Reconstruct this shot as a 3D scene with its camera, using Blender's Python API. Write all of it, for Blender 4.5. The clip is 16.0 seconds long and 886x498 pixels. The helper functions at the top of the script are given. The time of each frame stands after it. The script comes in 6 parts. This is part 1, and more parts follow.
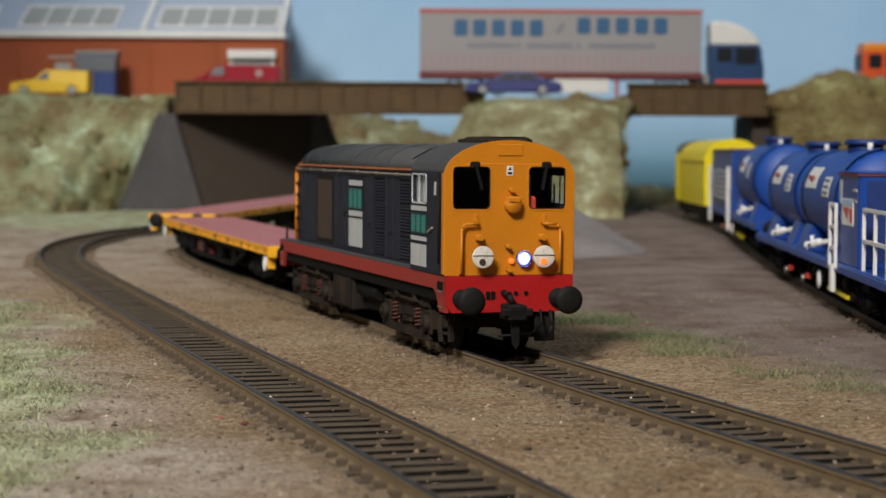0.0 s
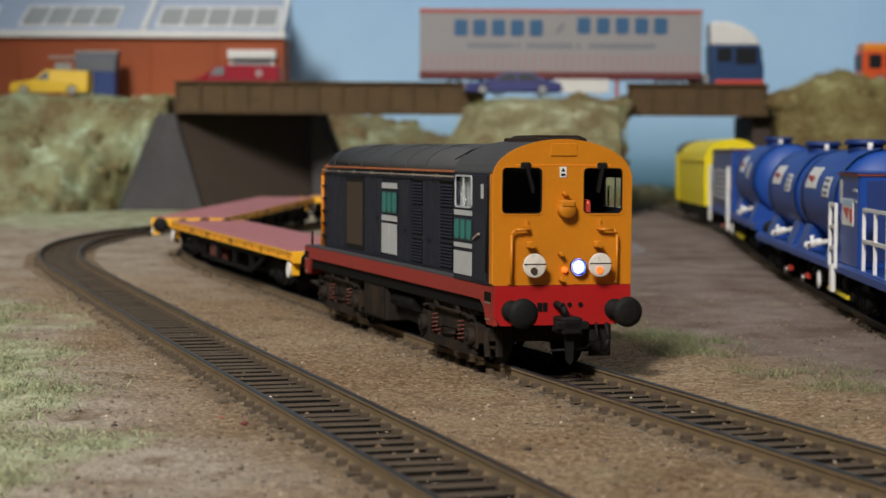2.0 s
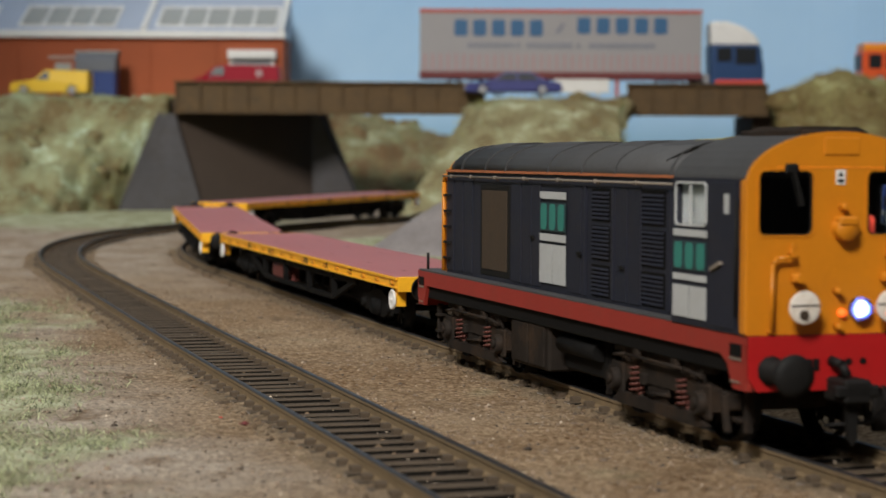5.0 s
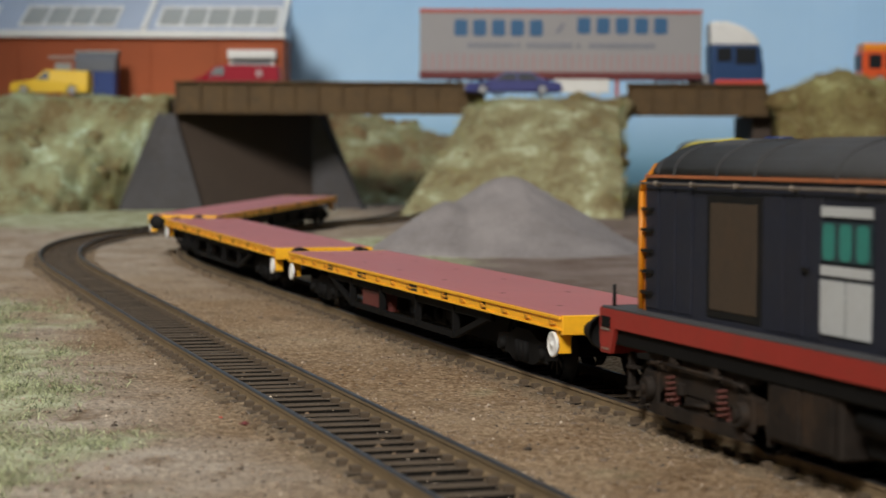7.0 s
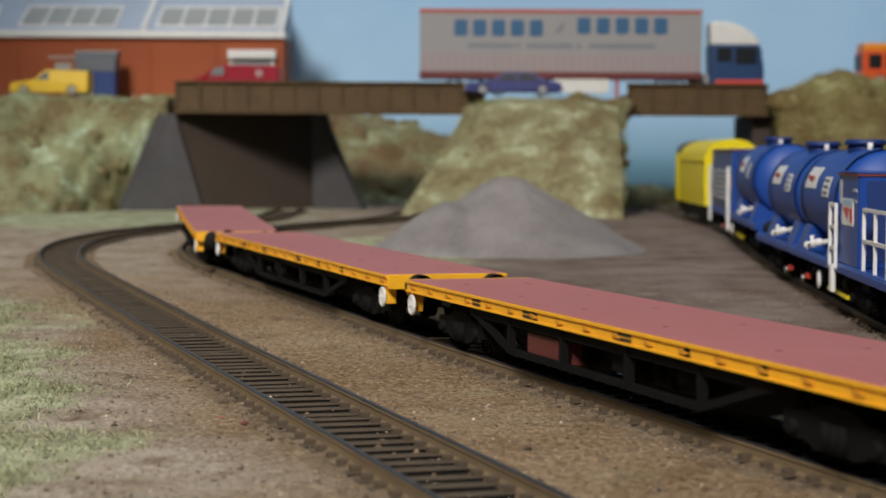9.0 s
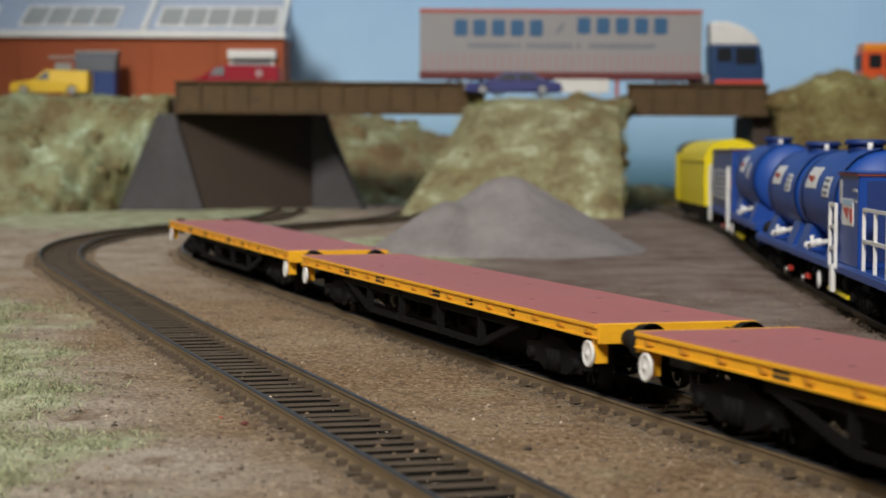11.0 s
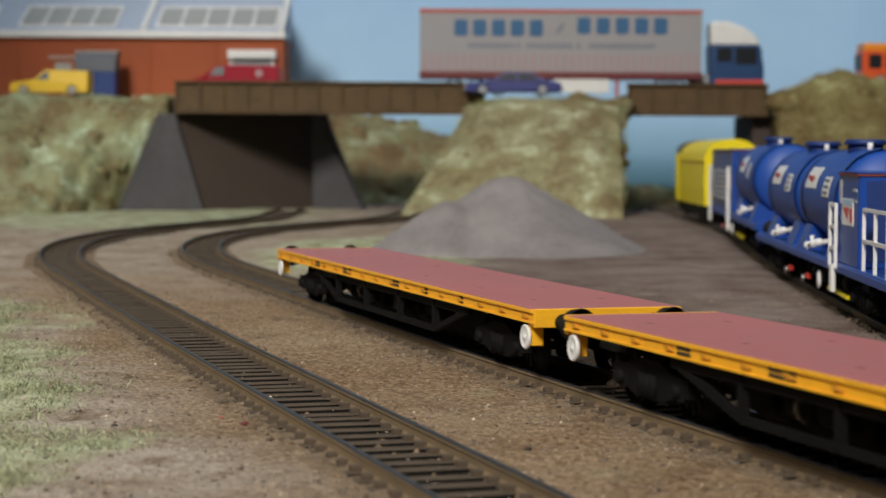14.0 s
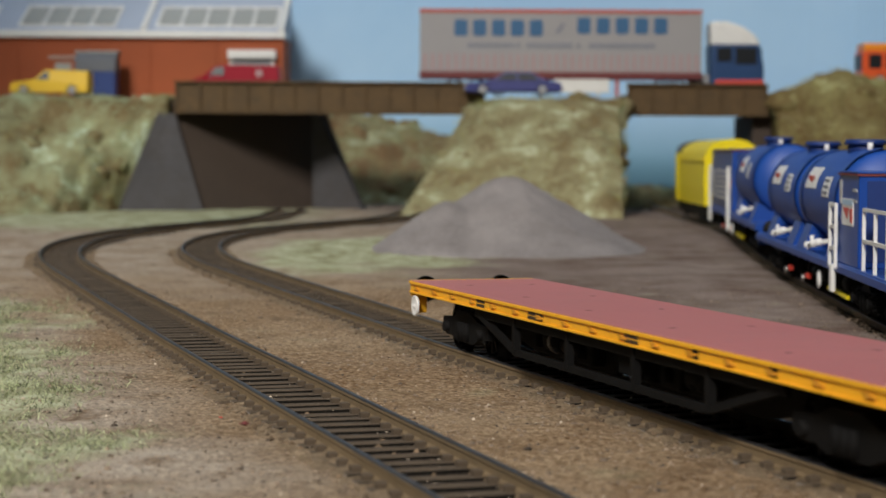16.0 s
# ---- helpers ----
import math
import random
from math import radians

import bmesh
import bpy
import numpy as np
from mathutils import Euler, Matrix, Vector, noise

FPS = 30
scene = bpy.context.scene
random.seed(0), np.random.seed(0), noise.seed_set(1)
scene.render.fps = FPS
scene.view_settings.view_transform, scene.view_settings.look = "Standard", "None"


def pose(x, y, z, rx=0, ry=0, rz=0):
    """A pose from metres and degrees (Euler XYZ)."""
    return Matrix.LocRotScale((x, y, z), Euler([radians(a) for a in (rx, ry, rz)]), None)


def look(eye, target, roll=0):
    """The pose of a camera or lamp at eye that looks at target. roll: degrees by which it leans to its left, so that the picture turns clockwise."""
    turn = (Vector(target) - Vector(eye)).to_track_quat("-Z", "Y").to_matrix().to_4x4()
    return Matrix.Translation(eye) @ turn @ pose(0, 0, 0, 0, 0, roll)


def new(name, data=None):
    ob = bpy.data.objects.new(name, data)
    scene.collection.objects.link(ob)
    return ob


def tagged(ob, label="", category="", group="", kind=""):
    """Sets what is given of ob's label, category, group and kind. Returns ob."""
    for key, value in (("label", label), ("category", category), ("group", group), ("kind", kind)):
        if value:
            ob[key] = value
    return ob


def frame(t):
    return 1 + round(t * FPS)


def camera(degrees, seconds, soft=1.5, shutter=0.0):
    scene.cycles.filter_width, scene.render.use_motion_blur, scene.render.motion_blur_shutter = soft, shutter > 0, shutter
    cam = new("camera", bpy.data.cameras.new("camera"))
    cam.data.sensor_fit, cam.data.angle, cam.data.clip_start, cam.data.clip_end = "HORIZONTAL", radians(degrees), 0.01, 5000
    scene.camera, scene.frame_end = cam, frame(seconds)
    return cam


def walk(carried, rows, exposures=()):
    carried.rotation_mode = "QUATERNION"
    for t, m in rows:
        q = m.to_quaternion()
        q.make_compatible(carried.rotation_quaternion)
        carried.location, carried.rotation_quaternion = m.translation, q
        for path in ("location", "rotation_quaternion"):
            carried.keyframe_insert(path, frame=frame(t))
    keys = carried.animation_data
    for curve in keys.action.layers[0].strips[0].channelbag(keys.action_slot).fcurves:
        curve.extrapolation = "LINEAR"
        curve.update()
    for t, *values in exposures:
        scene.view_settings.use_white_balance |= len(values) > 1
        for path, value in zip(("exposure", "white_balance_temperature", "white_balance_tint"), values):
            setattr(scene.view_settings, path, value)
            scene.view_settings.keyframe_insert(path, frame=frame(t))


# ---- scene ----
cam = camera(26.04, 16.0, soft=1.5, shutter=0.5)
EYE_H = 0.04449
PITCH, ROLL = 2.81, 0.32
cam_pose = pose(0, 0, EYE_H, 90 - PITCH, 0, 0) @ pose(0, 0, 0, 0, 0, ROLL)
walk(cam, [(0.0, cam_pose), (16.0, cam_pose)], [(0.0, 0.0), (16.0, 0.0)])
cam.data.dof.use_dof = True
cam.data.dof.focus_distance = 0.40
cam.data.dof.aperture_fstop = 43.0

# ---- light ----
world = bpy.data.worlds.new("hall_air")
scene.world = world
world.use_nodes = True
world.node_tree.nodes["Background"].inputs[0].default_value = (0.80, 0.88, 1.0, 1)
world.node_tree.nodes["Background"].inputs[1].default_value = 0.05


def area_lamp(name, eye, target, power, size, color, size_y=None, aim_spread=180):
    data = bpy.data.lights.new(name, "AREA")
    data.energy, data.size, data.color = power, size, color
    if size_y:
        data.shape, data.size_y = "RECTANGLE", size_y
    data.spread = math.radians(aim_spread)
    ob = new(name, data)
    ob.matrix_world = look(eye, target)
    return ob


KEY = 1.0
area_lamp("layout_lamp", (-0.95, -2.0, 2.05), (-0.45, 0.75, 0.0), 21.2 * KEY, 0.7, (1.0, 0.96, 0.905), aim_spread=70)
area_lamp("hall_ceiling_light", (0.3, 0.6, 2.3), (0.3, 0.6, 0.0), 12.5 * KEY, 2.4, (0.84, 0.92, 1.0), 2.0)

MM = 0.001
rng = random.Random(7)


# ---- materials ----
def mat(name, color, rough=0.6, metal=0.0, vary=0.18, grain=900, blotch=60, bump=0.15, tint=None, spec=0.5, coat=0.0, dirt=0.0,
        dirt_color=(0.10, 0.075, 0.05), island=0.0, depth=0.0004, objvary=0.0):
    """A painted or natural surface: two scales of tone, fine relief, and dirt in patches."""
    m = bpy.data.materials.new(name)
    m.use_nodes = True
    nt = m.node_tree
    b = nt.nodes["Principled BSDF"]
    b.inputs["Roughness"].default_value, b.inputs["Metallic"].default_value = rough, metal
    b.inputs["Specular IOR Level"].default_value = spec
    b.inputs["Coat Weight"].default_value = coat
    tc = nt.nodes.new("ShaderNodeTexCoord")
    fine = nt.nodes.new("ShaderNodeTexNoise")
    wide = nt.nodes.new("ShaderNodeTexNoise")
    for node, sc, det in ((fine, grain, 4), (wide, blotch, 5)):
        node.inputs["Scale"].default_value, node.inputs["Detail"].default_value = sc, det
        node.inputs["Roughness"].default_value = 0.65
        nt.links.new(tc.outputs["Object"], node.inputs["Vector"])
    add = nt.nodes.new("ShaderNodeMath")
    add.operation = "ADD"
    nt.links.new(fine.outputs["Fac"], add.inputs[0])
    nt.links.new(wide.outputs["Fac"], add.inputs[1])
    ramp = nt.nodes.new("ShaderNodeMapRange")
    ramp.inputs["From Min"].default_value, ramp.inputs["From Max"].default_value = 0.65, 1.35
    ramp.inputs["To Min"].default_value, ramp.inputs["To Max"].default_value = 0.0, 1.0
    nt.links.new(add.outputs[0], ramp.inputs["Value"])
    mix = nt.nodes.new("ShaderNodeMix")
    mix.data_type = "RGBA"
    low = tuple(c * (1 - vary) for c in color)
    high = tuple(min(1, c * (1 + vary)) for c in (tint or color))
    mix.inputs[6].default_value, mix.inputs[7].default_value = (*low, 1), (*high, 1)
    nt.links.new(ramp.outputs[0], mix.inputs[0])
    out = mix.outputs[2]
    if dirt:
        patch = nt.nodes.new("ShaderNodeTexNoise")
        patch.inputs["Scale"].default_value, patch.inputs["Detail"].default_value = blotch * 2.3, 8
        patch.inputs["Roughness"].default_value = 0.7
        nt.links.new(tc.outputs["Object"], patch.inputs["Vector"])
        cut = nt.nodes.new("ShaderNodeMapRange")
        cut.inputs["From Min"].default_value, cut.inputs["From Max"].default_value = 0.48, 0.72
        cut.inputs["To Max"].default_value = dirt
        nt.links.new(patch.outputs["Fac"], cut.inputs["Value"])
        over = nt.nodes.new("ShaderNodeMix")
        over.data_type = "RGBA"
        over.inputs[7].default_value = (*dirt_color, 1)
        nt.links.new(cut.outputs[0], over.inputs[0])
        nt.links.new(out, over.inputs[6])
        out = over.outputs[2]
    if island or objvary:
        if island:
            geo = nt.nodes.new("ShaderNodeNewGeometry")
            rnd = geo.outputs["Random Per Island"]
        else:
            rnd = nt.nodes.new("ShaderNodeObjectInfo").outputs["Random"]
        mr = nt.nodes.new("ShaderNodeMapRange")
        k = island or objvary
        mr.inputs["To Min"].default_value, mr.inputs["To Max"].default_value = 1 - k, 1 + k
        nt.links.new(rnd, mr.inputs["Value"])
        hsv = nt.nodes.new("ShaderNodeHueSaturation")
        nt.links.new(mr.outputs[0], hsv.inputs["Value"])
        nt.links.new(out, hsv.inputs["Color"])
        out = hsv.outputs[0]
    nt.links.new(out, b.inputs["Base Color"])
    if bump:
        bp = nt.nodes.new("ShaderNodeBump")
        bp.inputs["Strength"].default_value, bp.inputs["Distance"].default_value = bump, depth
        nt.links.new(fine.outputs["Fac"], bp.inputs["Height"])
        nt.links.new(bp.outputs[0], b.inputs["Normal"])
    return m


def glow(name, color, strength):
    m = bpy.data.materials.new(name)
    m.use_nodes = True
    b = m.node_tree.nodes["Principled BSDF"]
    b.inputs["Base Color"].default_value = (*color, 1)
    b.inputs["Emission Color"].default_value, b.inputs["Emission Strength"].default_value = (*color, 1), strength
    return m


def glass(name, color=(0.9, 0.95, 0.95), rough=0.05, alpha=1.0):
    m = bpy.data.materials.new(name)
    m.use_nodes = True
    b = m.node_tree.nodes["Principled BSDF"]
    b.inputs["Base Color"].default_value = (*color, 1)
    b.inputs["Roughness"].default_value = rough
    b.inputs["Transmission Weight"].default_value = alpha
    b.inputs["IOR"].default_value = 1.15
    return m


ORANGE = mat("cab_yellow_paint", (0.60, 0.205, 0.007), 0.42, vary=0.06, dirt=0.10, dirt_color=(0.25, 0.10, 0.02), bump=0.04)
NAVY = mat("weathered_dark_blue_paint", (0.0165, 0.018, 0.029), 0.6, vary=0.2, dirt=0.3, dirt_color=(0.036, 0.030, 0.027), bump=0.06, spec=0.3)
ROOF_GREY = mat("sooty_grey_roof_paint", (0.058, 0.058, 0.060), 0.62, vary=0.18, dirt=0.4, dirt_color=(0.045, 0.04, 0.036), bump=0.1)
RED = mat("red_solebar_paint", (0.30, 0.026, 0.018), 0.5, vary=0.1, dirt=0.25, dirt_color=(0.16, 0.05, 0.03), bump=0.06)
BEAM_RED = mat("red_buffer_beam_paint", (0.40, 0.010, 0.011), 0.42, vary=0.08, dirt=0.12, dirt_color=(0.2, 0.03, 0.02), bump=0.04)
BOGIE = mat("grimy_bogie_brown", (0.020, 0.0155, 0.0125), 0.75, vary=0.4, grain=500, dirt=0.6, dirt_color=(0.070, 0.040, 0.022), bump=0.3, spec=0.15)
UNDER = mat("black_underframe", (0.0055, 0.0052, 0.005), 0.8, vary=0.25, dirt=0.2, dirt_color=(0.014, 0.011, 0.009), bump=0.15, spec=0.15)
BLACK = mat("black_rubbed_metal", (0.0095, 0.009, 0.0085), 0.65, vary=0.2, dirt=0.25, dirt_color=(0.032, 0.023, 0.017), bump=0.1, spec=0.18)
RUST_PANEL = mat("rusty_brown_panel", (0.048, 0.031, 0.018), 0.75, vary=0.2, dirt=0.4, dirt_color=(0.075, 0.042, 0.02))
SILVER = mat("pale_grey_panel", (0.46, 0.47, 0.47), 0.55, vary=0.06, dirt=0.3, dirt_color=(0.30, 0.28, 0.25), bump=0.03)
TEAL = mat("teal_lettering_paint", (0.030, 0.20, 0.165), 0.5, vary=0.1, bump=0.02)
DARK_TEAL = mat("dark_teal_paint", (0.018, 0.040, 0.046), 0.5, vary=0.1, bump=0.02)
WHITE = mat("white_paint", (0.78, 0.77, 0.74), 0.45, vary=0.05, dirt=0.12, dirt_color=(0.45, 0.40, 0.33), bump=0.04)
DISC_WHITE = mat("stained_white_disc", (0.74, 0.68, 0.60), 0.5, vary=0.06, blotch=300, dirt=0.5, dirt_color=(0.36, 0.24, 0.14), bump=0.04)
CAB_DARK = mat("dark_cab_interior", (0.02, 0.02, 0.022), 0.6, vary=0.1, bump=0)
CAB_RED = mat("red_driver_figure", (0.55, 0.05, 0.03), 0.5, vary=0.08, bump=0)
CAB_PALE = mat("pale_cab_interior", (0.34, 0.34, 0.33), 0.6, vary=0.1, bump=0)
WINDOW = mat("dark_window_glass", (0.012, 0.014, 0.017), 0.4, vary=0.1, bump=0, spec=0.3)
CLEAR = glass("clear_glazing")
STEEL = mat("worn_wheel_steel", (0.30, 0.28, 0.26), 0.35, metal=0.8, vary=0.2, bump=0.05)
SPRING = mat("dull_red_spring", (0.095, 0.026, 0.018), 0.6, vary=0.2, bump=0.1)
WIRE = mat("tarnished_wire", (0.32, 0.27, 0.22), 0.45, metal=0.4, vary=0.2, bump=0.05)
# emission for the blue glare round the headlamp, not a lamp of its own
LED_HALO = glow("headlamp_blue_halo", (0.10, 0.20, 1.0), 4.0)
LED = glow("headlamp_led", (0.36, 0.50, 1.0), 5.0)
AMBER = glow("amber_marker_lamp", (1.0, 0.16, 0.02), 1.1)

WAGON_YELLOW = mat("orange_yellow_wagon_paint", (0.95, 0.47, 0.02), 0.45, vary=0.07, dirt=0.22, dirt_color=(0.50, 0.20, 0.02), bump=0.05)
DECK = mat("faded_red_brown_deck", (0.46, 0.140, 0.130), 0.45, vary=0.09, blotch=25, dirt=0.22, dirt_color=(0.30, 0.15, 0.13), bump=0.12)
DECK_RED = mat("dull_red_box_paint", (0.13, 0.030, 0.024), 0.6, vary=0.12, dirt=0.2)

RAIL_TOP = mat("rail_steel_brown_sides", (0.185, 0.130, 0.070), 0.75, metal=0.0, vary=0.25, blotch=90, bump=0.15, dirt=0.3, dirt_color=(0.12, 0.085, 0.05))
RAIL_HEAD = mat("worn_rail_head", (0.042, 0.040, 0.040), 0.42, metal=0.3, vary=0.2, bump=0.04)
SLEEPER = mat("grey_brown_sleeper", (0.225, 0.20, 0.175), 0.8, vary=0.3, grain=1500, bump=0.5, dirt=0.4, dirt_color=(0.13, 0.103, 0.077), objvary=0.2)
# near-black copy of the sleeper colour: gap shade put into the paint
SLEEPER_SIDE = mat("shaded_sleeper_side", (0.013, 0.011, 0.009), 0.9, vary=0.3, bump=0.3, spec=0.1)
CHAIR = mat("brown_rail_chair", (0.085, 0.060, 0.037), 0.8, vary=0.25, bump=0.3)
DUST = mat("tan_track_dust", (0.175, 0.124, 0.072), 0.95, vary=0.35, grain=1100, blotch=120, tint=(0.27, 0.20, 0.13), bump=1.0, depth=0.0008, dirt=0.6, dirt_color=(0.075, 0.052, 0.034), spec=0.2)
STONE = mat("brown_ballast_stone", (0.19, 0.14, 0.098), 0.85, vary=0.3, bump=0.4, island=0.75)

BLUE = mat("bright_blue_tank_paint", (0.006, 0.054, 0.29), 0.4, vary=0.1, dirt=0.14, dirt_color=(0.04, 0.07, 0.2), bump=0.05)
BLUE_DULL = mat("satin_blue_tank_paint", (0.010, 0.066, 0.33), 0.5, vary=0.12, dirt=0.18, dirt_color=(0.05, 0.08, 0.22), bump=0.06)
BLUE_DARK = mat("dark_blue_paint", (0.008, 0.030, 0.15), 0.5, vary=0.1, bump=0.03)
LOGO_RED = mat("red_logo_paint", (0.60, 0.05, 0.03), 0.5, vary=0.05, bump=0)
LOGO_PALE = mat("pale_blue_logo_paint", (0.45, 0.62, 0.78), 0.5, vary=0.05, bump=0)
YELLOW = mat("warning_yellow_paint", (0.88, 0.70, 0.008), 0.42, vary=0.06, bump=0.03)

GRIDER = mat("rusty_brown_girder", (0.100, 0.058, 0.020), 0.75, vary=0.35, grain=300, blotch=45, dirt=0.65, dirt_color=(0.055, 0.034, 0.016), bump=0.3)
CONCRETE = mat("brown_grey_concrete", (0.068, 0.048, 0.036), 0.85, vary=0.2, grain=500, blotch=12, dirt=0.4, dirt_color=(0.045, 0.034, 0.027), bump=0.2)
WING_GREY = mat("slate_grey_wing_wall", (0.074, 0.070, 0.073), 0.85, vary=0.25, grain=500, blotch=22, dirt=0.55, dirt_color=(0.055, 0.045, 0.036), bump=0.2)
ROAD = mat("grey_road_surface", (0.11, 0.11, 0.11), 0.85, vary=0.15, bump=0.2)
BRICK = mat("orange_red_brick", (0.36, 0.085, 0.028), 0.8, vary=0.12, grain=700, blotch=18, dirt=0.25, dirt_color=(0.28, 0.075, 0.03), bump=0.2)
ROOF_PALE = mat("pale_grey_roof_sheet", (0.43, 0.49, 0.60), 0.6, vary=0.06, blotch=15, bump=0.05)
SKYLIGHT = mat("beige_skylight_pane", (0.36, 0.36, 0.33), 0.4, vary=0.1, bump=0.03)
GREY_TRIM = mat("grey_shutter", (0.30, 0.30, 0.31), 0.6, vary=0.1, bump=0.1)
CAR_YELLOW = mat("yellow_car_paint", (0.80, 0.50, 0.012), 0.55, vary=0.05, bump=0)
CAR_RED = mat("red_van_paint", (0.30, 0.006, 0.020), 0.6, spec=0.2, vary=0.06, bump=0)
CAR_BLUE = mat("dark_blue_car_paint", (0.030, 0.035, 0.17), 0.4, vary=0.08, bump=0)
BUS_RED = mat("orange_red_bus_paint", (0.72, 0.10, 0.025), 0.35, vary=0.05, bump=0)
BUS_ORANGE = mat("orange_bus_roof", (0.85, 0.28, 0.02), 0.4, vary=0.05, bump=0)
TYRE = mat("black_tyre_rubber", (0.015, 0.015, 0.016), 0.8, vary=0.1, bump=0.05)
CHROME = mat("bright_wheel_trim", (0.75, 0.75, 0.75), 0.25, metal=0.6, vary=0.05, bump=0)
TRAILER = mat("pale_grey_curtain", (0.33, 0.315, 0.315), 0.6, vary=0.07, blotch=14, bump=0.08)
TRAILER_RED = mat("faded_red_trim", (0.50, 0.10, 0.07), 0.55, vary=0.08, bump=0)
PINK = mat("faded_pink_stripe", (0.42, 0.25, 0.25), 0.6, vary=0.08, bump=0)
SIGN_BLUE = mat("mid_blue_sign_paint", (0.035, 0.12, 0.25), 0.5, vary=0.06, bump=0)
SIGN_GREY = mat("grey_blue_sign_paint", (0.20, 0.21, 0.25), 0.5, vary=0.06, bump=0)
CAB_BLUE = mat("mid_blue_lorry_paint", (0.018, 0.055, 0.15), 0.4, vary=0.08, bump=0)
BIN_BLUE = mat("blue_container_paint", (0.022, 0.055, 0.22), 0.55, vary=0.1, bump=0.05)
BIN_GREY = mat("grey_container_lid", (0.14, 0.15, 0.17), 0.6, vary=0.1, bump=0.05)
SKY = mat("painted_sky_board", (0.39, 0.64, 0.92), 0.9, vary=0.06, grain=6, blotch=1.6, tint=(0.46, 0.68, 0.90), bump=0)


def grade_sky(m):
    """The board's paint deepens to teal towards its foot."""
    nt = m.node_tree
    bsdf = nt.nodes["Principled BSDF"]
    old = bsdf.inputs["Base Color"].links[0].from_socket
    tc = nt.nodes.new("ShaderNodeTexCoord")
    sep = nt.nodes.new("ShaderNodeSeparateXYZ")
    nt.links.new(tc.outputs["Object"], sep.inputs[0])
    up = nt.nodes.new("ShaderNodeMapRange")
    up.interpolation_type = "SMOOTHSTEP"
    up.inputs["From Min"].default_value, up.inputs["From Max"].default_value = 0.015, 0.10
    nt.links.new(sep.outputs["Z"], up.inputs["Value"])
    mix = nt.nodes.new("ShaderNodeMix")
    mix.data_type = "RGBA"
    mix.inputs[6].default_value = (0.155, 0.33, 0.44, 1)
    nt.links.new(up.outputs[0], mix.inputs[0])
    nt.links.new(old, mix.inputs[7])
    nt.links.new(mix.outputs[2], bsdf.inputs["Base Color"])


grade_sky(SKY)
PLASTER = mat("hall_wall_plaster", (0.55, 0.52, 0.47), 0.9, vary=0.06, grain=60, blotch=2, bump=0.05, depth=0.002)
HALL_FLOOR = mat("hall_floor_vinyl", (0.22, 0.19, 0.16), 0.5, vary=0.12, grain=30, blotch=2, bump=0)
PILE = mat("grey_gravel_heap", (0.25, 0.222, 0.215), 0.9, vary=0.3, grain=1000, blotch=30, bump=1.0, tint=(0.30, 0.27, 0.26), depth=0.001)
TIP_GREEN = mat("pale_green_scatter_tip", (0.40, 0.48, 0.30), 0.9, vary=0.15, bump=0, island=0.3, spec=0.1)
TIP_STRAW = mat("straw_scatter_tip", (0.46, 0.43, 0.25), 0.9, vary=0.15, bump=0, island=0.3, spec=0.1)
TIP_BROWN = mat("brown_scatter_tip", (0.28, 0.20, 0.09), 0.9, vary=0.2, bump=0, island=0.35, spec=0.1)
TIP_OLIVE = mat("olive_scatter_tip", (0.32, 0.30, 0.11), 0.9, vary=0.2, bump=0, island=0.35, spec=0.1)
BLADE_DRY = mat("dry_straw_grass", (0.30, 0.275, 0.15), 0.8, vary=0.15, bump=0, island=0.55)
BLADE_GREEN = mat("green_static_grass", (0.13, 0.165, 0.075), 0.8, vary=0.15, bump=0, island=0.5)


def foliage_mat(name, pale, middle, dark, scale):
    """Scatter: pale tips, a middle tone and brown hollows in drifting clumps with fine grain."""
    m = bpy.data.materials.new(name)
    m.use_nodes = True
    nt = m.node_tree
    b = nt.nodes["Principled BSDF"]
    b.inputs["Roughness"].default_value = 0.95
    b.inputs["Specular IOR Level"].default_value = 0.1
    tc = nt.nodes.new("ShaderNodeTexCoord")
    facs = []
    for sc, det in ((scale, 6), (scale * 5, 5), (900, 3)):
        n = nt.nodes.new("ShaderNodeTexNoise")
        n.inputs["Scale"].default_value, n.inputs["Detail"].default_value, n.inputs["Roughness"].default_value = sc, det, 0.6
        nt.links.new(tc.outputs["Object"], n.inputs["Vector"])
        facs.append(n.outputs["Fac"])
    total = facs[0]
    for f, w in ((facs[1], 0.34), (facs[2], 0.14)):
        q = nt.nodes.new("ShaderNodeMath")
        q.operation = "MULTIPLY_ADD"
        q.inputs[1].default_value = w
        nt.links.new(f, q.inputs[0])
        nt.links.new(total, q.inputs[2])
        total = q.outputs[0]
    ramp = nt.nodes.new("ShaderNodeValToRGB")
    e = ramp.color_ramp.elements
    e[0].position, e[0].color = 0.78, (*dark, 1)
    e[1].position, e[1].color = 1.12, (*pale, 1)
    mid = e.new(0.93)
    mid.color = (*middle, 1)
    span = nt.nodes.new("ShaderNodeMapRange")
    span.inputs["From Min"].default_value, span.inputs["From Max"].default_value = 0.60, 0.88
    nt.links.new(total, span.inputs["Value"])
    e[0].position, mid.position, e[1].position = 0.12, 0.45, 0.85
    nt.links.new(span.outputs[0], ramp.inputs[0])
    nt.links.new(ramp.outputs[0], b.inputs["Base Color"])
    bp = nt.nodes.new("ShaderNodeBump")
    bp.inputs["Strength"].default_value, bp.inputs["Distance"].default_value = 0.35, 0.002
    nt.links.new(facs[1], bp.inputs["Height"])
    nt.links.new(bp.outputs[0], b.inputs["Normal"])
    return m


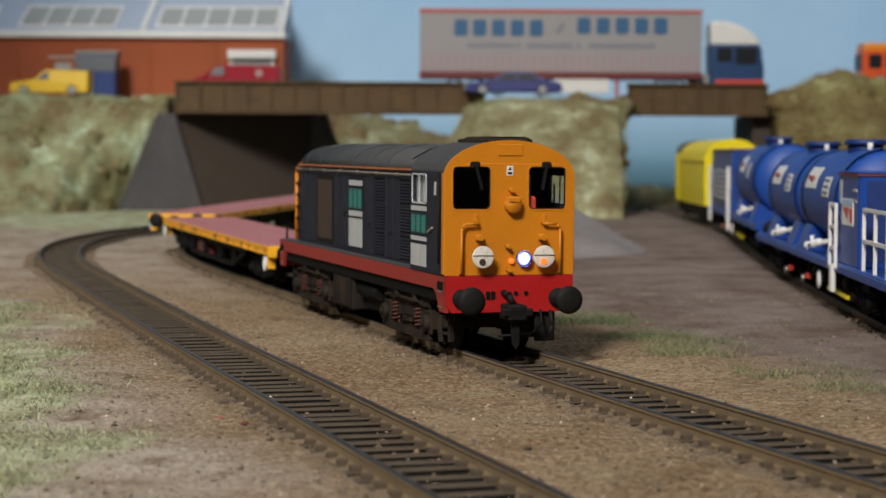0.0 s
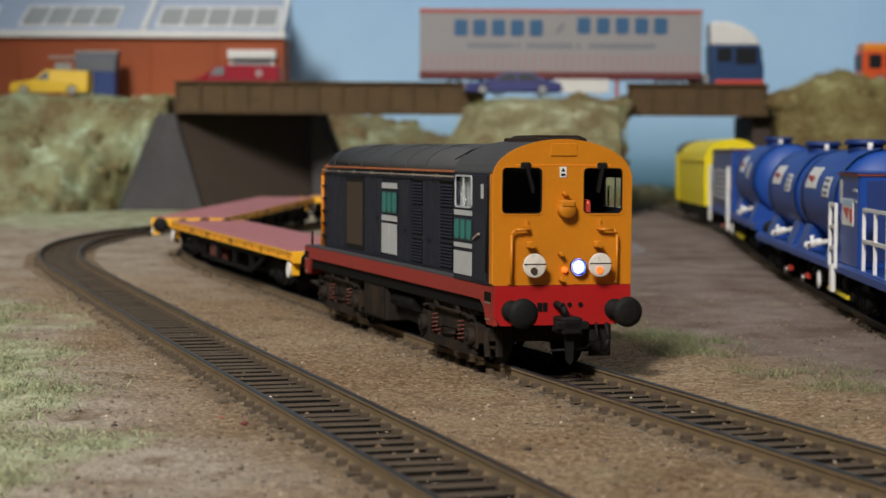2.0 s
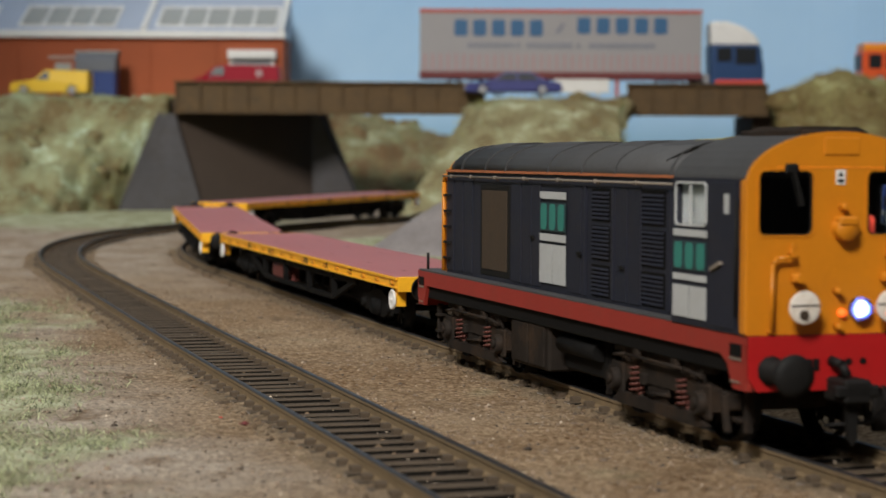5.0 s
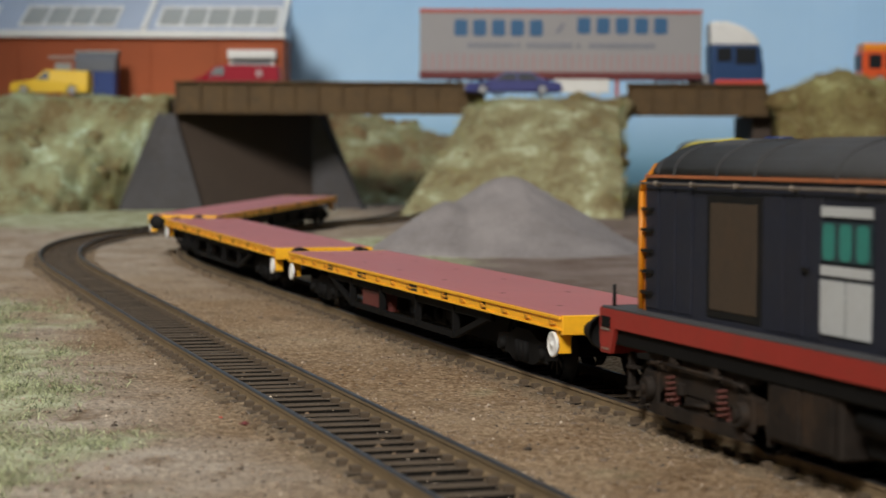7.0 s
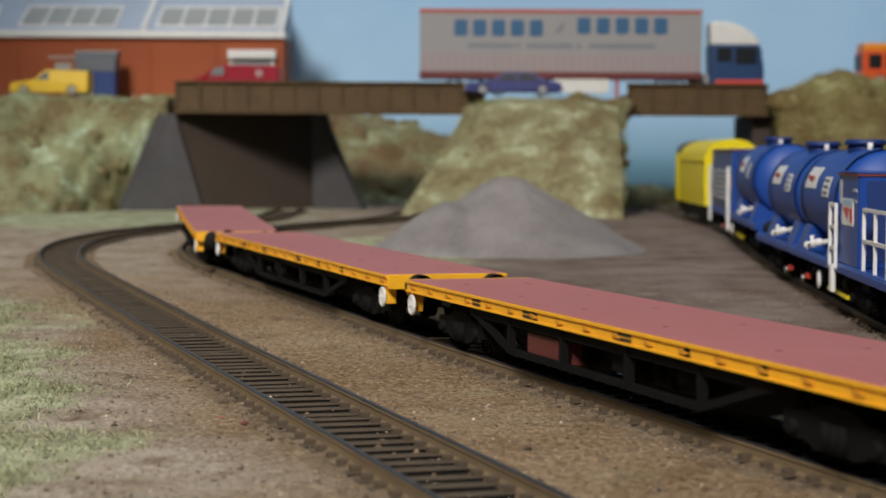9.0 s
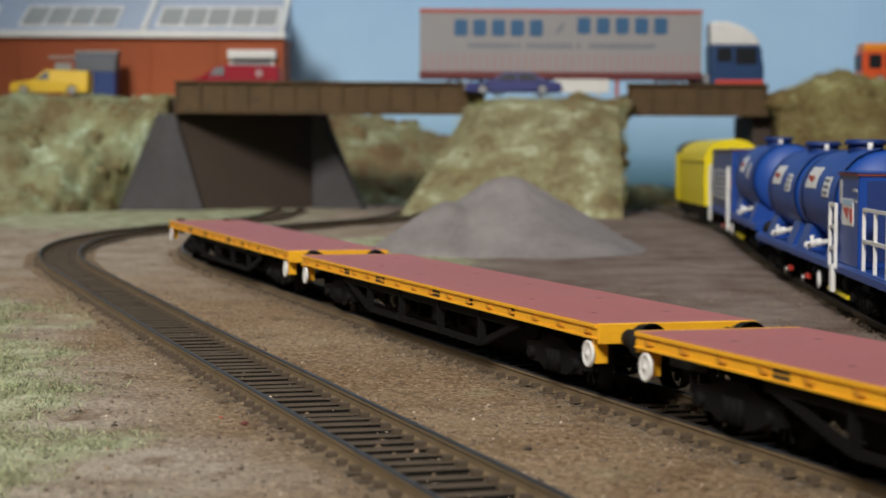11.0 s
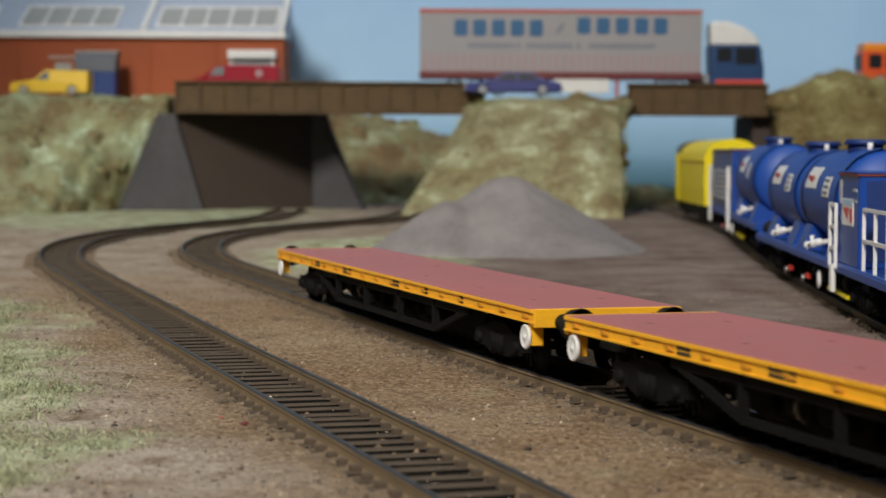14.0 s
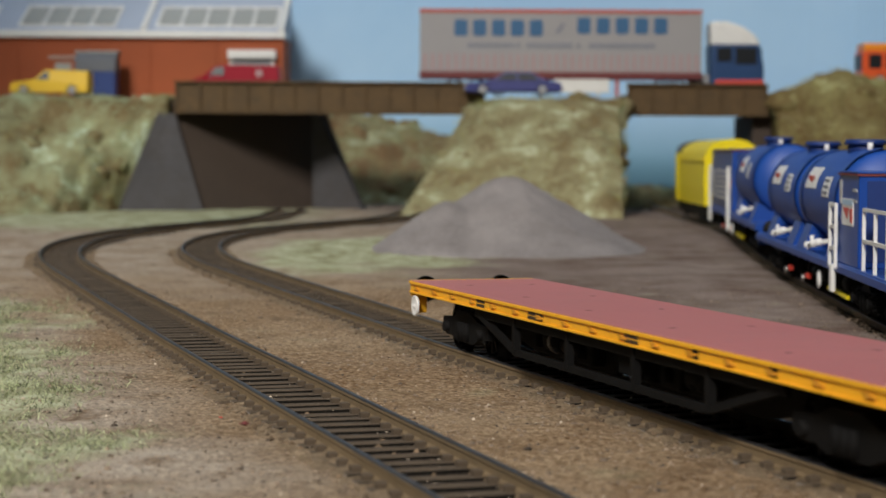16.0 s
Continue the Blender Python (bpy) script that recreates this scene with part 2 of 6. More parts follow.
SCATTER = foliage_mat("olive_straw_scatter", (0.47, 0.48, 0.32), (0.335, 0.32, 0.18), (0.20, 0.155, 0.08), 44)
SCATTER_GREEN = foliage_mat("pale_green_scatter", (0.49, 0.57, 0.41), (0.31, 0.335, 0.19), (0.18, 0.135, 0.065), 24)
SCATTER_OLIVE = foliage_mat("olive_brown_scatter", (0.36, 0.35, 0.17), (0.24, 0.21, 0.09), (0.14, 0.095, 0.04), 24)
SCATTER_DARK = foliage_mat("dull_green_scatter", (0.38, 0.40, 0.27), (0.24, 0.24, 0.13), (0.18, 0.115, 0.06), 20)


# ---- mesh helpers (all in millimetres) ----
def box(bm, x0, x1, y0, y1, z0, z1, bevel=0.0, seg=1):
    vs = [bm.verts.new((x, y, z)) for x in (x0, x1) for y in (y0, y1) for z in (z0, z1)]
    fs = [bm.faces.new([vs[i] for i in q]) for q in ((0, 1, 3, 2), (4, 6, 7, 5), (0, 4, 5, 1), (2, 3, 7, 6), (0, 2, 6, 4), (1, 5, 7, 3))]
    if bevel:
        es = list({e for f in fs for e in f.edges})
        bmesh.ops.bevel(bm, geom=es, offset=bevel, segments=seg, profile=0.5, affect="EDGES")
    return bm


def cyl(bm, p0, p1, r0, r1=None, seg=16, cap=True):
    p0, p1 = Vector(p0), Vector(p1)
    r1 = r0 if r1 is None else r1
    axis = (p1 - p0).normalized()
    u = axis.orthogonal().normalized()
    v = axis.cross(u)
    rings = []
    for p, r in ((p0, r0), (p1, r1)):
        rings.append([bm.verts.new(p + r * (math.cos(a) * u + math.sin(a) * v)) for a in (2 * math.pi * i / seg for i in range(seg))])
    for i in range(seg):
        f = bm.faces.new((rings[0][i], rings[0][(i + 1) % seg], rings[1][(i + 1) % seg], rings[1][i]))
        f.smooth = True
    if cap:
        bm.faces.new(rings[0][::-1])
        bm.faces.new(rings[1])
    return bm


def lathe(bm, p0, axis, prof, seg=20):
    """Turned shape: prof is (distance along axis, radius) pairs."""
    for (d0, r0), (d1, r1) in zip(prof, prof[1:]):
        a = Vector(axis).normalized()
        cyl(bm, Vector(p0) + a * d0, Vector(p0) + a * d1, max(r0, 0.02), max(r1, 0.02), seg, cap=False)
    bmesh.ops.remove_doubles(bm, verts=bm.verts, dist=0.002)
    return bm


def pipe(bm, pts, r, seg=6):
    for a, b in zip(pts, pts[1:]):
        cyl(bm, a, b, r, seg=seg)
    return bm


def prism(bm, prof, a0, a1, plane="yz"):
    """A closed profile pushed along the third axis from a0 to a1."""
    def at(p, q, a):
        return {"yz": (a, p, q), "xz": (p, a, q), "xy": (p, q, a)}[plane]
    lo = [bm.verts.new(at(p, q, a0)) for p, q in prof]
    hi = [bm.verts.new(at(p, q, a1)) for p, q in prof]
    k = len(prof)
    bm.faces.new(lo[::-1])
    bm.faces.new(hi)
    for i in range(k):
        bm.faces.new((lo[i], lo[(i + 1) % k], hi[(i + 1) % k], hi[i]))
    return bm


def bar(bm, p0, p1, w, h):
    """A square bar between two points."""
    p0, p1 = Vector(p0), Vector(p1)
    d = (p1 - p0).normalized()
    s = d.cross(Vector((0, 0, 1))) if abs(d.z) < 0.95 else Vector((1, 0, 0))
    s.normalize()
    u = s.cross(d)
    vs = [bm.verts.new(p + s * a * w / 2 + u * b * h / 2) for p in (p0, p1) for a, b in ((-1, -1), (1, -1), (1, 1), (-1, 1))]
    for q in ((3, 2, 1, 0), (4, 5, 6, 7), (0, 1, 5, 4), (1, 2, 6, 5), (2, 3, 7, 6), (3, 0, 4, 7)):
        bm.faces.new([vs[i] for i in q])
    return bm


def mesh_of(bm, material, name):
    bmesh.ops.recalc_face_normals(bm, faces=bm.faces)
    bmesh.ops.scale(bm, vec=(MM, MM, MM), verts=bm.verts)
    me = bpy.data.meshes.new(name)
    bm.to_mesh(me)
    bm.free()
    me.materials.append(material)
    return me


def part(name, bm, material, parent, label="", m=None):
    ob = new(name, mesh_of(bm, material, name))
    ob.parent = parent
    if m is not None:
        ob.matrix_basis = m
    return tagged(ob, label) if label else ob


def thing(name, m, label, category, group="", kind=""):
    ob = new(name)
    ob.empty_display_size = 0.01
    ob.matrix_basis = m
    return tagged(ob, label, category, group, kind)


def solid(name, bm, material, label, category, kind="", m=None, group=""):
    ob = new(name, mesh_of(bm, material, name))
    if m is not None:
        ob.matrix_basis = m
    return tagged(ob, label, category, group, kind)


def B():
    return bmesh.new()


def at(x, y, z, rz=0):
    """A pose from millimetres and degrees about the upright."""
    return pose(x * MM, y * MM, z * MM, 0, 0, rz)


# ---- the ground's level and the tracks' lines (millimetres) ----
def lift(y):
    """The board climbs towards the back, more steeply round the far curve."""
    t = min(1.0, max(0.0, (y - 740) / 360))
    k = 0.0048 if y > 468 else -0.0015
    return k * (min(max(y, 0), 1100) - 468) + 3.4 * t * t * (3 - 2 * t)


PSI = math.radians(-72.82)
C0 = (1.9, 468.6)
DX, DY = math.cos(PSI), math.sin(PSI)


class Line:
    """A track's centre line: straight, an easement into a bend, then a turn back to pass under the bridge."""

    def __init__(self, offset, bend_at, ease, radius):
        self.s = np.arange(-1500.0, 1300.1, 4.0)
        k = np.clip((bend_at - self.s) / ease, 0, 1) / radius
        k = np.where(self.s > -580, k, np.where(self.s > -640, 1 / 2000, np.where(self.s > -800, -1 / 450, 0.0)))
        th = np.concatenate([[0], np.cumsum((k[1:] + k[:-1]) / 2 * 4.0)])
        self.th = th - th[-1]
        tm = (self.th[1:] + self.th[:-1]) / 2
        a = np.concatenate([[0], np.cumsum(np.cos(tm) * 4.0)])
        l = np.concatenate([[0], np.cumsum(np.sin(tm) * 4.0)])
        self.a = a - a[-1] + self.s[-1]
        self.l = l - l[-1] + offset

    def __call__(self, s):
        a, l, th = (float(np.interp(s, self.s, q)) for q in (self.a, self.l, self.th))
        x, y = C0[0] + a * DX - l * DY, C0[1] + a * DY + l * DX
        return x, y, PSI + th


MAIN = Line(1.2, -255.0, 220.0, 307.0)
LOOP = Line(-59.8, -255.0, 220.0, 343.0)


class Siding:
    """The third track, where the blue vehicles stand; s counts metres towards the back as depth."""

    def __call__(self, y):
        q = min(y, 1030) - 560
        x = 128.4 + 0.0555 * q + 3.4e-5 * q * q + 0.02 * max(0, y - 1030)
        return x, y, math.atan2(-1.0, -(0.0555 + 6.8e-5 * q if y < 1030 else 0.02))


SIDING = Siding()


# ---- the setting ----
def smooth(a, b, v):
    t = min(1, max(0, (v - a) / (b - a)))
    return t * t * (3 - 2 * t)


def patchy(x, y, scale, seed=0.0):
    return noise.fractal(Vector((x / scale + seed, y / scale, seed)), 1.0, 2.0, 4)


def left_turf(x, y):
    """How thick the turf lies beside the loop line, 0 to 1."""
    edge = -46 - 0.245 * (y - 290)
    return smooth(10, -32, x - edge + 26 * patchy(x, y, 45, 9.3)) * smooth(640, 520, y)


def make_ground():
    xs = np.unique(np.concatenate([np.arange(-900, -300, 50), np.arange(-300, 300, 4.0), np.arange(300, 901, 50)]))
    ys = np.unique(np.concatenate([np.arange(-250, 190, 40), np.arange(190, 700, 3.5), np.arange(700, 1300, 8), np.arange(1300, 1761, 40)]))
    la = np.array([MAIN(s)[:2] for s in range(-970, 300, 6)])
    lb = np.array([LOOP(s)[:2] for s in range(-970, 300, 6)])
    verts, zone = [], []
    for y in ys:
        cx = SIDING(y)[0]
        for x in xs:
            d = min(np.min(np.hypot(la[:, 0] - x, la[:, 1] - y)), np.min(np.hypot(lb[:, 0] - x, lb[:, 1] - y)), abs(x - cx))
            rough = 0.55 * patchy(x, y, 9) + 0.9 * patchy(x, y, 40, 3.1) + 0.25 * patchy(x, y, 3.2, 8.0)
            z = lift(y) - 2.9 + rough * smooth(9, 18, d) - 2.2 * (1 - smooth(9.3, 12.6, d))
            # the earth beyond the main line lies a little higher
            side = (x - C0[0]) * -DY + (y - C0[1]) * DX
            z += 1.2 * smooth(16, 30, side) * smooth(1300, 700, y)
            verts.append((x * MM, y * MM, z * MM))
            soil = smooth(38, 70, side + 14 * patchy(x, y, 70, 5)) * smooth(-20, 40, x + 0.06 * (y - 500) + 25 * patchy(x, y, 90, 2))
            green = smooth(0.15, 0.7, left_turf(x, y) + 0.4 * patchy(x, y, 14, 1.7)) * 0.9
            far = smooth(1010, 1120, y + 60 * patchy(x, y, 80, 4)) * smooth(-60, -140, x)
            heap = smooth(0.0, 0.35, 0.85 - math.hypot((x + 34) / 72, (y - 850) / 170) + 0.3 * patchy(x, y, 40, 6)) * smooth(14, 22, d)
            pale = smooth(-72, -100, side + 14 * patchy(x, y, 50, 12)) * smooth(800, 600, y)
            pale = max(pale, 0.85 * smooth(560, 800, y + 60 * patchy(x, y, 60, 15)))
            # third channel marks the track bed, where gap shade is coloured in
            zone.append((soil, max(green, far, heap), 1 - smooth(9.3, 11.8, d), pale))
    nx = len(xs)
    faces = [(j * nx + i, j * nx + i + 1, (j + 1) * nx + i + 1, (j + 1) * nx + i) for j in range(len(ys) - 1) for i in range(nx - 1)]
    me = bpy.data.meshes.new("ground")
    me.from_pydata(verts, [], faces)
    attr = me.attributes.new("zone", "FLOAT_COLOR", "POINT")
    attr.data.foreach_set("color", np.array(zone, dtype=np.float32).ravel())
    me.materials.append(ground_material())
    for p in me.polygons:
        p.use_smooth = True
    ob = new("ground", me)
    return tagged(ob, "sandy brown scenic ground with grey earth and patchy green scatter", "ground", kind="structure")


def ground_material():
    m = bpy.data.materials.new("sandy_scenic_ground")
    m.use_nodes = True
    nt = m.node_tree
    b = nt.nodes["Principled BSDF"]
    b.inputs["Roughness"].default_value = 0.92
    b.inputs["Specular IOR Level"].default_value = 0.25
    tc = nt.nodes.new("ShaderNodeTexCoord")

    def tone(scale, detail, lo, hi, a, c, rough=0.65):
        n = nt.nodes.new("ShaderNodeTexNoise")
        n.inputs["Scale"].default_value, n.inputs["Detail"].default_value, n.inputs["Roughness"].default_value = scale, detail, rough
        nt.links.new(tc.outputs["Object"], n.inputs["Vector"])
        r = nt.nodes.new("ShaderNodeMapRange")
        r.inputs["From Min"].default_value, r.inputs["From Max"].default_value = lo, hi
        nt.links.new(n.outputs["Fac"], r.inputs["Value"])
        x = nt.nodes.new("ShaderNodeMix")
        x.data_type = "RGBA"
        nt.links.new(r.outputs[0], x.inputs[0])
        for i, q in ((6, a), (7, c)):
            if isinstance(q, tuple):
                x.inputs[i].default_value = (*q, 1)
            else:
                nt.links.new(q, x.inputs[i])
        return x.outputs[2], n, r.outputs[0]

    def blend(fac, a, c):
        x = nt.nodes.new("ShaderNodeMix")
        x.data_type = "RGBA"
        nt.links.new(fac, x.inputs[0])
        nt.links.new(a, x.inputs[6])
        nt.links.new(c, x.inputs[7])
        return x.outputs[2]

    sand, n1, _ = tone(14, 10, 0.40, 0.60, (0.19, 0.096, 0.033), (0.345, 0.235, 0.137), 0.72)
    grit, n2, f2 = tone(850, 5, 0.39, 0.63, (0.062, 0.036, 0.017), (0.52, 0.40, 0.265))
    mix = nt.nodes.new("ShaderNodeMix")
    mix.data_type = "RGBA"
    mix.inputs[0].default_value = 0.54
    nt.links.new(sand, mix.inputs[6])
    nt.links.new(grit, mix.inputs[7])
    soil, n3, _ = tone(26, 9, 0.38, 0.62, (0.135, 0.085, 0.062), (0.30, 0.24, 0.205), 0.72)
    soil2, _, _ = tone(1300, 3, 0.35, 0.68, (0.07, 0.05, 0.04), (0.20, 0.16, 0.14))
    mix2 = nt.nodes.new("ShaderNodeMix")
    mix2.data_type = "RGBA"
    mix2.inputs[0].default_value = 0.25
    nt.links.new(soil, mix2.inputs[6])
    nt.links.new(soil2, mix2.inputs[7])
    green, _, _ = tone(75, 9, 0.38, 0.62, (0.21, 0.195, 0.09), (0.55, 0.58, 0.39), 0.75)
    # near-black tone that paints the shade between the sleepers
    bed_shade, _, _ = tone(500, 4, 0.35, 0.65, (0.008, 0.0065, 0.005), (0.024, 0.018, 0.013))
    at_zone = nt.nodes.new("ShaderNodeAttribute")
    at_zone.attribute_name = "zone"
    sep = nt.nodes.new("ShaderNodeSeparateColor")
    nt.links.new(at_zone.outputs["Color"], sep.inputs[0])
    dusty, _, _ = tone(34, 9, 0.36, 0.66, (0.28, 0.215, 0.16), (0.60, 0.53, 0.45))
    pale_mix = nt.nodes.new("ShaderNodeMix")
    pale_mix.data_type = "RGBA"
    pale_mix.inputs[0].default_value = 0.4
    nt.links.new(dusty, pale_mix.inputs[6])
    nt.links.new(grit, pale_mix.inputs[7])
    out = blend(at_zone.outputs["Alpha"], mix.outputs[2], pale_mix.outputs[2])
    stain, _, stain_f = tone(70, 8, 0.54, 0.72, (0, 0, 0), (1, 1, 1))
    dark, _, _ = tone(300, 4, 0.3, 0.7, (0.085, 0.052, 0.028), (0.20, 0.125, 0.065))
    out = blend(stain_f, out, dark)
    out = blend(sep.outputs[0], out, mix2.outputs[2])
    out = blend(sep.outputs[1], out, green)
    out = blend(sep.outputs[2], out, bed_shade)
    nt.links.new(out, b.inputs["Base Color"])
    n4 = nt.nodes.new("ShaderNodeTexNoise")
    n4.inputs["Scale"].default_value, n4.inputs["Detail"].default_value = 750, 4
    nt.links.new(tc.outputs["Object"], n4.inputs["Vector"])
    bp = nt.nodes.new("ShaderNodeBump")
    bp.inputs["Strength"].default_value, bp.inputs["Distance"].default_value = 1.0, 0.0011
    nt.links.new(n4.outputs["Fac"], bp.inputs["Height"])
    nt.links.new(bp.outputs[0], b.inputs["Normal"])
    return m


make_ground()


TIMBER = mat("pale_timber", (0.36, 0.26, 0.16), 0.7, vary=0.15, grain=80, blotch=6, bump=0.1)


def make_hall():
    """The exhibition hall round the layout."""
    def slab(name, label, material, *ext):
        return solid(name, box(B(), *ext), material, label, name.split("_")[0], "structure")
    slab("floor", "dull brown vinyl hall floor", HALL_FLOOR, -3500, 3500, -3500, 3500, -1060, -1000)
    slab("ceiling", "off-white plain hall ceiling", PLASTER, -3500, 3500, -3500, 3500, 2500, 2560)
    slab("wall_north", "cream plaster hall wall behind the layout", PLASTER, -3500, 3500, 3500, 3560, -1000, 2500)
    slab("wall_south", "cream plaster hall wall behind the viewer", PLASTER, -3500, 3500, -3560, -3500, -1000, 2500)
    slab("wall_west", "cream plaster hall side wall", PLASTER, -3560, -3500, -3500, 3500, -1000, 2500)
    slab("wall_east", "cream plaster hall side wall", PLASTER, 3500, 3560, -3500, 3500, -1000, 2500)
    th = thing("baseboard", Matrix(), "plywood layout baseboard on square timber legs", "baseboard", kind="structure")
    part("board", box(B(), -900, 900, -250, 1760, -60, -14), TIMBER, th)
    for x in (-840, 840):
        for y in (-190, 1700):
            part("leg", box(B(), x - 25, x + 25, y - 25, y + 25, -1000, -60), TIMBER, th)
    bm = B()
    inner = [(-900, 1745), (330, 1745), (372, 1742), (395, 1728), (560, 1560), (900, 1500)]
    outer = [(900, 1515), (570, 1575), (402, 1742), (375, 1756), (330, 1760), (-900, 1760)]
    prism(bm, inner + outer, -14, 420, "xy")
    solid("backdrop", bm, SKY, "pale blue painted sky backboard", "backdrop", "structure")
    # added board out of view; it casts the shadow on the warehouse's left
    slab("wall_layout_end", "unseen pale blue board added to shade the warehouse's left end", SKY, -492, -484, 690, 1744, -14, 660)


make_hall()


def sweep(line, s0, s1, step, prof, material, name, parent, zfun):
    """A profile (offset to the left, height) carried along a line."""
    bm = B()
    rows = []
    n = int(abs(s1 - s0) / step) + 1
    for i in range(n):
        s = s0 + (s1 - s0) * i / (n - 1)
        x, y, h = line(s)
        z = lift(y)
        rows.append([bm.verts.new((x - o * math.sin(h), y + o * math.cos(h), z + q)) for o, q in prof])
    k = len(prof)
    for a, b in zip(rows, rows[1:]):
        for i in range(k):
            bm.faces.new((a[i], a[(i + 1) % k], b[(i + 1) % k], b[i]))
    bm.faces.new(rows[0])
    bm.faces.new(rows[-1][::-1])
    return part(name, bm, material, parent)


def rail_prof(o):
    return [(o - 0.95, -2.6), (o + 0.95, -2.6), (o + 0.9, -2.25), (o + 0.3, -2.0), (o + 0.3, -0.95), (o + 0.55, -0.7), (o + 0.55, -0.22),
            (o - 0.55, -0.22), (o - 0.55, -0.7), (o - 0.3, -0.95), (o - 0.3, -2.0), (o - 0.9, -2.25)]


def head_prof(o):
    return [(o - 0.55, -0.22), (o + 0.55, -0.22), (o + 0.52, -0.06), (o + 0.4, 0), (o - 0.4, 0), (o - 0.52, -0.06)]


def sleeper_mesh():
    bm = B()
    box(bm, -1.55, 1.55, -11.6, 11.6, -5.0, -2.55, 0.15)
    for side in (-8.25, 8.25):
        for d in (-1, 1):
            box(bm, -0.95, 0.95, side + d * 1.5 - 0.8, side + d * 1.5 + 0.8, -2.85, -1.6, 0.12)
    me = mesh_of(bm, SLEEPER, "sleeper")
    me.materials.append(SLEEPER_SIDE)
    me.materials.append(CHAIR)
    # faces towards the next sleeper get the shaded colour, tops and ends do not
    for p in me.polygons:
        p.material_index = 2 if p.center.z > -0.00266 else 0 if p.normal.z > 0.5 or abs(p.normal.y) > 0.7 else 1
    return me


SLEEPER_MESH = sleeper_mesh()


def dust_strip(line, s0, s1, side, th):
    """Dust and fine ballast packed round the chairs and over the sleeper ends."""
    prof = [(6.7, -5.6), (7.0, -4.6), (7.3, -3.5), (7.6, -2.9), (8.1, -2.5), (8.9, -2.55), (9.8, -2.75), (10.7, -2.8), (11.6, -2.75), (12.6, -2.7), (13.8, -2.8), (15.4, -3.4)]
    bm = B()
    rows = []
    n = int((s1 - s0) / 1.1)
    for i in range(n + 1):
        s = s0 + (s1 - s0) * i / n
        x, y, h = line(s)
        row = []
        for o, q in prof:
            o = side * (o + 0.5 * noise.noise(Vector((s / 6, o, side * 9.0))))
            px, py = x - o * math.sin(h), y + o * math.cos(h)
            q = q + 0.85 * noise.noise(Vector((px / 2.2, py / 2.2, 3.0))) + 0.4 * noise.noise(Vector((px / 7, py / 7, 8.0)))
            row.append(bm.verts.new((px, py, lift(y) + q)))
        rows.append(row)
    for a, b in zip(rows, rows[1:]):
        for k in range(len(prof) - 1):
            f = bm.faces.new((a[k], a[k + 1], b[k + 1], b[k]) if side > 0 else (a[k], b[k], b[k + 1], a[k + 1]))
            f.smooth = True
    bmesh.ops.scale(bm, vec=(MM, MM, MM), verts=bm.verts)
    me = bpy.data.meshes.new("track_dust")
    bm.to_mesh(me)
    bm.free()
    me.materials.append(DUST)
    ob = new("track_dust", me)
    ob.parent = th
    return tagged(ob, "tan dust and fine ballast along the rail")


def make_track(line, s0, s1, label, gap=7.2):
    th = thing("railway_track", Matrix(), label, "railway track", "tracks", "structure")
    for o in (-8.25, 8.25):
        sweep(line, s0, s1, 8, rail_prof(o), RAIL_TOP, "rail", th, lift)
        sweep(line, s0, s1, 8, head_prof(o), RAIL_HEAD, "rail_head", th, lift)
    for side in (-1, 1):
        dust_strip(line, max(s0, -430), min(s1, 300), side, th)
    s = min(s0, s1)
    while s < max(s0, s1):
        x, y, h = line(s)
        o = new("sleeper", SLEEPER_MESH)
        o.parent = th
        o.matrix_basis = pose(x * MM, y * MM, (lift(y) + rng.uniform(-0.15, 0.1)) * MM, 0, 0, math.degrees(h) + rng.uniform(-1.6, 1.6))
        s += gap + rng.uniform(-0.35, 0.35)
    return th


# ---- vehicles on the main line ----
def roof_arc(hw, z0, z1, n=14, power=2.3):
    """A cab or hood outline from eave to eave, over the top."""
    pts = []
    for i in range(n + 1):
        a = math.pi * i / n
        c, s = math.cos(a), math.sin(a)
        pts.append((hw * math.copysign(abs(c) ** (2 / power), c), z0 + (z1 - z0) * abs(s) ** (2 / power)))
    return pts


def wheelset(parent, r, x, name="wheelset"):
    bm = B()
    cyl(bm, (0, -8, 0), (0, 8, 0), 0.9, seg=8)
    for side in (-1, 1):
        lathe(bm, (0, side * 6.9, 0), (0, side, 0), [(0, 0.5), (0, r + 0.7), (0.5, r + 0.7), (0.7, r), (2.6, r - 0.1), (2.6, r - 1.2), (2.0, r - 1.5), (2.0, 1.6), (2.9, 1.5), (2.9, 0)], 20)
        for i in range(8):
            a = i * math.pi / 4
            bar(bm, (1.4 * math.cos(a), side * 9.0, 1.4 * math.sin(a)), ((r - 1.3) * math.cos(a), side * 9.0, (r - 1.3) * math.sin(a)), 0.7, 0.9)
    return part(name, bm, BLACK, parent, "", at(x, 0, 0))


def coil(bm, x, y, z0, z1, r, wire, turns=5):
    n = turns * 8
    pts = [(x + r * math.cos(i * math.pi / 4), y + r * math.sin(i * math.pi / 4), z0 + (z1 - z0) * i / n) for i in range(n + 1)]
    pipe(bm, pts, wire, 5)


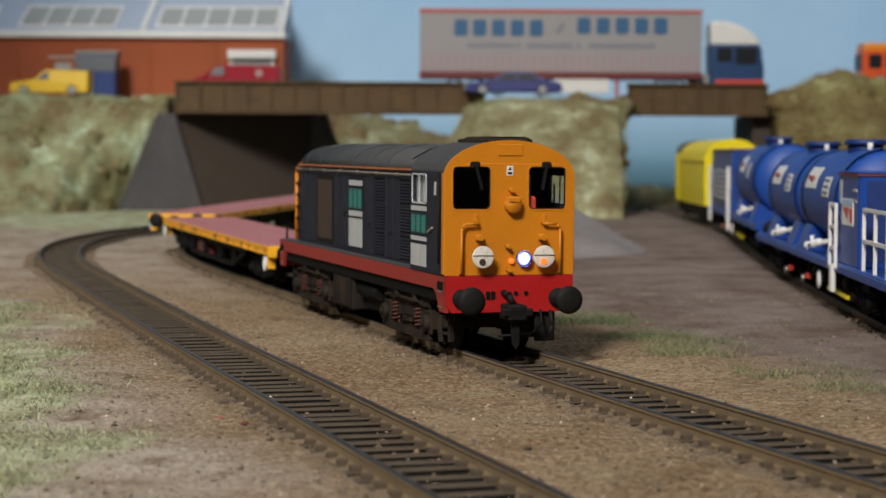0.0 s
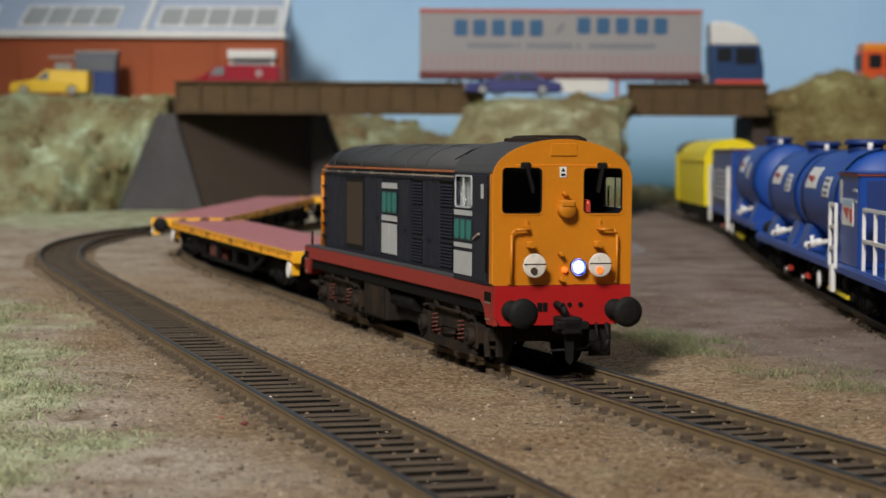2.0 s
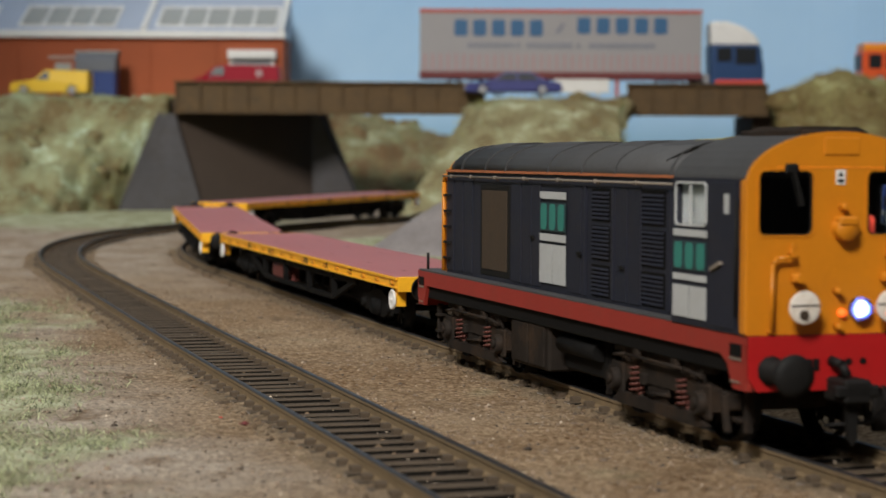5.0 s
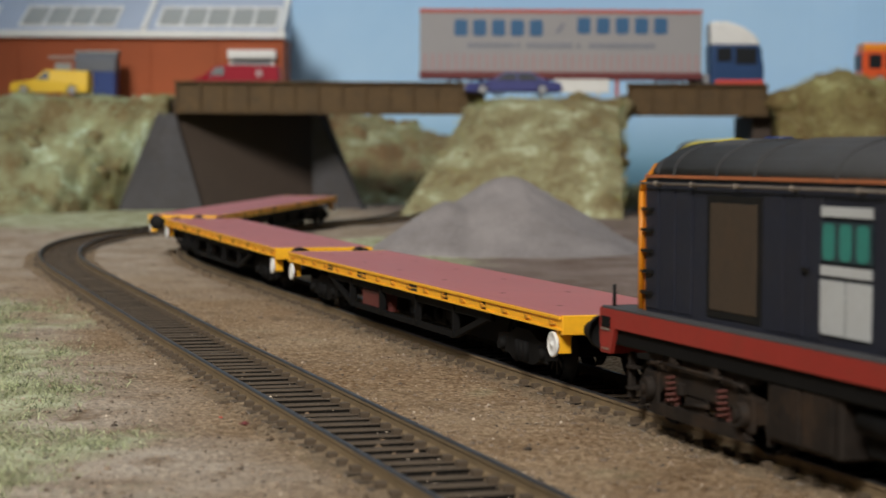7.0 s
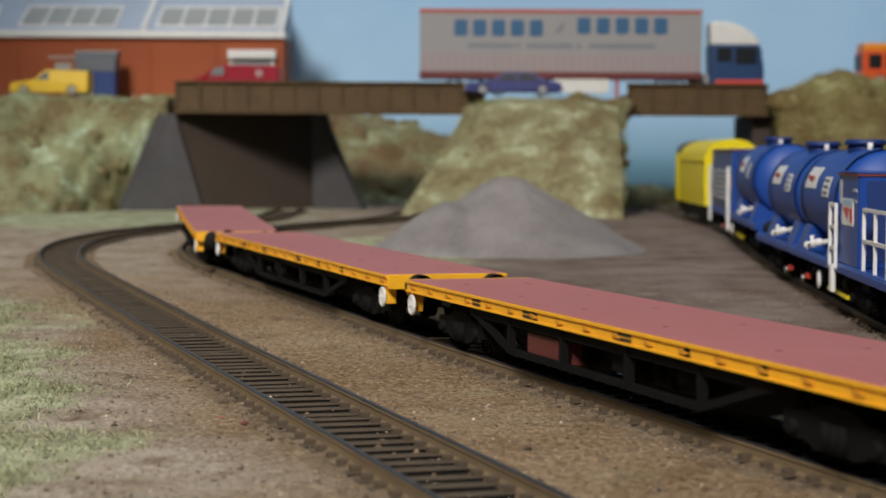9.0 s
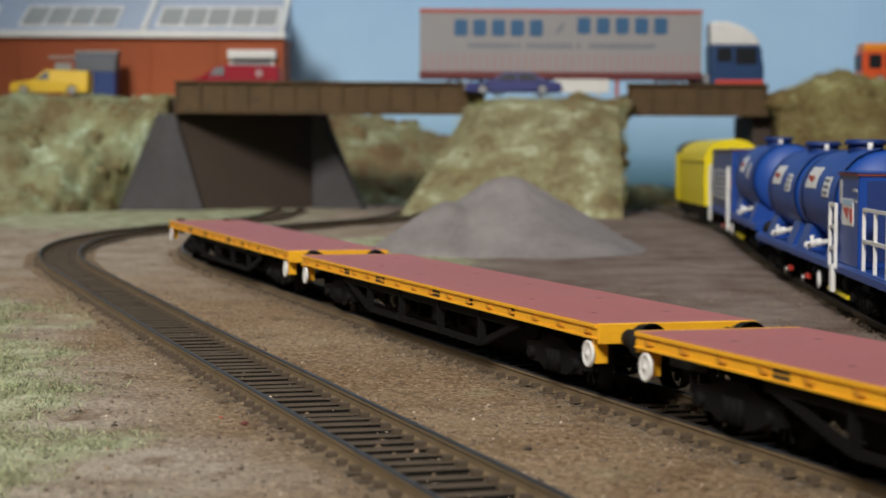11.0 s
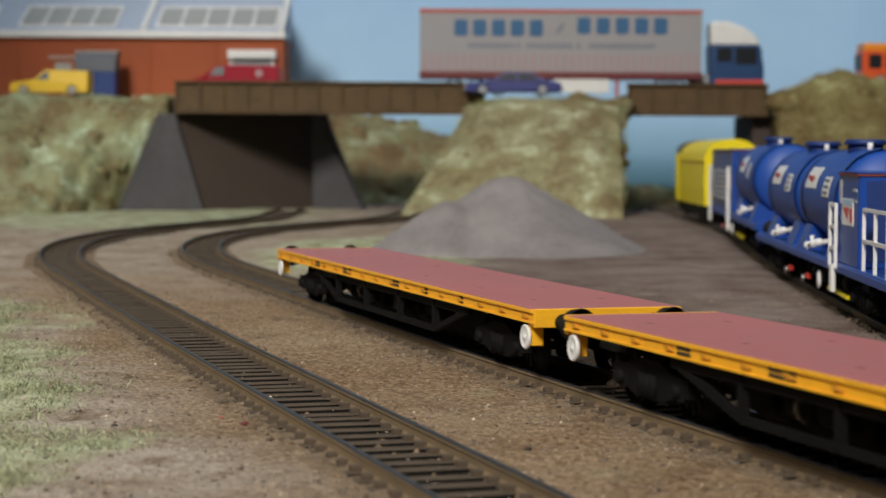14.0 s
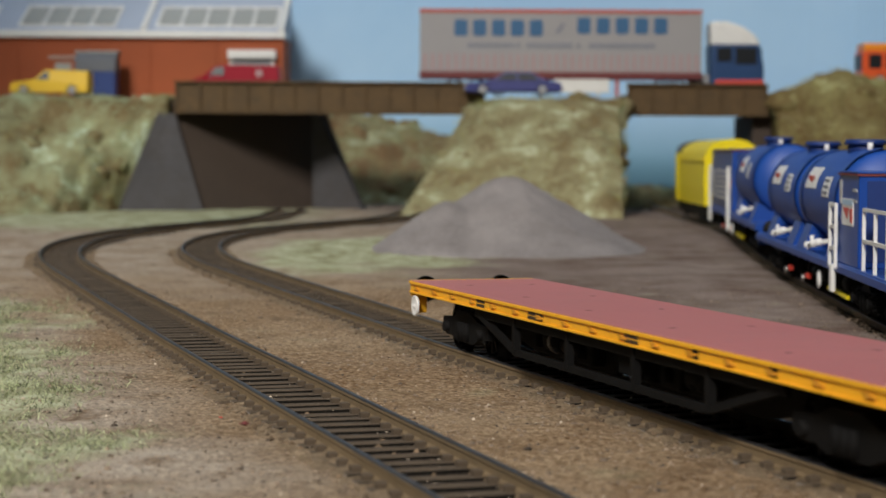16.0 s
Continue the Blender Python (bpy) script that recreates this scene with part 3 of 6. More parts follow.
def loco_bogie(parent, x):
    bm = B()
    # side frames with axle boxes, equalising beams and brake gear
    for side in (-1, 1):
        y = side * 12.2
        prism(bm, [(-21, 5.2), (-21, 8.6), (-14, 9.6), (-9, 9.2), (-6, 10.8), (6, 10.8), (9, 9.2), (14, 9.6), (21, 8.6), (21, 5.2), (17, 4.2), (13, 6.8), (-13, 6.8), (-17, 4.2)], y - 0.9, y + 0.9, "xz")
        prism(bm, [(-19, 2.6), (-16, 4.2), (16, 4.2), (19, 2.6), (15, 2.2), (-15, 2.2)], y - 0.6 + side * 0.8, y + 0.6 + side * 0.8, "xz")
        for ax in (-17.5, 17.5):
            box(bm, ax - 2.9, ax + 2.9, y - 1.2, y + 1.6 * side + 1.0, 3.6, 9.4, 0.4)
            cyl(bm, (ax, y, 6.3), (ax, y + side * 2.6, 6.3), 2.1, 1.8, 14)
            cyl(bm, (ax, y + side * 2.6, 6.3), (ax, y + side * 3.0, 6.3), 1.0, 0.8, 10)
        box(bm, -4, 4, y - 1, y + side * 1.4 + 0.6, 3.4, 6.6, 0.3)
        box(bm, -20, 20, y - 0.8, y + 0.8, 10.9, 13.2, 0.3)
        for ax in (-15.5, -11, -4.5, 4.5, 11, 15.5):
            box(bm, ax - 1.1, ax + 1.1, y - 0.9, y + 0.9 + side * 0.7, 8.6, 13.9, 0.25)
        for ax in (-7.8, 7.8):
            cyl(bm, (ax, y, 11.6), (ax, y + side * 1.9, 11.6), 1.2, 1.0, 10)
        for ax in (-9.6, 9.6):
            box(bm, ax - 1.7, ax + 1.7, y - 0.8, y + 0.8 + side * 0.9, 9.0, 11.0, 0.3)
            box(bm, ax - 1.9, ax + 1.9, y - 0.8, y + 0.8 + side * 0.9, 3.4, 4.6, 0.3)
        for ax in (-25, 25):
            bar(bm, (ax * 0.9, y, 8), (ax * 0.96, y, 2.6), 0.8, 1.0)
        pipe(bm, [(-18, y + side * 1.6, 10.4), (-12, y + side * 2.0, 11.0), (12, y + side * 2.0, 11.0), (18, y + side * 1.6, 10.4)], 0.35)
    box(bm, -10, 10, -11, 11, 6, 11, 0.5)
    box(bm, -23, -21, -12, 12, 5.5, 8.5, 0.3)
    box(bm, 21, 23, -12, 12, 5.5, 8.5, 0.3)
    bogie = part("bogie", bm, BOGIE, parent, "grimy brown four-wheel bogie", at(x, 0, 0))
    for side in (-1, 1):
        for ax in (-9.6, 9.6):
            bm = B()
            coil(bm, ax, side * 13.0, 4.5, 9.1, 1.15, 0.28)
            part("spring", bm, SPRING, bogie, "dull red coil spring")
        bm = B()
        box(bm, -6.5, -4.6, side * 13.4 - 0.5, side * 13.4 + 0.5, 6.4, 8.4, 0.2)
        cyl(bm, (-3.6, side * 13.6, 5.2), (5.2, side * 13.6, 5.9), 0.35, seg=8)
        part("brake_cylinder", bm, BOGIE, bogie)
    for ax in (-17.5, 17.5):
        w = wheelset(bogie, 7.1, ax)
        w.matrix_basis = at(ax, 0, 7.1)
        ROLLING.append((w, ax, 7.1, 0, x))
    return bogie


ROLLING = []
LOCO_BOGIE_X = 49.0
CAB0, CAB1 = 58.5, 85.2


def make_loco():
    th = thing("locomotive", at(0, 0, 0), "dark blue diesel locomotive with orange-yellow cab and red underframe", "locomotive")
    # underframe
    bm = B()
    box(bm, -84.5, 84.5, -14.2, 14.2, 12.2, 17.9, 0.2)
    part("underframe", bm, UNDER, th)
    for side in (-1, 1):
        bm = B()
        y0, y1 = sorted((side * 14.2, side * 15.0))
        prism(bm, [(-85.2, 18.3), (-85.2, 10.6), (-81, 10.6), (-79, 15.1), (76, 15.1), (78.5, 13.8), (80.5, 10.2), (85.2, 10.2), (85.2, 18.3)], y0, y1, "xz")
        s = part("solebar", bm, RED, th, "faded red solebar")
        for xx in (-82.6, 81.6):
            bm = B()
            y2, y3 = sorted((side * 15.02, side * 15.25))
            box(bm, xx - 1.9, xx + 1.9, y2, y3, 15.1, 17.0, 0.05)
            part("lifting_hole", bm, UNDER, s)
            bm = B()
            box(bm, xx - 1.9, xx + 1.9, y2, y3 + 0.15 * side, 14.6, 14.95)
            box(bm, xx - 1.6, xx + 1.6, y2, y3 + 0.15 * side, 11.2, 11.5)
            part("hole_lip", bm, WIRE, s)
    bm = B()
    box(bm, -85.1, 85.1, -14.9, 14.9, 18.25, 18.75, 0.1)
    part("footplate", bm, ROOF_GREY, th)
    for xx, d in ((85.2, 1), (-85.2, -1)):
        bm = B()
        prism(bm, [(-15, 18.4), (-15, 12.2), (-13.6, 10.2), (13.6, 10.2), (15, 12.2), (15, 18.4)], xx - 0.5, xx + 0.5)
        beam = part("buffer_beam", bm, BEAM_RED if d > 0 else RED, th, "bright red buffer beam")
        for side in (-1, 1):
            bm = B()
            lathe(bm, (xx, side * 11.35, 13.3), (d, 0, 0), [(0, 0), (0, 2.2), (1.0, 2.2), (1.2, 1.8), (5.6, 1.7), (5.8, 1.2), (7.2, 1.2)], 18)
            part("buffer_shank", bm, BLACK, th)
            bm = B()
            lathe(bm, (xx + d * 7.2, side * 11.35, 13.3), (d, 0, 0), [(0, 0.5), (0, 3.0), (0.5, 3.15), (0.9, 3.1), (1.25, 1.8), (1.4, 0)], 24)
            part("buffer_head", bm, BLACK, th, "sooty black round buffer head")
        if d > 0:
            for yy in (-5.2, -4.0, 1.4, 3.8):
                bm = B()
                if yy < 0:
                    box(bm, xx + 0.4, xx + 0.75, yy - 0.5, yy + 0.5, 13.1, 14.9, 0.1)
                else:
                    cyl(bm, (xx + 0.4, yy, 14.4), (xx + 0.7, yy, 14.4), 0.5, seg=10)
                part("pipe_socket", bm, UNDER, beam)
    # hood
    hw = 12.3
    bm = B()
    prism(bm, [(-hw, 18.6), (hw, 18.6), (hw, 41.2), (-hw, 41.2)], -72, CAB0 + 1)
    hood = part("hood", bm, NAVY, th, "weathered dark blue hood side")
    bm = B()
    arc = roof_arc(hw + 0.35, 41.4, 47.4)
    prism(bm, arc, -66, CAB0 + 1)
    prism(bm, roof_arc(hw - 0.2, 41.4, 46.2), -70, -66)
    prism(bm, roof_arc(hw - 1.6, 41.4, 44.4), -72, -70)
    bmesh.ops.remove_doubles(bm, verts=bm.verts, dist=0.01)
    roof = part("roof", bm, ROOF_GREY, th, "sooty dark grey curved roof")
    for f in roof.data.polygons:
        f.use_smooth = abs(f.normal.x) < 0.5
    bm = B()
    prism(bm, [(-hw + 0.1, 18.7), (hw - 0.1, 18.7), (hw - 0.1, 41.0), (hw - 2, 43.6), (-hw + 2, 43.6), (-hw + 0.1, 41.0)], -73.2, -72)
    part("hood_end", bm, ORANGE, th, "orange-yellow hood end")
    # orange cantrail line and the handrail under it
    for side in (-1, 1):
        bm = B()
        y0, y1 = sorted((side * (hw + 0.02), side * (hw + 0.45)))
        box(bm, -71.5, CAB0, y0, y1, 41.25, 41.75)
        part("cantrail_line", bm, CANTRAIL, th, "rust-orange cantrail line")
        bm = B()
        yy = side * (hw + 0.95)
        pipe(bm, [(-72, yy, 40.3), (CAB0, yy, 40.3)], 0.22)
        for xx in (-66, -52, -36, -18, 1, 20, 39, 55):
            pipe(bm, [(xx, side * hw, 40.0), (xx, yy, 40.3)], 0.3)
            cyl(bm, (xx - 0.4, yy, 40.3), (xx + 0.4, yy, 40.3), 0.42, seg=6)
        part("handrail", bm, WIRE, th, "thin tarnished wire handrail")
        bm = B()
        pipe(bm, [(-72.4, side * (hw + 0.3), 40.6), (-72.9, side * (hw + 0.45), 39), (-72.9, side * (hw + 0.45), 19)], 0.5, 8)
        post = part("end_handrail", bm, ORANGE, th, "orange corner handrail")
        for zz in (22, 25.5, 29, 32.5, 36):
            bm = B()
            bar(bm, (-72, side * (hw + 0.6), zz), (-68, side * (hw + 0.6), zz), 0.7, 0.5)
            part("footstep", bm, BLACK, post)
        # side doors, louvres and panels
        y0, y1 = side * hw, side * (hw + 0.25)

        def panel(name, x0, x1, z0, z1, material, depth=0.25, label="", parent=th):
            bm = B()
            a, b = sorted((side * (hw - 0.1), side * (hw + depth)))
            box(bm, x0, x1, a, b, z0, z1, 0.06)
            return part(name, bm, material, parent, label)
        frame_panel = panel("radiator_surround", -47.4, -28.6, 19.8, 38.8, BLACK, 0.22)
        panel("rust_panel", -46, -30, 21, 37.6, RUST_PANEL, 0.36, "rusty brown radiator panel", frame_panel)
        for xx in (-69, -62.4, -55.8, -24.5, -18.4, -12.8, 8.6, 30.4, 36.4):
            panel("hood_door", xx - 2.6, xx + 2.6, 19.4, 39.3, NAVY, 0.22)
        for xx, w in ((21.0, 4.4), (44.4, 4.9)):
            for z0, z1 in ((19.6, 25.4), (26.2, 32.4), (33.2, 39.0)):
                bm = B()
                a, b = sorted((side * (hw - 0.1), side * (hw + 0.18)))
                box(bm, xx - w, xx + w, a, b, z0, z1, 0.05)
                grille = part("louvre_panel", bm, UNDER, th)
                bm = B()
                n = int((z1 - z0) / 0.75)
                for i in range(n):
                    z = z0 + 0.5 + i * 0.75
                    prism(bm, [(side * (hw + 0.15), z), (side * (hw + 0.42), z - 0.2), (side * (hw + 0.42), z + 0.0), (side * (hw + 0.15), z + 0.3)], xx - w + 0.4, xx + w - 0.4)
                part("louvre_slat", bm, NAVY, grille)
        for xx in (13.4, 27.0, 51.6):
            panel("hinge_post", xx - 0.5, xx + 0.5, 19.4, 39.3, NAVY, 0.5)
        for xx, zz in ((-15.5, 29), (10, 27), (30.5, 25.5), (54, 27)):
            bm = B()
            bar(bm, (xx, side * (hw + 0.5), zz), (xx + 2.2, side * (hw + 0.7), zz), 0.4, 0.5)
            part("door_handle", bm, BLACK, th)
        emblem(th, side, hw + 0.28, -10.2, 3.8, ((38.0, 36.6, "bar"), (35.9, 30.4, "word"), (29.9, 28.5, "bar"), (27.9, 20.4, "plate")))
    # cab
    chw = 15.3
    bm = B()
    arc = roof_arc(chw, 40.6, 48.5, 18, 2.0)
    shell = [(-chw, 18.6), (chw, 18.6)] + arc
    # open shell: sides, roof and rear; the front is a pierced plate
    ringA = [bm.verts.new((CAB0, p, q)) for p, q in shell]
    ringB = [bm.verts.new((CAB1 - 0.8, p, q)) for p, q in shell]
    k = len(shell)
    for i in range(1, k):
        if abs(shell[i][0] - shell[(i + 1) % k][0]) < 1e-4 and abs(shell[i][1] - shell[(i + 1) % k][1]) > 10:
            continue
        if i + 1 < k:
            bm.faces.new((ringA[i], ringA[i + 1], ringB[i + 1], ringB[i]))
    bm.faces.new(ringA)
    part("cab_roof", bm, ROOF_GREY, th, "sooty grey cab roof")
    for side in (-1, 1):
        cab_side(th, side, chw)
    cab_front(th, chw)
    # roof ventilator and hatches
    bm = B()
    prism(bm, [(-5.8, 46.6), (7.2, 46.6), (6.6, 48.7), (5.0, 49.4), (-4.0, 49.4), (-5.2, 48.7)], 66, 81)
    box(bm, 60.5, 83, -4.6, 4.6, 47.4, 48.9, 0.3)
    part("roof_ventilator", bm, BOGIE, th, "brown roof ventilator box")
    for x0, x1 in ((-58, -46), (-30, -8), (14, 26), (34, 50)):
        bm = B()
        prism(bm, [(y, z + 0.25) for y, z in roof_arc(7.5, 45.5, 47.5, 8)], x0, x1)
        part("roof_hatch", bm, ROOF_GREY, th)
    for xx in (-60, -44, -31, -6, 12, 28, 52):
        bm = B()
        outer = [(y * 1.012, z + 0.18) for y, z in roof_arc(hw + 0.35, 41.4, 47.4)]
        prism(bm, outer, xx - 0.25, xx + 0.25)
        part("roof_rib", bm, ROOF_GREY, th)
    bm = B()
    pipe(bm, [(48, -11.5, 44.0), (54, -9.8, 46.0), (58, -8.5, 46.8)], 0.35)
    part("roof_pipe", bm, BLACK, th)
    # under-slung boxes
    bm = B()
    box(bm, -24, -2, -13.6, 13.6, 3.6, 12.6, 0.4)
    for side in (-1, 1):
        box(bm, -22, -13.5, side * 13.5, side * 14.0, 4.2, 12, 0.15)
        box(bm, -12.5, -4, side * 13.5, side * 14.0, 4.2, 12, 0.15)
    part("battery_box", bm, BOGIE, th, "rust-stained brown equipment box")
    bm = B()
    box(bm, 0, 22, -11, 11, 4.5, 12.6, 0.5)
    cyl(bm, (1, -11.6, 9.5), (20, -11.6, 9.5), 1.8, seg=14)
    part("fuel_tank", bm, UNDER, th)
    for d in (-1, 1):
        loco_bogie(th, d * LOCO_BOGIE_X)
        bm = B()
        for yy in (-11.6, 11.6):
            box(bm, d * 79 - 0.5, d * 79 + 0.5, yy - 0.7, yy + 0.7, 3.0, 11, 0.2)
            box(bm, d * 76 - 0.4, d * 79, yy - 1.2, yy + 1.2, 4.6, 5.2, 0.1)
            box(bm, d * 76 - 0.4, d * 79, yy - 1.2, yy + 1.2, 8.2, 8.8, 0.1)
        part("guard_iron", bm, BOGIE, th)
        bm = B()
        box(bm, d * 85.6 - 1, d * 91.5, -2.2, 2.2, 8.6, 12.2, 0.4) if d > 0 else box(bm, -92.5, -85, -2.2, 2.2, 8.6, 11.6, 0.4)
        prism(bm, [(-1, 8.7), (1, 8.7), (0.9, 3.2), (0.1, 2.2), (-0.6, 3.2)], d * 89.2 - 0.4, d * 89.2 + 0.4)
        box(bm, d * 90.6 - 0.9, d * 90.6 + 0.9, -3.6, 3.6, 9.6, 11.4, 0.3)
        part("coupling", bm, BLACK, th, "black hook coupling")
        bm = B()
        pipe(bm, [(d * 85.8, -1.6, 14.6), (d * 88.2, -1.0, 14.2), (d * 88.8, -0.4, 12.4)], 0.75, 8)
        pipe(bm, [(d * 85.8, 7.2, 10.6), (d * 87.6, 7.0, 7.6), (d * 87.6, 4.2, 5.4), (d * 86.6, -3, 5.0)], 0.3)
        pipe(bm, [(d * 85.8, 9.6, 10.4), (d * 87.2, 9.6, 7.2), (d * 86.4, 9.0, 4.6)], 0.5)
        box(bm, d * 84 - 0.5, d * 84 + 0.5, 6.5, 11.2, 3.4, 10.6, 0.2)
        part("brake_pipe", bm, BLACK, th)
    bm = B()
    cyl(bm, (-83, -13.4, 18.6), (-83, -13.4, 22.5), 0.35, seg=6)
    part("lamp_bracket", bm, BLACK, th)
    return th


CANTRAIL = mat("rust_orange_line", (0.40, 0.13, 0.05), 0.6, vary=0.2, dirt=0.3, bump=0)


def emblem(th, side, y, x0, x1, rows):
    """A painted emblem of plain blocks: bars, teal blocks and a pale plate."""
    for z1, z0, what in rows:
        if what in ("bar", "plate"):
            bm = B()
            a, b = sorted((side * y, side * (y + 0.12)))
            if what == "plate":
                box(bm, x0, (x0 + x1) / 2 - 0.2, a, b, z0, z1)
                box(bm, (x0 + x1) / 2 + 0.2, x1, a, b, z0, z1)
            else:
                box(bm, x0, x1, a, b, z0, z1)
            part("pale_bar" if what == "bar" else "pale_plate", bm, SILVER, th, "pale grey painted panel")
        else:
            bm = B()
            a, b = sorted((side * y, side * (y + 0.08)))
            box(bm, x0, x1, a, b, z0, z1)
            back = part("emblem_ground", bm, DARK_TEAL, th, "dark teal emblem ground")
            w = (x1 - x0) / 3
            for i in range(3):
                bm = B()
                a, b = sorted((side * (y + 0.08), side * (y + 0.16)))
                lo, hi = x0 + i * w + 0.07 * w, x0 + (i + 1) * w - 0.09 * w
                prism(bm, rounded(lo + 0.06 * w, hi - 0.10 * w, z0 + 0.25, z1 - 0.25, 0.2 * w), a, b, "xz")
                part("emblem_block", bm, TEAL, back)


def plate_with_holes(bm, outline, holes, x0, x1):
    """A flat plate in the yz plane with rounded openings, as a thin solid."""
    edges = []
    for loop in [outline] + holes:
        vs = [bm.verts.new((x1, p, q)) for p, q in loop]
        edges += [bm.edges.new((vs[i], vs[(i + 1) % len(vs)])) for i in range(len(vs))]
    made = bmesh.ops.triangle_fill(bm, use_beauty=True, use_dissolve=False, edges=edges)
    faces = [g for g in made["geom"] if isinstance(g, bmesh.types.BMFace)]
    ext = bmesh.ops.extrude_face_region(bm, geom=faces)
    bmesh.ops.translate(bm, vec=(x0 - x1, 0, 0), verts=[g for g in ext["geom"] if isinstance(g, bmesh.types.BMVert)])
    return bm


def rounded(y0, y1, z0, z1, r, n=4):
    pts = []
    for cx, cz, a0 in ((y1 - r, z1 - r, 0), (y0 + r, z1 - r, 90), (y0 + r, z0 + r, 180), (y1 - r, z0 + r, 270)):
        for i in range(n + 1):
            a = math.radians(a0 + 90 * i / n)
            pts.append((cx + r * math.cos(a), cz + r * math.sin(a)))
    return pts


def cab_front(th, chw):
    arc = roof_arc(chw, 40.6, 48.6, 22, 2.0)
    out = [(-chw + 0.1, 18.5), (chw - 0.1, 18.5)] + arc
    holes = [rounded(4.4, 13.2, 33.2, 42.7, 1.0), rounded(-13.4, -4.6, 33.2, 42.7, 1.0)]
    bm = B()
    plate_with_holes(bm, out, holes, CAB1 - 0.9, CAB1)
    front = part("cab_front", bm, ORANGE, th, "orange-yellow cab front")
    for side in (-1, 1):
        y0, y1 = (4.4, 13.2) if side > 0 else (-13.4, -4.6)
        bm = B()
        plate_with_holes(bm, rounded(y0 - 0.3, y1 + 0.3, 32.9, 43.0, 1.2), [rounded(y0 + 0.02, y1 - 0.02, 33.22, 42.68, 1.0)], CAB1 - 0.1, CAB1 + 0.12)
        part("window_frame", bm, ORANGE, front)
        bm = B()
        plate_with_holes(bm, rounded(y0 - 0.05, y1 + 0.05, 33.15, 42.75, 1.0), [rounded(y0 + 0.25, y1 - 0.25, 33.45, 42.45, 0.8)], CAB1 - 0.5, CAB1 - 0.05)
        part("window_seal", bm, BLACK, front)
        bm = B()
        box(bm, CAB1 - 0.75, CAB1 - 0.6, y0, y1, 33.2, 42.7)
        g = part("window_pane", bm, CLEAR, front)
        g.visible_shadow = False
        # wiper
        bm = B()
        yy = side * 8.4
        bar(bm, (CAB1 + 0.6, yy, 43.2), (CAB1 + 0.6, yy - side * 1.0 if side > 0 else yy + 1.6, 37.6), 1.1, 0.5)
        box(bm, CAB1 + 0.1, CAB1 + 0.9, yy - 1.1, yy + 1.1, 42.2, 43.8, 0.3)
        part("wiper", bm, BLACK, front, "black windscreen wiper")
        # marker discs
        bm = B()
        zc = 22.7
        cyl(bm, (CAB1, side * 7.2, zc), (CAB1 + 2.6, side * 7.2, zc), 0.7, seg=8)
        part("disc_stem", bm, BLACK, front)
        bm = B()
        lathe(bm, (CAB1 + 2.6, side * 7.2, zc), (1, 0, 0), [(0, 0), (0, 2.45), (0.4, 2.5), (0.45, 2.3), (0.5, 0)], 24)
        disc = part("marker_disc", bm, DISC_WHITE, front, "stained white marker disc")
        bm = B()
        box(bm, CAB1 + 3.05, CAB1 + 3.2, side * 7.2 - 2.4, side * 7.2 + 2.4, zc + 0.25, zc + 0.4)
        part("disc_hinge", bm, BLACK, disc)
        bm = B()
        cyl(bm, (CAB1 + 3.0, side * 7.2 - 0.2, zc - 1.1), (CAB1 + 3.3, side * 7.2 - 0.2, zc - 1.1), 0.75, seg=12)
        part("marker_lamp", bm, AMBER if side > 0 else RUST_PANEL, disc)
        # handrails
        bm = B()
        y2 = side * 11.6
        pipe(bm, [(CAB1, y2, 18.9), (CAB1 + 1.1, y2, 19.2), (CAB1 + 1.1, y2, 29.0), (CAB1 + 1.1, y2 - side * 0.8, 29.9), (CAB1 + 1.1, y2 - side * 3.8, 30.0), (CAB1, y2 - side * 4.0, 30.2)], 0.3, 8)
        part("handrail", bm, ORANGE, front)
        # lamp irons and clips
        bm = B()
        box(bm, CAB1, CAB1 + 1.4, side * 7.4 - 0.8, side * 7.4 + 0.8, 26.2, 27.6, 0.25)
        cyl(bm, (CAB1, side * 7.4, 26.9), (CAB1 + 2.2, side * 7.4, 26.9), 0.7, seg=10)
        cyl(bm, (CAB1, side * 8.0, 30.6), (CAB1 + 0.9, side * 8.0, 30.6), 0.5, seg=8)
        box(bm, CAB1, CAB1 + 0.6, side * 8.0 - 0.3, side * 8.0 + 0.3, 30.4, 32.0, 0.1)
        part("lamp_iron", bm, ORANGE, front)
    for yy, zz in ((-0.6, 24.9), (0.2, 37.4), (-0.4, 19.6)):
        bm = B()
        cyl(bm, (CAB1, yy, zz), (CAB1 + 1.6, yy, zz), 0.6, 0.45, 10)
        part("lamp_iron", bm, ORANGE, front)
    bm = B()
    lathe(bm, (CAB1, 0.4, 34.2), (1, 0, 0), [(0, 1.9), (1.6, 1.9), (1.9, 1.7), (2.0, 0)], 20)
    box(bm, CAB1, CAB1 + 2.2, 0.4 - 1.6, 0.4 + 1.6, 34.6, 36.0, 0.3)
    part("horn_cover", bm, ORANGE, front, "round orange horn cover")
    bm = B()
    box(bm, CAB1, CAB1 + 0.25, -2.9, 2.9, 45.1, 47.7, 0.1)
    part("headcode_cover", bm, ORANGE, front)
    bm = B()
    box(bm, CAB1, CAB1 + 0.1, -10.6, 10.6, 43.15, 43.4)
    part("red_line", bm, BUS_ORANGE, front)
    bm = B()
    box(bm, CAB1, CAB1 + 0.12, -0.85, 0.65, 40.7, 42.9)
    plate = part("warning_plate", bm, WHITE, front, "small white warning plate")
    bm = B()
    prism(bm, [(-0.55, 41.9), (0.35, 41.9), (-0.1, 42.7)], CAB1 + 0.12, CAB1 + 0.2)
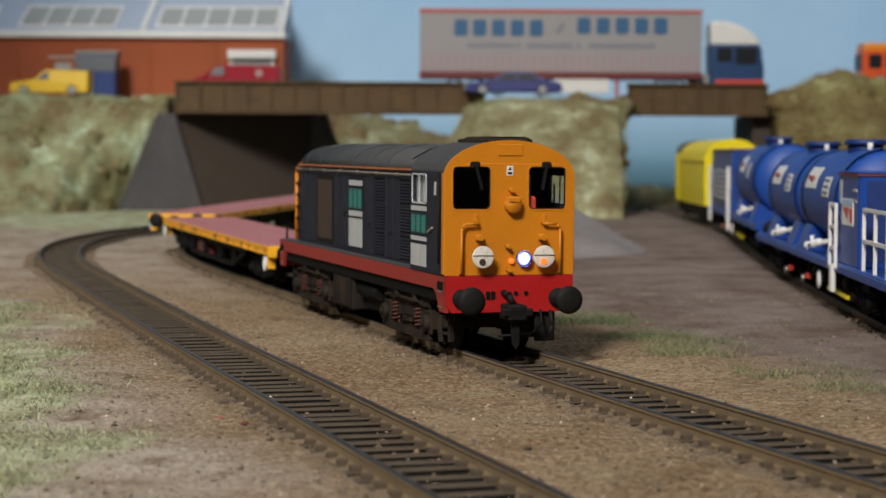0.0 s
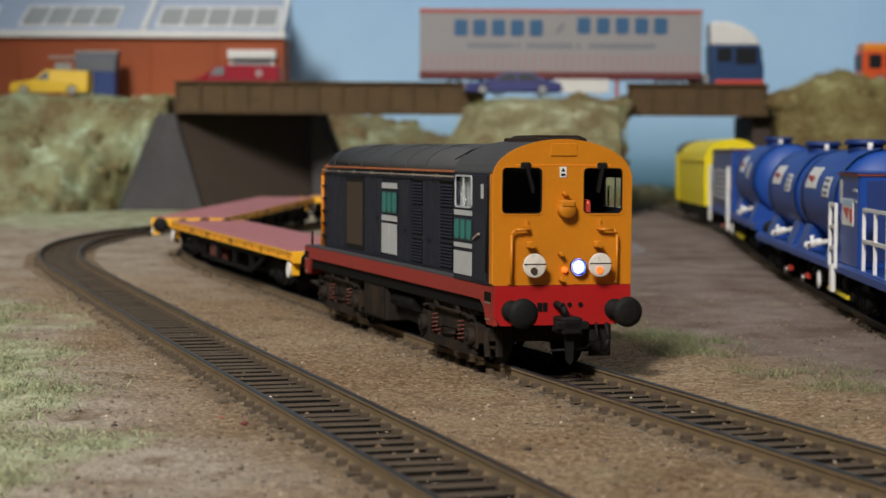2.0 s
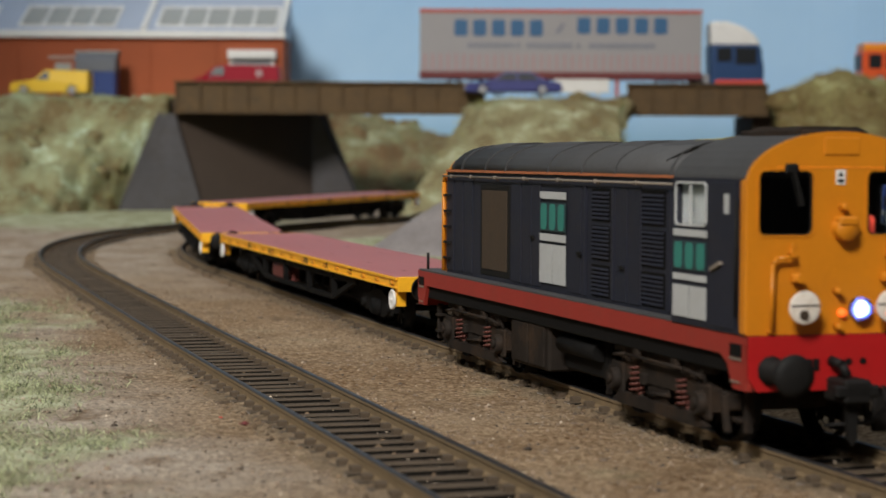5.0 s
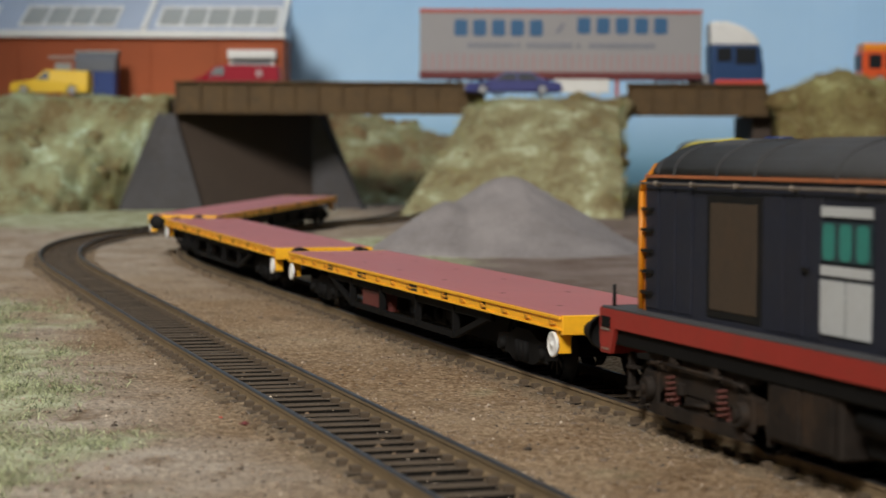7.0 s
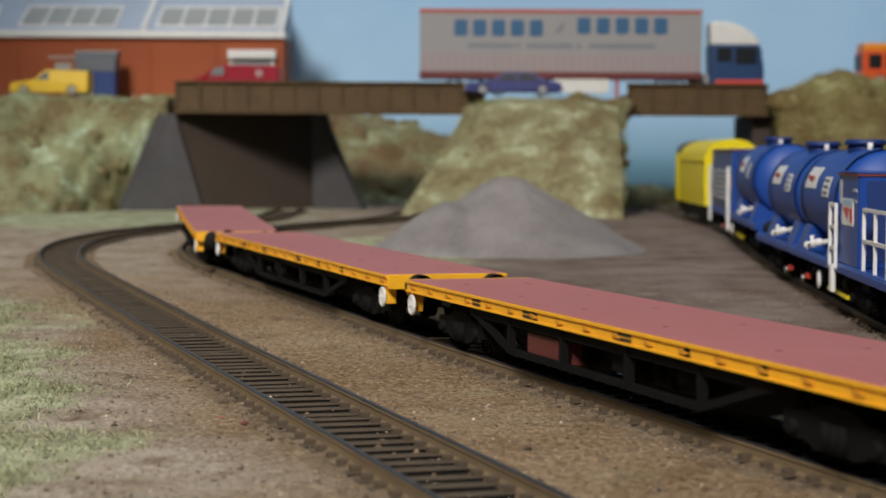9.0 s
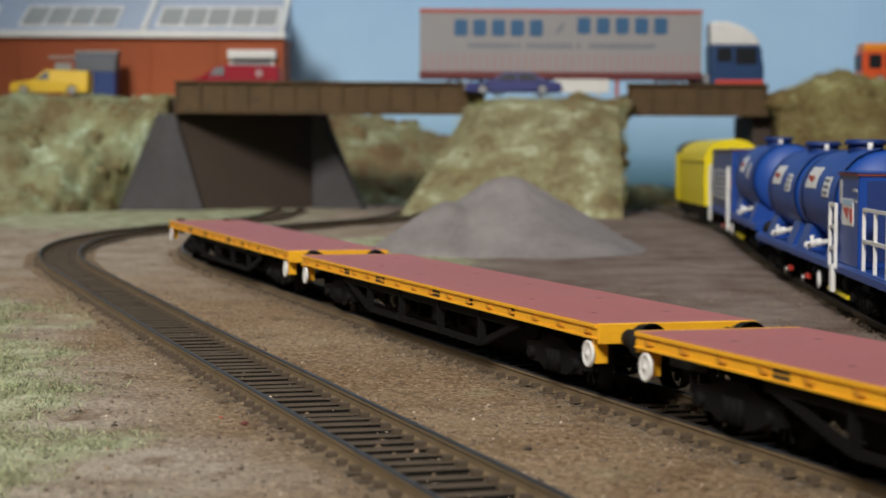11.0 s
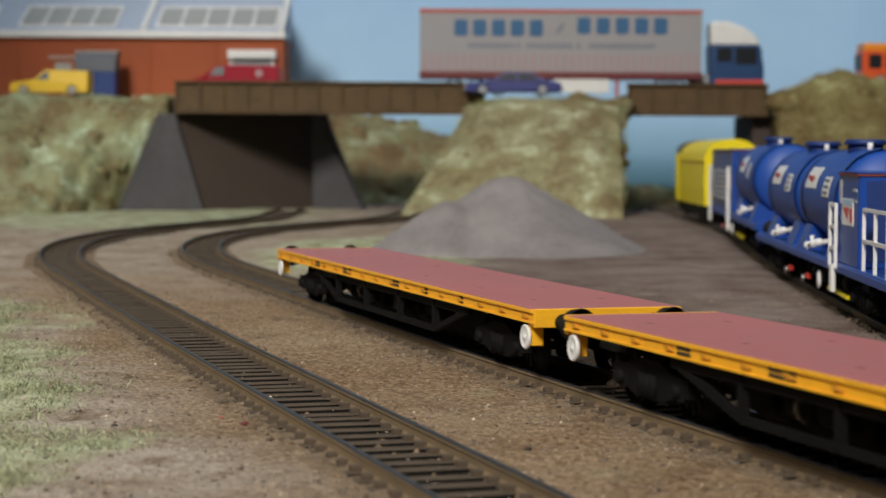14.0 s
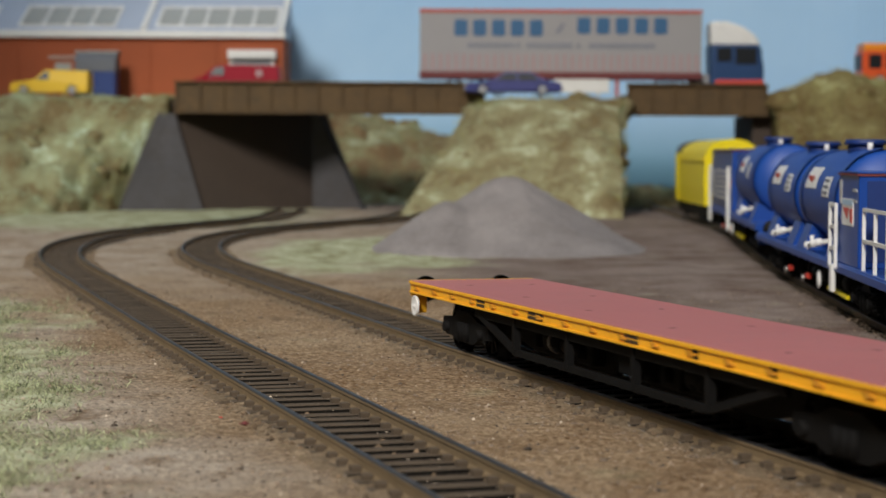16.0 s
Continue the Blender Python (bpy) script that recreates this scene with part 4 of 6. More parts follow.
    box(bm, CAB1 + 0.12, CAB1 + 0.2, -0.6, 0.4, 41.0, 41.5)
    part("plate_mark", bm, BLACK, plate)
    # lights
    bm = B()
    lathe(bm, (CAB1, 3.2, 22.2), (1, 0, 0), [(0, 1.7), (1.3, 1.7), (1.3, 1.35), (0.8, 1.3)], 18)
    lamp = part("headlamp", bm, BLACK, front, "round headlamp, lit blue-white")
    bm = B()
    lathe(bm, (CAB1 + 0.7, 3.2, 22.2), (1, 0, 0), [(0, 1.3), (0.5, 1.1), (0.8, 0)], 18)
    part("lens", bm, LED, lamp)
    # added glowing ring that imitates the lamp's blue glare
    bm = B()
    lathe(bm, (CAB1 + 1.25, 3.2, 22.2), (1, 0, 0), [(0, 1.32), (0.12, 1.35), (0.12, 1.75), (0, 1.8)], 20)
    part("lens_halo", bm, LED_HALO, lamp)
    bm = B()
    lathe(bm, (CAB1, 0.3, 21.6), (1, 0, 0), [(0, 0.6), (0.7, 0.6), (0.9, 0.4), (0.95, 0)], 14)
    part("marker_lamp", bm, AMBER, front, "small amber marker lamp")
    # cab inside
    bm = B()
    box(bm, CAB0 + 0.5, CAB1 - 2, -14.4, 14.4, 18.8, 31.5, 0.2)
    part("cab_desk", bm, CAB_DARK, th)
    bm = B()
    box(bm, CAB0 + 0.3, CAB0 + 0.9, -14.4, 14.4, 31, 43, 0.1)
    part("cab_bulkhead", bm, CAB_DARK, th)
    # plain red block that stands for the driver figure at the window
    bm = B()
    box(bm, CAB1 - 3.6, CAB1 - 1.4, 4.4, 6.9, 31.4, 36.2, 0.8, 2)
    part("driver_figure", bm, CAB_RED, th, "plain red block for the small driver figure")
    bm = B()
    box(bm, CAB0 + 6, CAB0 + 7, 9.2, 12.2, 31, 40.6, 0.1)
    part("cab_cupboard", bm, CAB_PALE, th)


def cab_side(th, side, chw):
    def fx(*xs):
        """The window and door change places on the other side."""
        return xs if side < 0 else tuple(141.6 - x for x in xs[::-1])

    w0, w1 = fx(60.2, 71.2)
    d0, d1 = fx(72.6, 81.5)
    bm = B()
    # pierced side plate, built in the yz plane and turned
    out = [(CAB0, 18.5), (CAB1 - 0.8, 18.5), (CAB1 - 0.8, 41.5), (CAB0, 41.5)]
    hole = rounded(w0, w1, 34.2, 40.6, 0.8)
    plate_with_holes(bm, out, [hole], 0, 0.8)
    bmesh.ops.transform(bm, matrix=Matrix(((0, 1, 0, 0), (side, 0, 0, side * (chw - 0.8)), (0, 0, 1, 0), (0, 0, 0, 1))), verts=bm.verts)
    wall = part("cab_side", bm, NAVY, th, "dark blue cab side")
    bm = B()
    plate_with_holes(bm, rounded(w0 - 0.3, w1 + 0.3, 33.9, 40.9, 1.0), [rounded(w0 + 0.05, w1 - 0.05, 34.25, 40.55, 0.8)], 0, 0.25)
    box(bm, 0.0, 0.25, (w0 + w1) / 2 - 0.2, (w0 + w1) / 2 + 0.2, 34.1, 40.7)
    bmesh.ops.transform(bm, matrix=Matrix(((0, 1, 0, 0), (side, 0, 0, side * chw), (0, 0, 1, 0), (0, 0, 0, 1))), verts=bm.verts)
    part("side_window_frame", bm, SILVER, wall, "pale grey sliding window frame")
    bm = B()
    a, b = sorted((side * (chw - 0.5), side * (chw - 0.35)))
    box(bm, w0, w1, a, b, 34.2, 40.6)
    part("side_window_pane", bm, CLEAR, wall).visible_shadow = False
    # pale sheet added behind the glass in place of the bright interior
    if side < 0:
        bm = B()
        box(bm, 59.9, 71.5, 1.2 - chw, 1.4 - chw, 33.9, 40.9)
        part("pale_backing", bm, CAB_PALE, wall)
    bm = B()
    a, b = sorted((side * chw, side * (chw + 0.2)))
    box(bm, d0, d1, a, b, 19.0, 41.0, 0.1)
    door = part("cab_door", bm, NAVY, th, "dark blue cab door")
    bm = B()
    bar(bm, (d0 + 1.4, side * (chw + 0.5), 27.6), (d0 + 4.9, side * (chw + 0.5), 28.8), 0.5, 0.5)
    part("door_handle", bm, WIRE, door)
    bm = B()
    for xx in (d1 + 1.5,):
        pipe(bm, [(xx, side * (chw + 0.7), 21), (xx, side * (chw + 0.7), 38.6)], 0.25)
    part("grab_rail", bm, BLACK, door)
    bm = B()
    a, b = sorted((side * (chw + 0.2), side * (chw + 0.3)))
    box(bm, d0 + 5.4, d0 + 7, a, b, 36.2, 39.2)
    part("small_plate", bm, SILVER, door)
    bm = B()
    a, b = sorted((side * (chw - 0.3), side * (chw + 0.12)))
    box(bm, CAB1 - 2.1, CAB1 - 0.05, a, b, 18.6, 41.4, 0.2)
    part("corner_pillar", bm, ORANGE, th)
    e0, e1 = fx(59.4, 71.8)
    emblem(th, side, chw + 0.1, e0, e1, ((33.4, 32.3, "bar"), (31.6, 27.0, "word"), (26.4, 25.4, "bar"), (24.6, 19.6, "plate")))


WL, WHW, WZ = 234.0, 15.5, 14.6
WAGON_BOGIE_X = 86.0


def flat_wagon(first):
    th = thing("flat_wagon", at(0, 0, 0), "long flat rail wagon with red-brown deck and orange-yellow sides" if not first else
               "red-brown flat wagon with orange-yellow sides and red underslung box", "wagon", "train of flat wagons")
    bm = B()
    box(bm, -WL / 2 + 0.8, WL / 2 - 0.8, -WHW - 0.2, WHW + 0.2, WZ - 0.35, WZ + 0.1, 0.08)
    deck = part("deck", bm, DECK, th, "faded red-brown steel deck")
    for xx in (-96, -58, -22, 17, 60, 95):
        for yy in (-7.5, 7.5):
            bm = B()
            cyl(bm, (xx, yy, WZ - 0.2), (xx, yy, WZ + 0.12), 0.7, seg=10)
            part("deck_socket", bm, DECK_RED, deck)
    for side in (-1, 1):
        bm = B()
        a, b = sorted((side * (WHW - 0.7), side * WHW))
        box(bm, -WL / 2, WL / 2, a, b, WZ - 2.85, WZ - 0.36, 0.12)
        a2, b2 = sorted((side * WHW, side * (WHW + 0.45)))
        sill = part("side_sill", bm, WAGON_YELLOW, th, "orange-yellow channel side")
        part("top_flange", box(B(), -WL / 2, WL / 2, a2, b2, WZ - 0.75, WZ - 0.05, 0.08), WAGON_YELLOW, sill)
        part("bottom_flange", box(B(), -WL / 2, WL / 2, a2, b2, WZ - 2.85, WZ - 2.4, 0.08), WAGON_YELLOW, sill)
        for i in range(17):
            xx = -112 + 14 * i
            bm = B()
            box(bm, xx - 0.8, xx + 0.8, a2, (a2 + b2) / 2 if side > 0 else b2, WZ - 2.1, WZ - 1.2, 0.1)
            pipe(bm, [(xx - 1.4, side * (WHW + 0.15), WZ - 1.2), (xx + 0.6, side * (WHW + 0.35), WZ - 1.9), (xx + 2.2, side * (WHW + 0.15), WZ - 1.7)], 0.2)
            part("lashing_ring", bm, LASH, sill)
        for xx, w in ((44, 1.1), (71, 1.1), (-64, 2.6), (-30, 4.2), (18, 3.0)):
            bm = B()
            a3, b3 = sorted((side * (WHW + 0.02), side * (WHW + 0.12)))
            for k in range(2):
                box(bm, xx - w, xx + w, a3, b3, WZ - 2.3 + k * 0.9, WZ - 1.7 + k * 0.9)
            part("stencil_bar", bm, BLACK if w < 2 else RUST_PANEL, sill)
        # truss under the sill
        bm = B()
        y = side * 13.8
        bar(bm, (-70, y, 10.4), (-46, y, 4.4), 1.1, 1.3)
        bar(bm, (-46, y, 4.4), (46, y, 4.4), 1.1, 1.3)
        bar(bm, (46, y, 4.4), (70, y, 10.4), 1.1, 1.3)
        for xx in (-46, -16, 16, 46):
            bar(bm, (xx, y, 4.2), (xx, y, 11.4), 1.3, 1.5)
        box(bm, -72, 72, y - 0.5, y + 0.5, 9.6, 11.6, 0.1)
        part("truss", bm, UNDER, th, "black trussed underframe")
        # hand brake wheels
        for d in (-1, 1):
            bm = B()
            xx = d * 112.8
            lathe(bm, (xx, side * 15.3, 8.9), (0, side, 0), [(0, 0), (0, 2.4), (0.4, 2.5), (0.6, 2.35), (0.62, 2.1), (0.5, 2.0), (0.52, 0.5), (0.8, 0.4), (0.82, 0)], 20)
            part("brake_wheel", bm, WHITE, th, "white hand brake wheel")
            bm = B()
            a4, b4 = sorted((side * 12.6, side * 15.2))
            box(bm, xx - 0.8 + d * 1.2, xx + 0.8 + d * 1.2, a4, b4, 7.2, WZ - 2.6, 0.15)
            part("wheel_bracket", bm, WAGON_YELLOW, th)
    for d in (-1, 1):
        bm = B()
        box(bm, d * WL / 2 - 0.6, d * WL / 2 + 0.6, -WHW + 0.05, WHW - 0.05, WZ - 3.6, WZ + 0.1, 0.12)
        head = part("headstock", bm, WAGON_YELLOW, th, "orange-yellow end headstock")
        for side in (-1, 1):
            bm = B()
            lathe(bm, (d * (WL / 2 + 0.4), side * 9.6, WZ - 2.6), (d, 0, 0), [(0, 0), (0, 1.7), (4.6, 1.5), (4.8, 1.0), (6.6, 1.0)], 16)
            part("buffer_shank", bm, BLACK, head)
            bm = B()
            lathe(bm, (d * (WL / 2 + 7.0), side * 9.6, WZ - 2.6), (d, 0, 0), [(0, 0.4), (0, 3.1), (0.5, 3.25), (0.9, 3.1), (1.2, 1.6), (1.3, 0)], 22)
            part("buffer_head", bm, BLACK, head, "black round buffer head")
        bm = B()
        box(bm, d * (WL / 2 + 5) - 5, d * (WL / 2 + 5) + 5, -1.6, 1.6, 6.6, 9.4, 0.3)
        prism(bm, [(-0.8, 7), (0.8, 7), (0.6, 2.6), (-0.4, 2.6)], d * (WL / 2 + 7) - 0.3, d * (WL / 2 + 7) + 0.3)
        part("coupling", bm, BLACK, th)
        wagon_bogie(th, d * WAGON_BOGIE_X)
    bm = B()
    box(bm, -WL / 2 + 3, WL / 2 - 3, -3.2, 3.2, WZ - 4.6, WZ - 1.4)
    for xx in (-60, -20, 20, 60):
        box(bm, xx - 1, xx + 1, -13, 13, WZ - 4.2, WZ - 1.4)
    for xx in (-38, -28, 30):
        cyl(bm, (xx, -9, 7.6), (xx + 9, -9, 7.6), 2.2, seg=12)
    box(bm, 4, 15, -12.2, -8, 5.6, 10.2, 0.3)
    part("centre_sill", bm, UNDER, th)
    # black plates added to fill the shaded space under the deck
    for y in (-6.4, 6.4):
        bm = B()
        prism(bm, [(-74, 10.6), (-62, 5.2), (-50, 3.4), (-9, 3.4), (-9, 6.2), (5, 6.2), (5, 3.4), (52, 3.4), (62, 5.2), (74, 10.6)], y - 0.6, y + 0.6, "xz")
        part("shade_filler_plate", bm, UNDER, th)
    # more black filler, shaped as brake gear, to keep the underside dark
    bm = B()
    for xx in (-43, -31, -19, 9, 21, 33):
        box(bm, xx - 4.2, xx + 4.2, -9.6, -6.9, 4.6, 9.2, 0.3)
        cyl(bm, (xx, -9.6, 7), (xx, -11.0, 7), 1.5, 1.2, 10)
    part("filler_brake_gear", bm, UNDER, th)
    bm = B()
    cyl(bm, (-34, -9.2, 7.6), (-33.2, -9.2, 7.6), 2.4, seg=12)
    cyl(bm, (-20, -11.2, 6.6), (-19.2, -11.2, 6.6), 1.0, seg=10)
    part("air_valve", bm, STEEL, th)
    if first:
        bm = B()
        box(bm, -38, -17, -13.2, -8.6, 4.2, 9.2, 0.25)
        part("tool_box", bm, DECK_RED, th, "dull red underslung box")
    return th


LASH = mat("brown_lashing_ring", (0.58, 0.25, 0.015), 0.6, vary=0.2, bump=0.05)


def wagon_bogie(parent, x):
    bm = B()
    for side in (-1, 1):
        y = side * 11.2
        prism(bm, [(-16, 4.4), (-16, 7.4), (-9, 7.8), (-4, 9.4), (4, 9.4), (9, 7.8), (16, 7.4), (16, 4.4), (10, 3.9), (6, 2.6), (-6, 2.6), (-10, 3.9)], y - 0.8, y + 0.8, "xz")
        for ax in (-12, 12):
            box(bm, ax - 2.1, ax + 2.1, y - 0.9, y + 0.9 + side * 0.9, 3.4, 7.2, 0.3)
            cyl(bm, (ax, y, 5.3), (ax, y + side * 2.0, 5.3), 1.4, 1.1, 12)
        for k in (-2.4, 0, 2.4):
            cyl(bm, (k, y + side * 1.0, 3.0), (k, y + side * 1.0, 7.0), 0.9, seg=8)
    box(bm, -4, 4, -11, 11, 6, 9.8, 0.3)
    bogie = part("bogie", bm, UNDER, parent, "black four-wheel bogie", at(x, 0, 0))
    for ax in (-12, 12):
        w = wheelset(bogie, 5.5, ax)
        w.matrix_basis = at(ax, 0, 5.5)
        ROLLING.append((w, ax, 5.5, 0, x))
    return bogie


# ---- bridge, embankments and heaps ----
CLUMPS = {}
BANKS = []


def lumpy(name, rows, material, label, category, amp, scale, nu=60, seed=0.0, sub=10, clumps=0):
    """A rough bank: a surface drawn through lines of corner points from foot to top, then roughened and closed below."""
    lines = []
    for a, b in zip(rows, rows[1:]):
        for k in range(sub):
            t = k / sub
            lines.append([tuple(p[i] + (q[i] - p[i]) * t for i in range(3)) for p, q in zip(a, b)])
    lines.append(rows[-1])
    bm = B()
    grid = []
    for j, ln in enumerate(lines):
        cols = []
        m = len(ln) - 1
        for i in range(nu + 1):
            f = i / nu * m
            k = min(m - 1, int(f))
            p, q = Vector(ln[k]), Vector(ln[k + 1])
            v = p.lerp(q, f - k)
            n1 = noise.fractal(v / scale + Vector((seed, 0, 0)), 1.0, 2.0, 5)
            n2 = noise.noise(v / (scale * 0.22) + Vector((0, seed, 0)))
            d = amp * (n1 + 0.4 * n2) * min(1.0, 0.15 + min(i, nu - i) / 9)
            if j:
                v = v + Vector((0.25 * d, -0.8 * d, 0.7 * d))
            cols.append(bm.verts.new(v))
        grid.append(cols)
    for a, b in zip(grid, grid[1:]):
        for i in range(nu):
            f = bm.faces.new((a[i], a[i + 1], b[i + 1], b[i]))
            f.smooth = True
    # close the ends and the underside
    low = min(v.co.z for v in bm.verts) - 4
    rim = [c[0] for c in grid[::-1]] + grid[0][1:] + [c[-1] for c in grid[1:]] + grid[-1][-2:0:-1]
    base = [bm.verts.new((v.co.x, v.co.y, low)) for v in rim]
    k = len(rim)
    for i in range(k):
        bm.faces.new((rim[i], rim[(i + 1) % k], base[(i + 1) % k], base[i]))
    bm.faces.new(base)
    spots = [grid[j][i].co.copy() for j in range(3, min(len(grid), 2 * sub + 8)) for i in range(nu + 1)]
    ob = solid(name, bm, material, label, category)
    r = random.Random(int(seed * 10))
    BANKS.append((material.name, spots))
    for p in r.sample(spots, clumps):
        c = new("foliage_clump", r.choice(CLUMPS[material.name]))
        c.parent = ob
        k = r.uniform(0.6, 1.35)
        c.matrix_basis = at(p.x, p.y + 5, p.z - 4.5, r.uniform(0, 360)) @ pose(0, 0, 0, r.uniform(-30, 30), r.uniform(-30, 30), 0) @ Matrix.Diagonal((k, k, k * 0.8, 1))
    return ob


def clump_mesh(material, r, seed):
    """A ragged clump of scatter, with hollows and loose tips."""
    bm = B()
    bmesh.ops.create_icosphere(bm, subdivisions=3, radius=r)
    for v in bm.verts:
        d = v.co.normalized()
        v.co = d * r * (0.88 + 0.3 * noise.fractal(d * 2.6 + Vector((seed, 0, 0)), 0.9, 2.0, 4)) * (1.0 if d.z > 0 else 0.75)
    for f in bm.faces:
        f.smooth = True
    return mesh_of(bm, material, "foliage_clump")


ROAD_Z = 90.0
for scatter in (SCATTER, SCATTER_GREEN, SCATTER_OLIVE, SCATTER_DARK):
    mixed = {SCATTER_GREEN: SCATTER, SCATTER: SCATTER_GREEN, SCATTER_OLIVE: SCATTER, SCATTER_DARK: SCATTER_OLIVE}[scatter]
    CLUMPS[scatter.name] = [clump_mesh(scatter, 9, 1.5), clump_mesh(scatter, 6, 4.2), clump_mesh(mixed, 7, 7.9), clump_mesh(scatter, 11, 2.2)]
lumpy("embankment", [
    [(-560, 1120, 1), (-420, 1165, 1), (-330, 1215, 1), (-266, 1288, 1), (-238, 1356, 1)],
    [(-560, 1290, 42), (-420, 1310, 46), (-330, 1335, 48), (-262, 1350, 40), (-229, 1376, 40)],
    [(-560, 1390, 80), (-420, 1395, 82), (-330, 1400, 83), (-250, 1402, 83), (-201, 1399, 84)],
    [(-560, 1450, 86), (-420, 1450, 86), (-330, 1450, 86), (-250, 1450, 86), (-199, 1450, 86)],
    [(-560, 1742, 88), (-420, 1742, 88), (-330, 1742, 88), (-250, 1742, 88), (-130, 1742, 88)]], SCATTER_GREEN,
    "pale green and straw scatter embankment below the warehouse", "embankment", 7.5, 38, 90, 1.3, clumps=60)
lumpy("grassy_mound", [
    [(-32, 1290, 0), (10, 1256, 0), (60, 1245, 0), (108, 1243, 0), (117, 1248, 0), (122, 1330, 0)],
    [(-8, 1330, 38), (22, 1306, 42), (62, 1300, 44), (110, 1300, 44), (121, 1304, 44), (127, 1360, 42)],
    [(14, 1384, 72), (26, 1372, 78), (64, 1370, 84), (104, 1370, 84), (125, 1374, 80), (129, 1390, 78)],
    [(20, 1392, 82), (30, 1388, 84), (64, 1386, 86), (104, 1386, 86), (124, 1388, 85), (127, 1398, 84)],
    [(20, 1560, 82), (32, 1560, 85), (64, 1560, 86), (104, 1560, 86), (124, 1560, 86), (127, 1560, 84)]], SCATTER,
    "straw and olive scatter mound between the bridge spans", "mound", 2.6, 26, 70, 4.1, clumps=16)
lumpy("embankment", [
    [(236, 1330, 1), (275, 1270, 1), (330, 1240, 1), (420, 1220, 1), (560, 1200, 1)],
    [(240, 1375, 45), (280, 1340, 52), (330, 1330, 52), (420, 1325, 52), (560, 1320, 52)],
    [(242, 1398, 88), (282, 1390, 106), (330, 1395, 100), (420, 1400, 98), (560, 1400, 98)],
    [(244, 1440, 90), (290, 1440, 104), (330, 1440, 97), (420, 1440, 97), (560, 1440, 97)],
    [(244, 1560, 90), (290, 1560, 98), (330, 1560, 97), (420, 1520, 97), (560, 1500, 97)]], SCATTER_OLIVE,
    "olive brown scatter embankment carrying the road", "embankment", 6, 28, 70, 7.7, clumps=28)
lumpy("hillside", [
    [(-80, 1585, 0), (-34, 1580, 0), (12, 1585, 0), (48, 1590, 0)],
    [(-100, 1632, 46), (-46, 1632, 40), (8, 1632, 32), (48, 1632, 26)],
    [(-122, 1684, 84), (-60, 1684, 76), (-4, 1684, 62), (48, 1684, 48)],
    [(-122, 1740, 86), (-60, 1740, 76), (-4, 1740, 60), (48, 1740, 46)]], SCATTER_DARK,
    "dull green and brown scatter hillside behind the bridge", "hillside", 6, 30, 50, 2.9, clumps=30)
lumpy("low_bank", [
    [(110, 1500, 0), (150, 1490, 0), (190, 1490, 0), (240, 1500, 0)],
    [(110, 1540, 14), (150, 1540, 17), (190, 1540, 15), (240, 1540, 14)],
    [(110, 1600, 16), (150, 1600, 19), (190, 1600, 17), (240, 1600, 16)]], SCATTER_DARK,
    "low dull green bank beyond the bridge opening", "bank", 3, 20, 30, 5.9)


def make_heap():
    bm = B()
    grid = []
    for j in range(61):
        y = 815 + j * 2.9
        row = []
        for i in range(81):
            x = -48 + i * 2.2
            def cone(cx, cy, rx, ry, h, p=1.0):
                d = math.hypot((x - cx) / rx, (y - cy) / ry)
                d2 = math.sqrt(d * d + 0.012) - 0.05
                return h * max(0.0, 1 - d2) ** p
            z = max(cone(31, 905, 60, 82, 36.5, 1.0), cone(2, 878, 36, 52, 25.5), cone(58, 895, 38, 70, 17))
            z += 1.3 * patchy(x, y, 16, 2) * smooth(0, 8, z) + 0.5 * patchy(x, y, 4, 5) * smooth(0, 4, z)
            row.append(bm.verts.new((x, y, lift(y) - 3.4 + z + (-2.5 if z < 0.2 else 0))))
        grid.append(row)
    for a, b in zip(grid, grid[1:]):
        for i in range(80):
            bm.faces.new((a[i], a[i + 1], b[i + 1], b[i])).smooth = True
    return solid("gravel_heap", bm, PILE, "grey gravel heap on the earth beside the track", "gravel heap", "stuff")


make_heap()


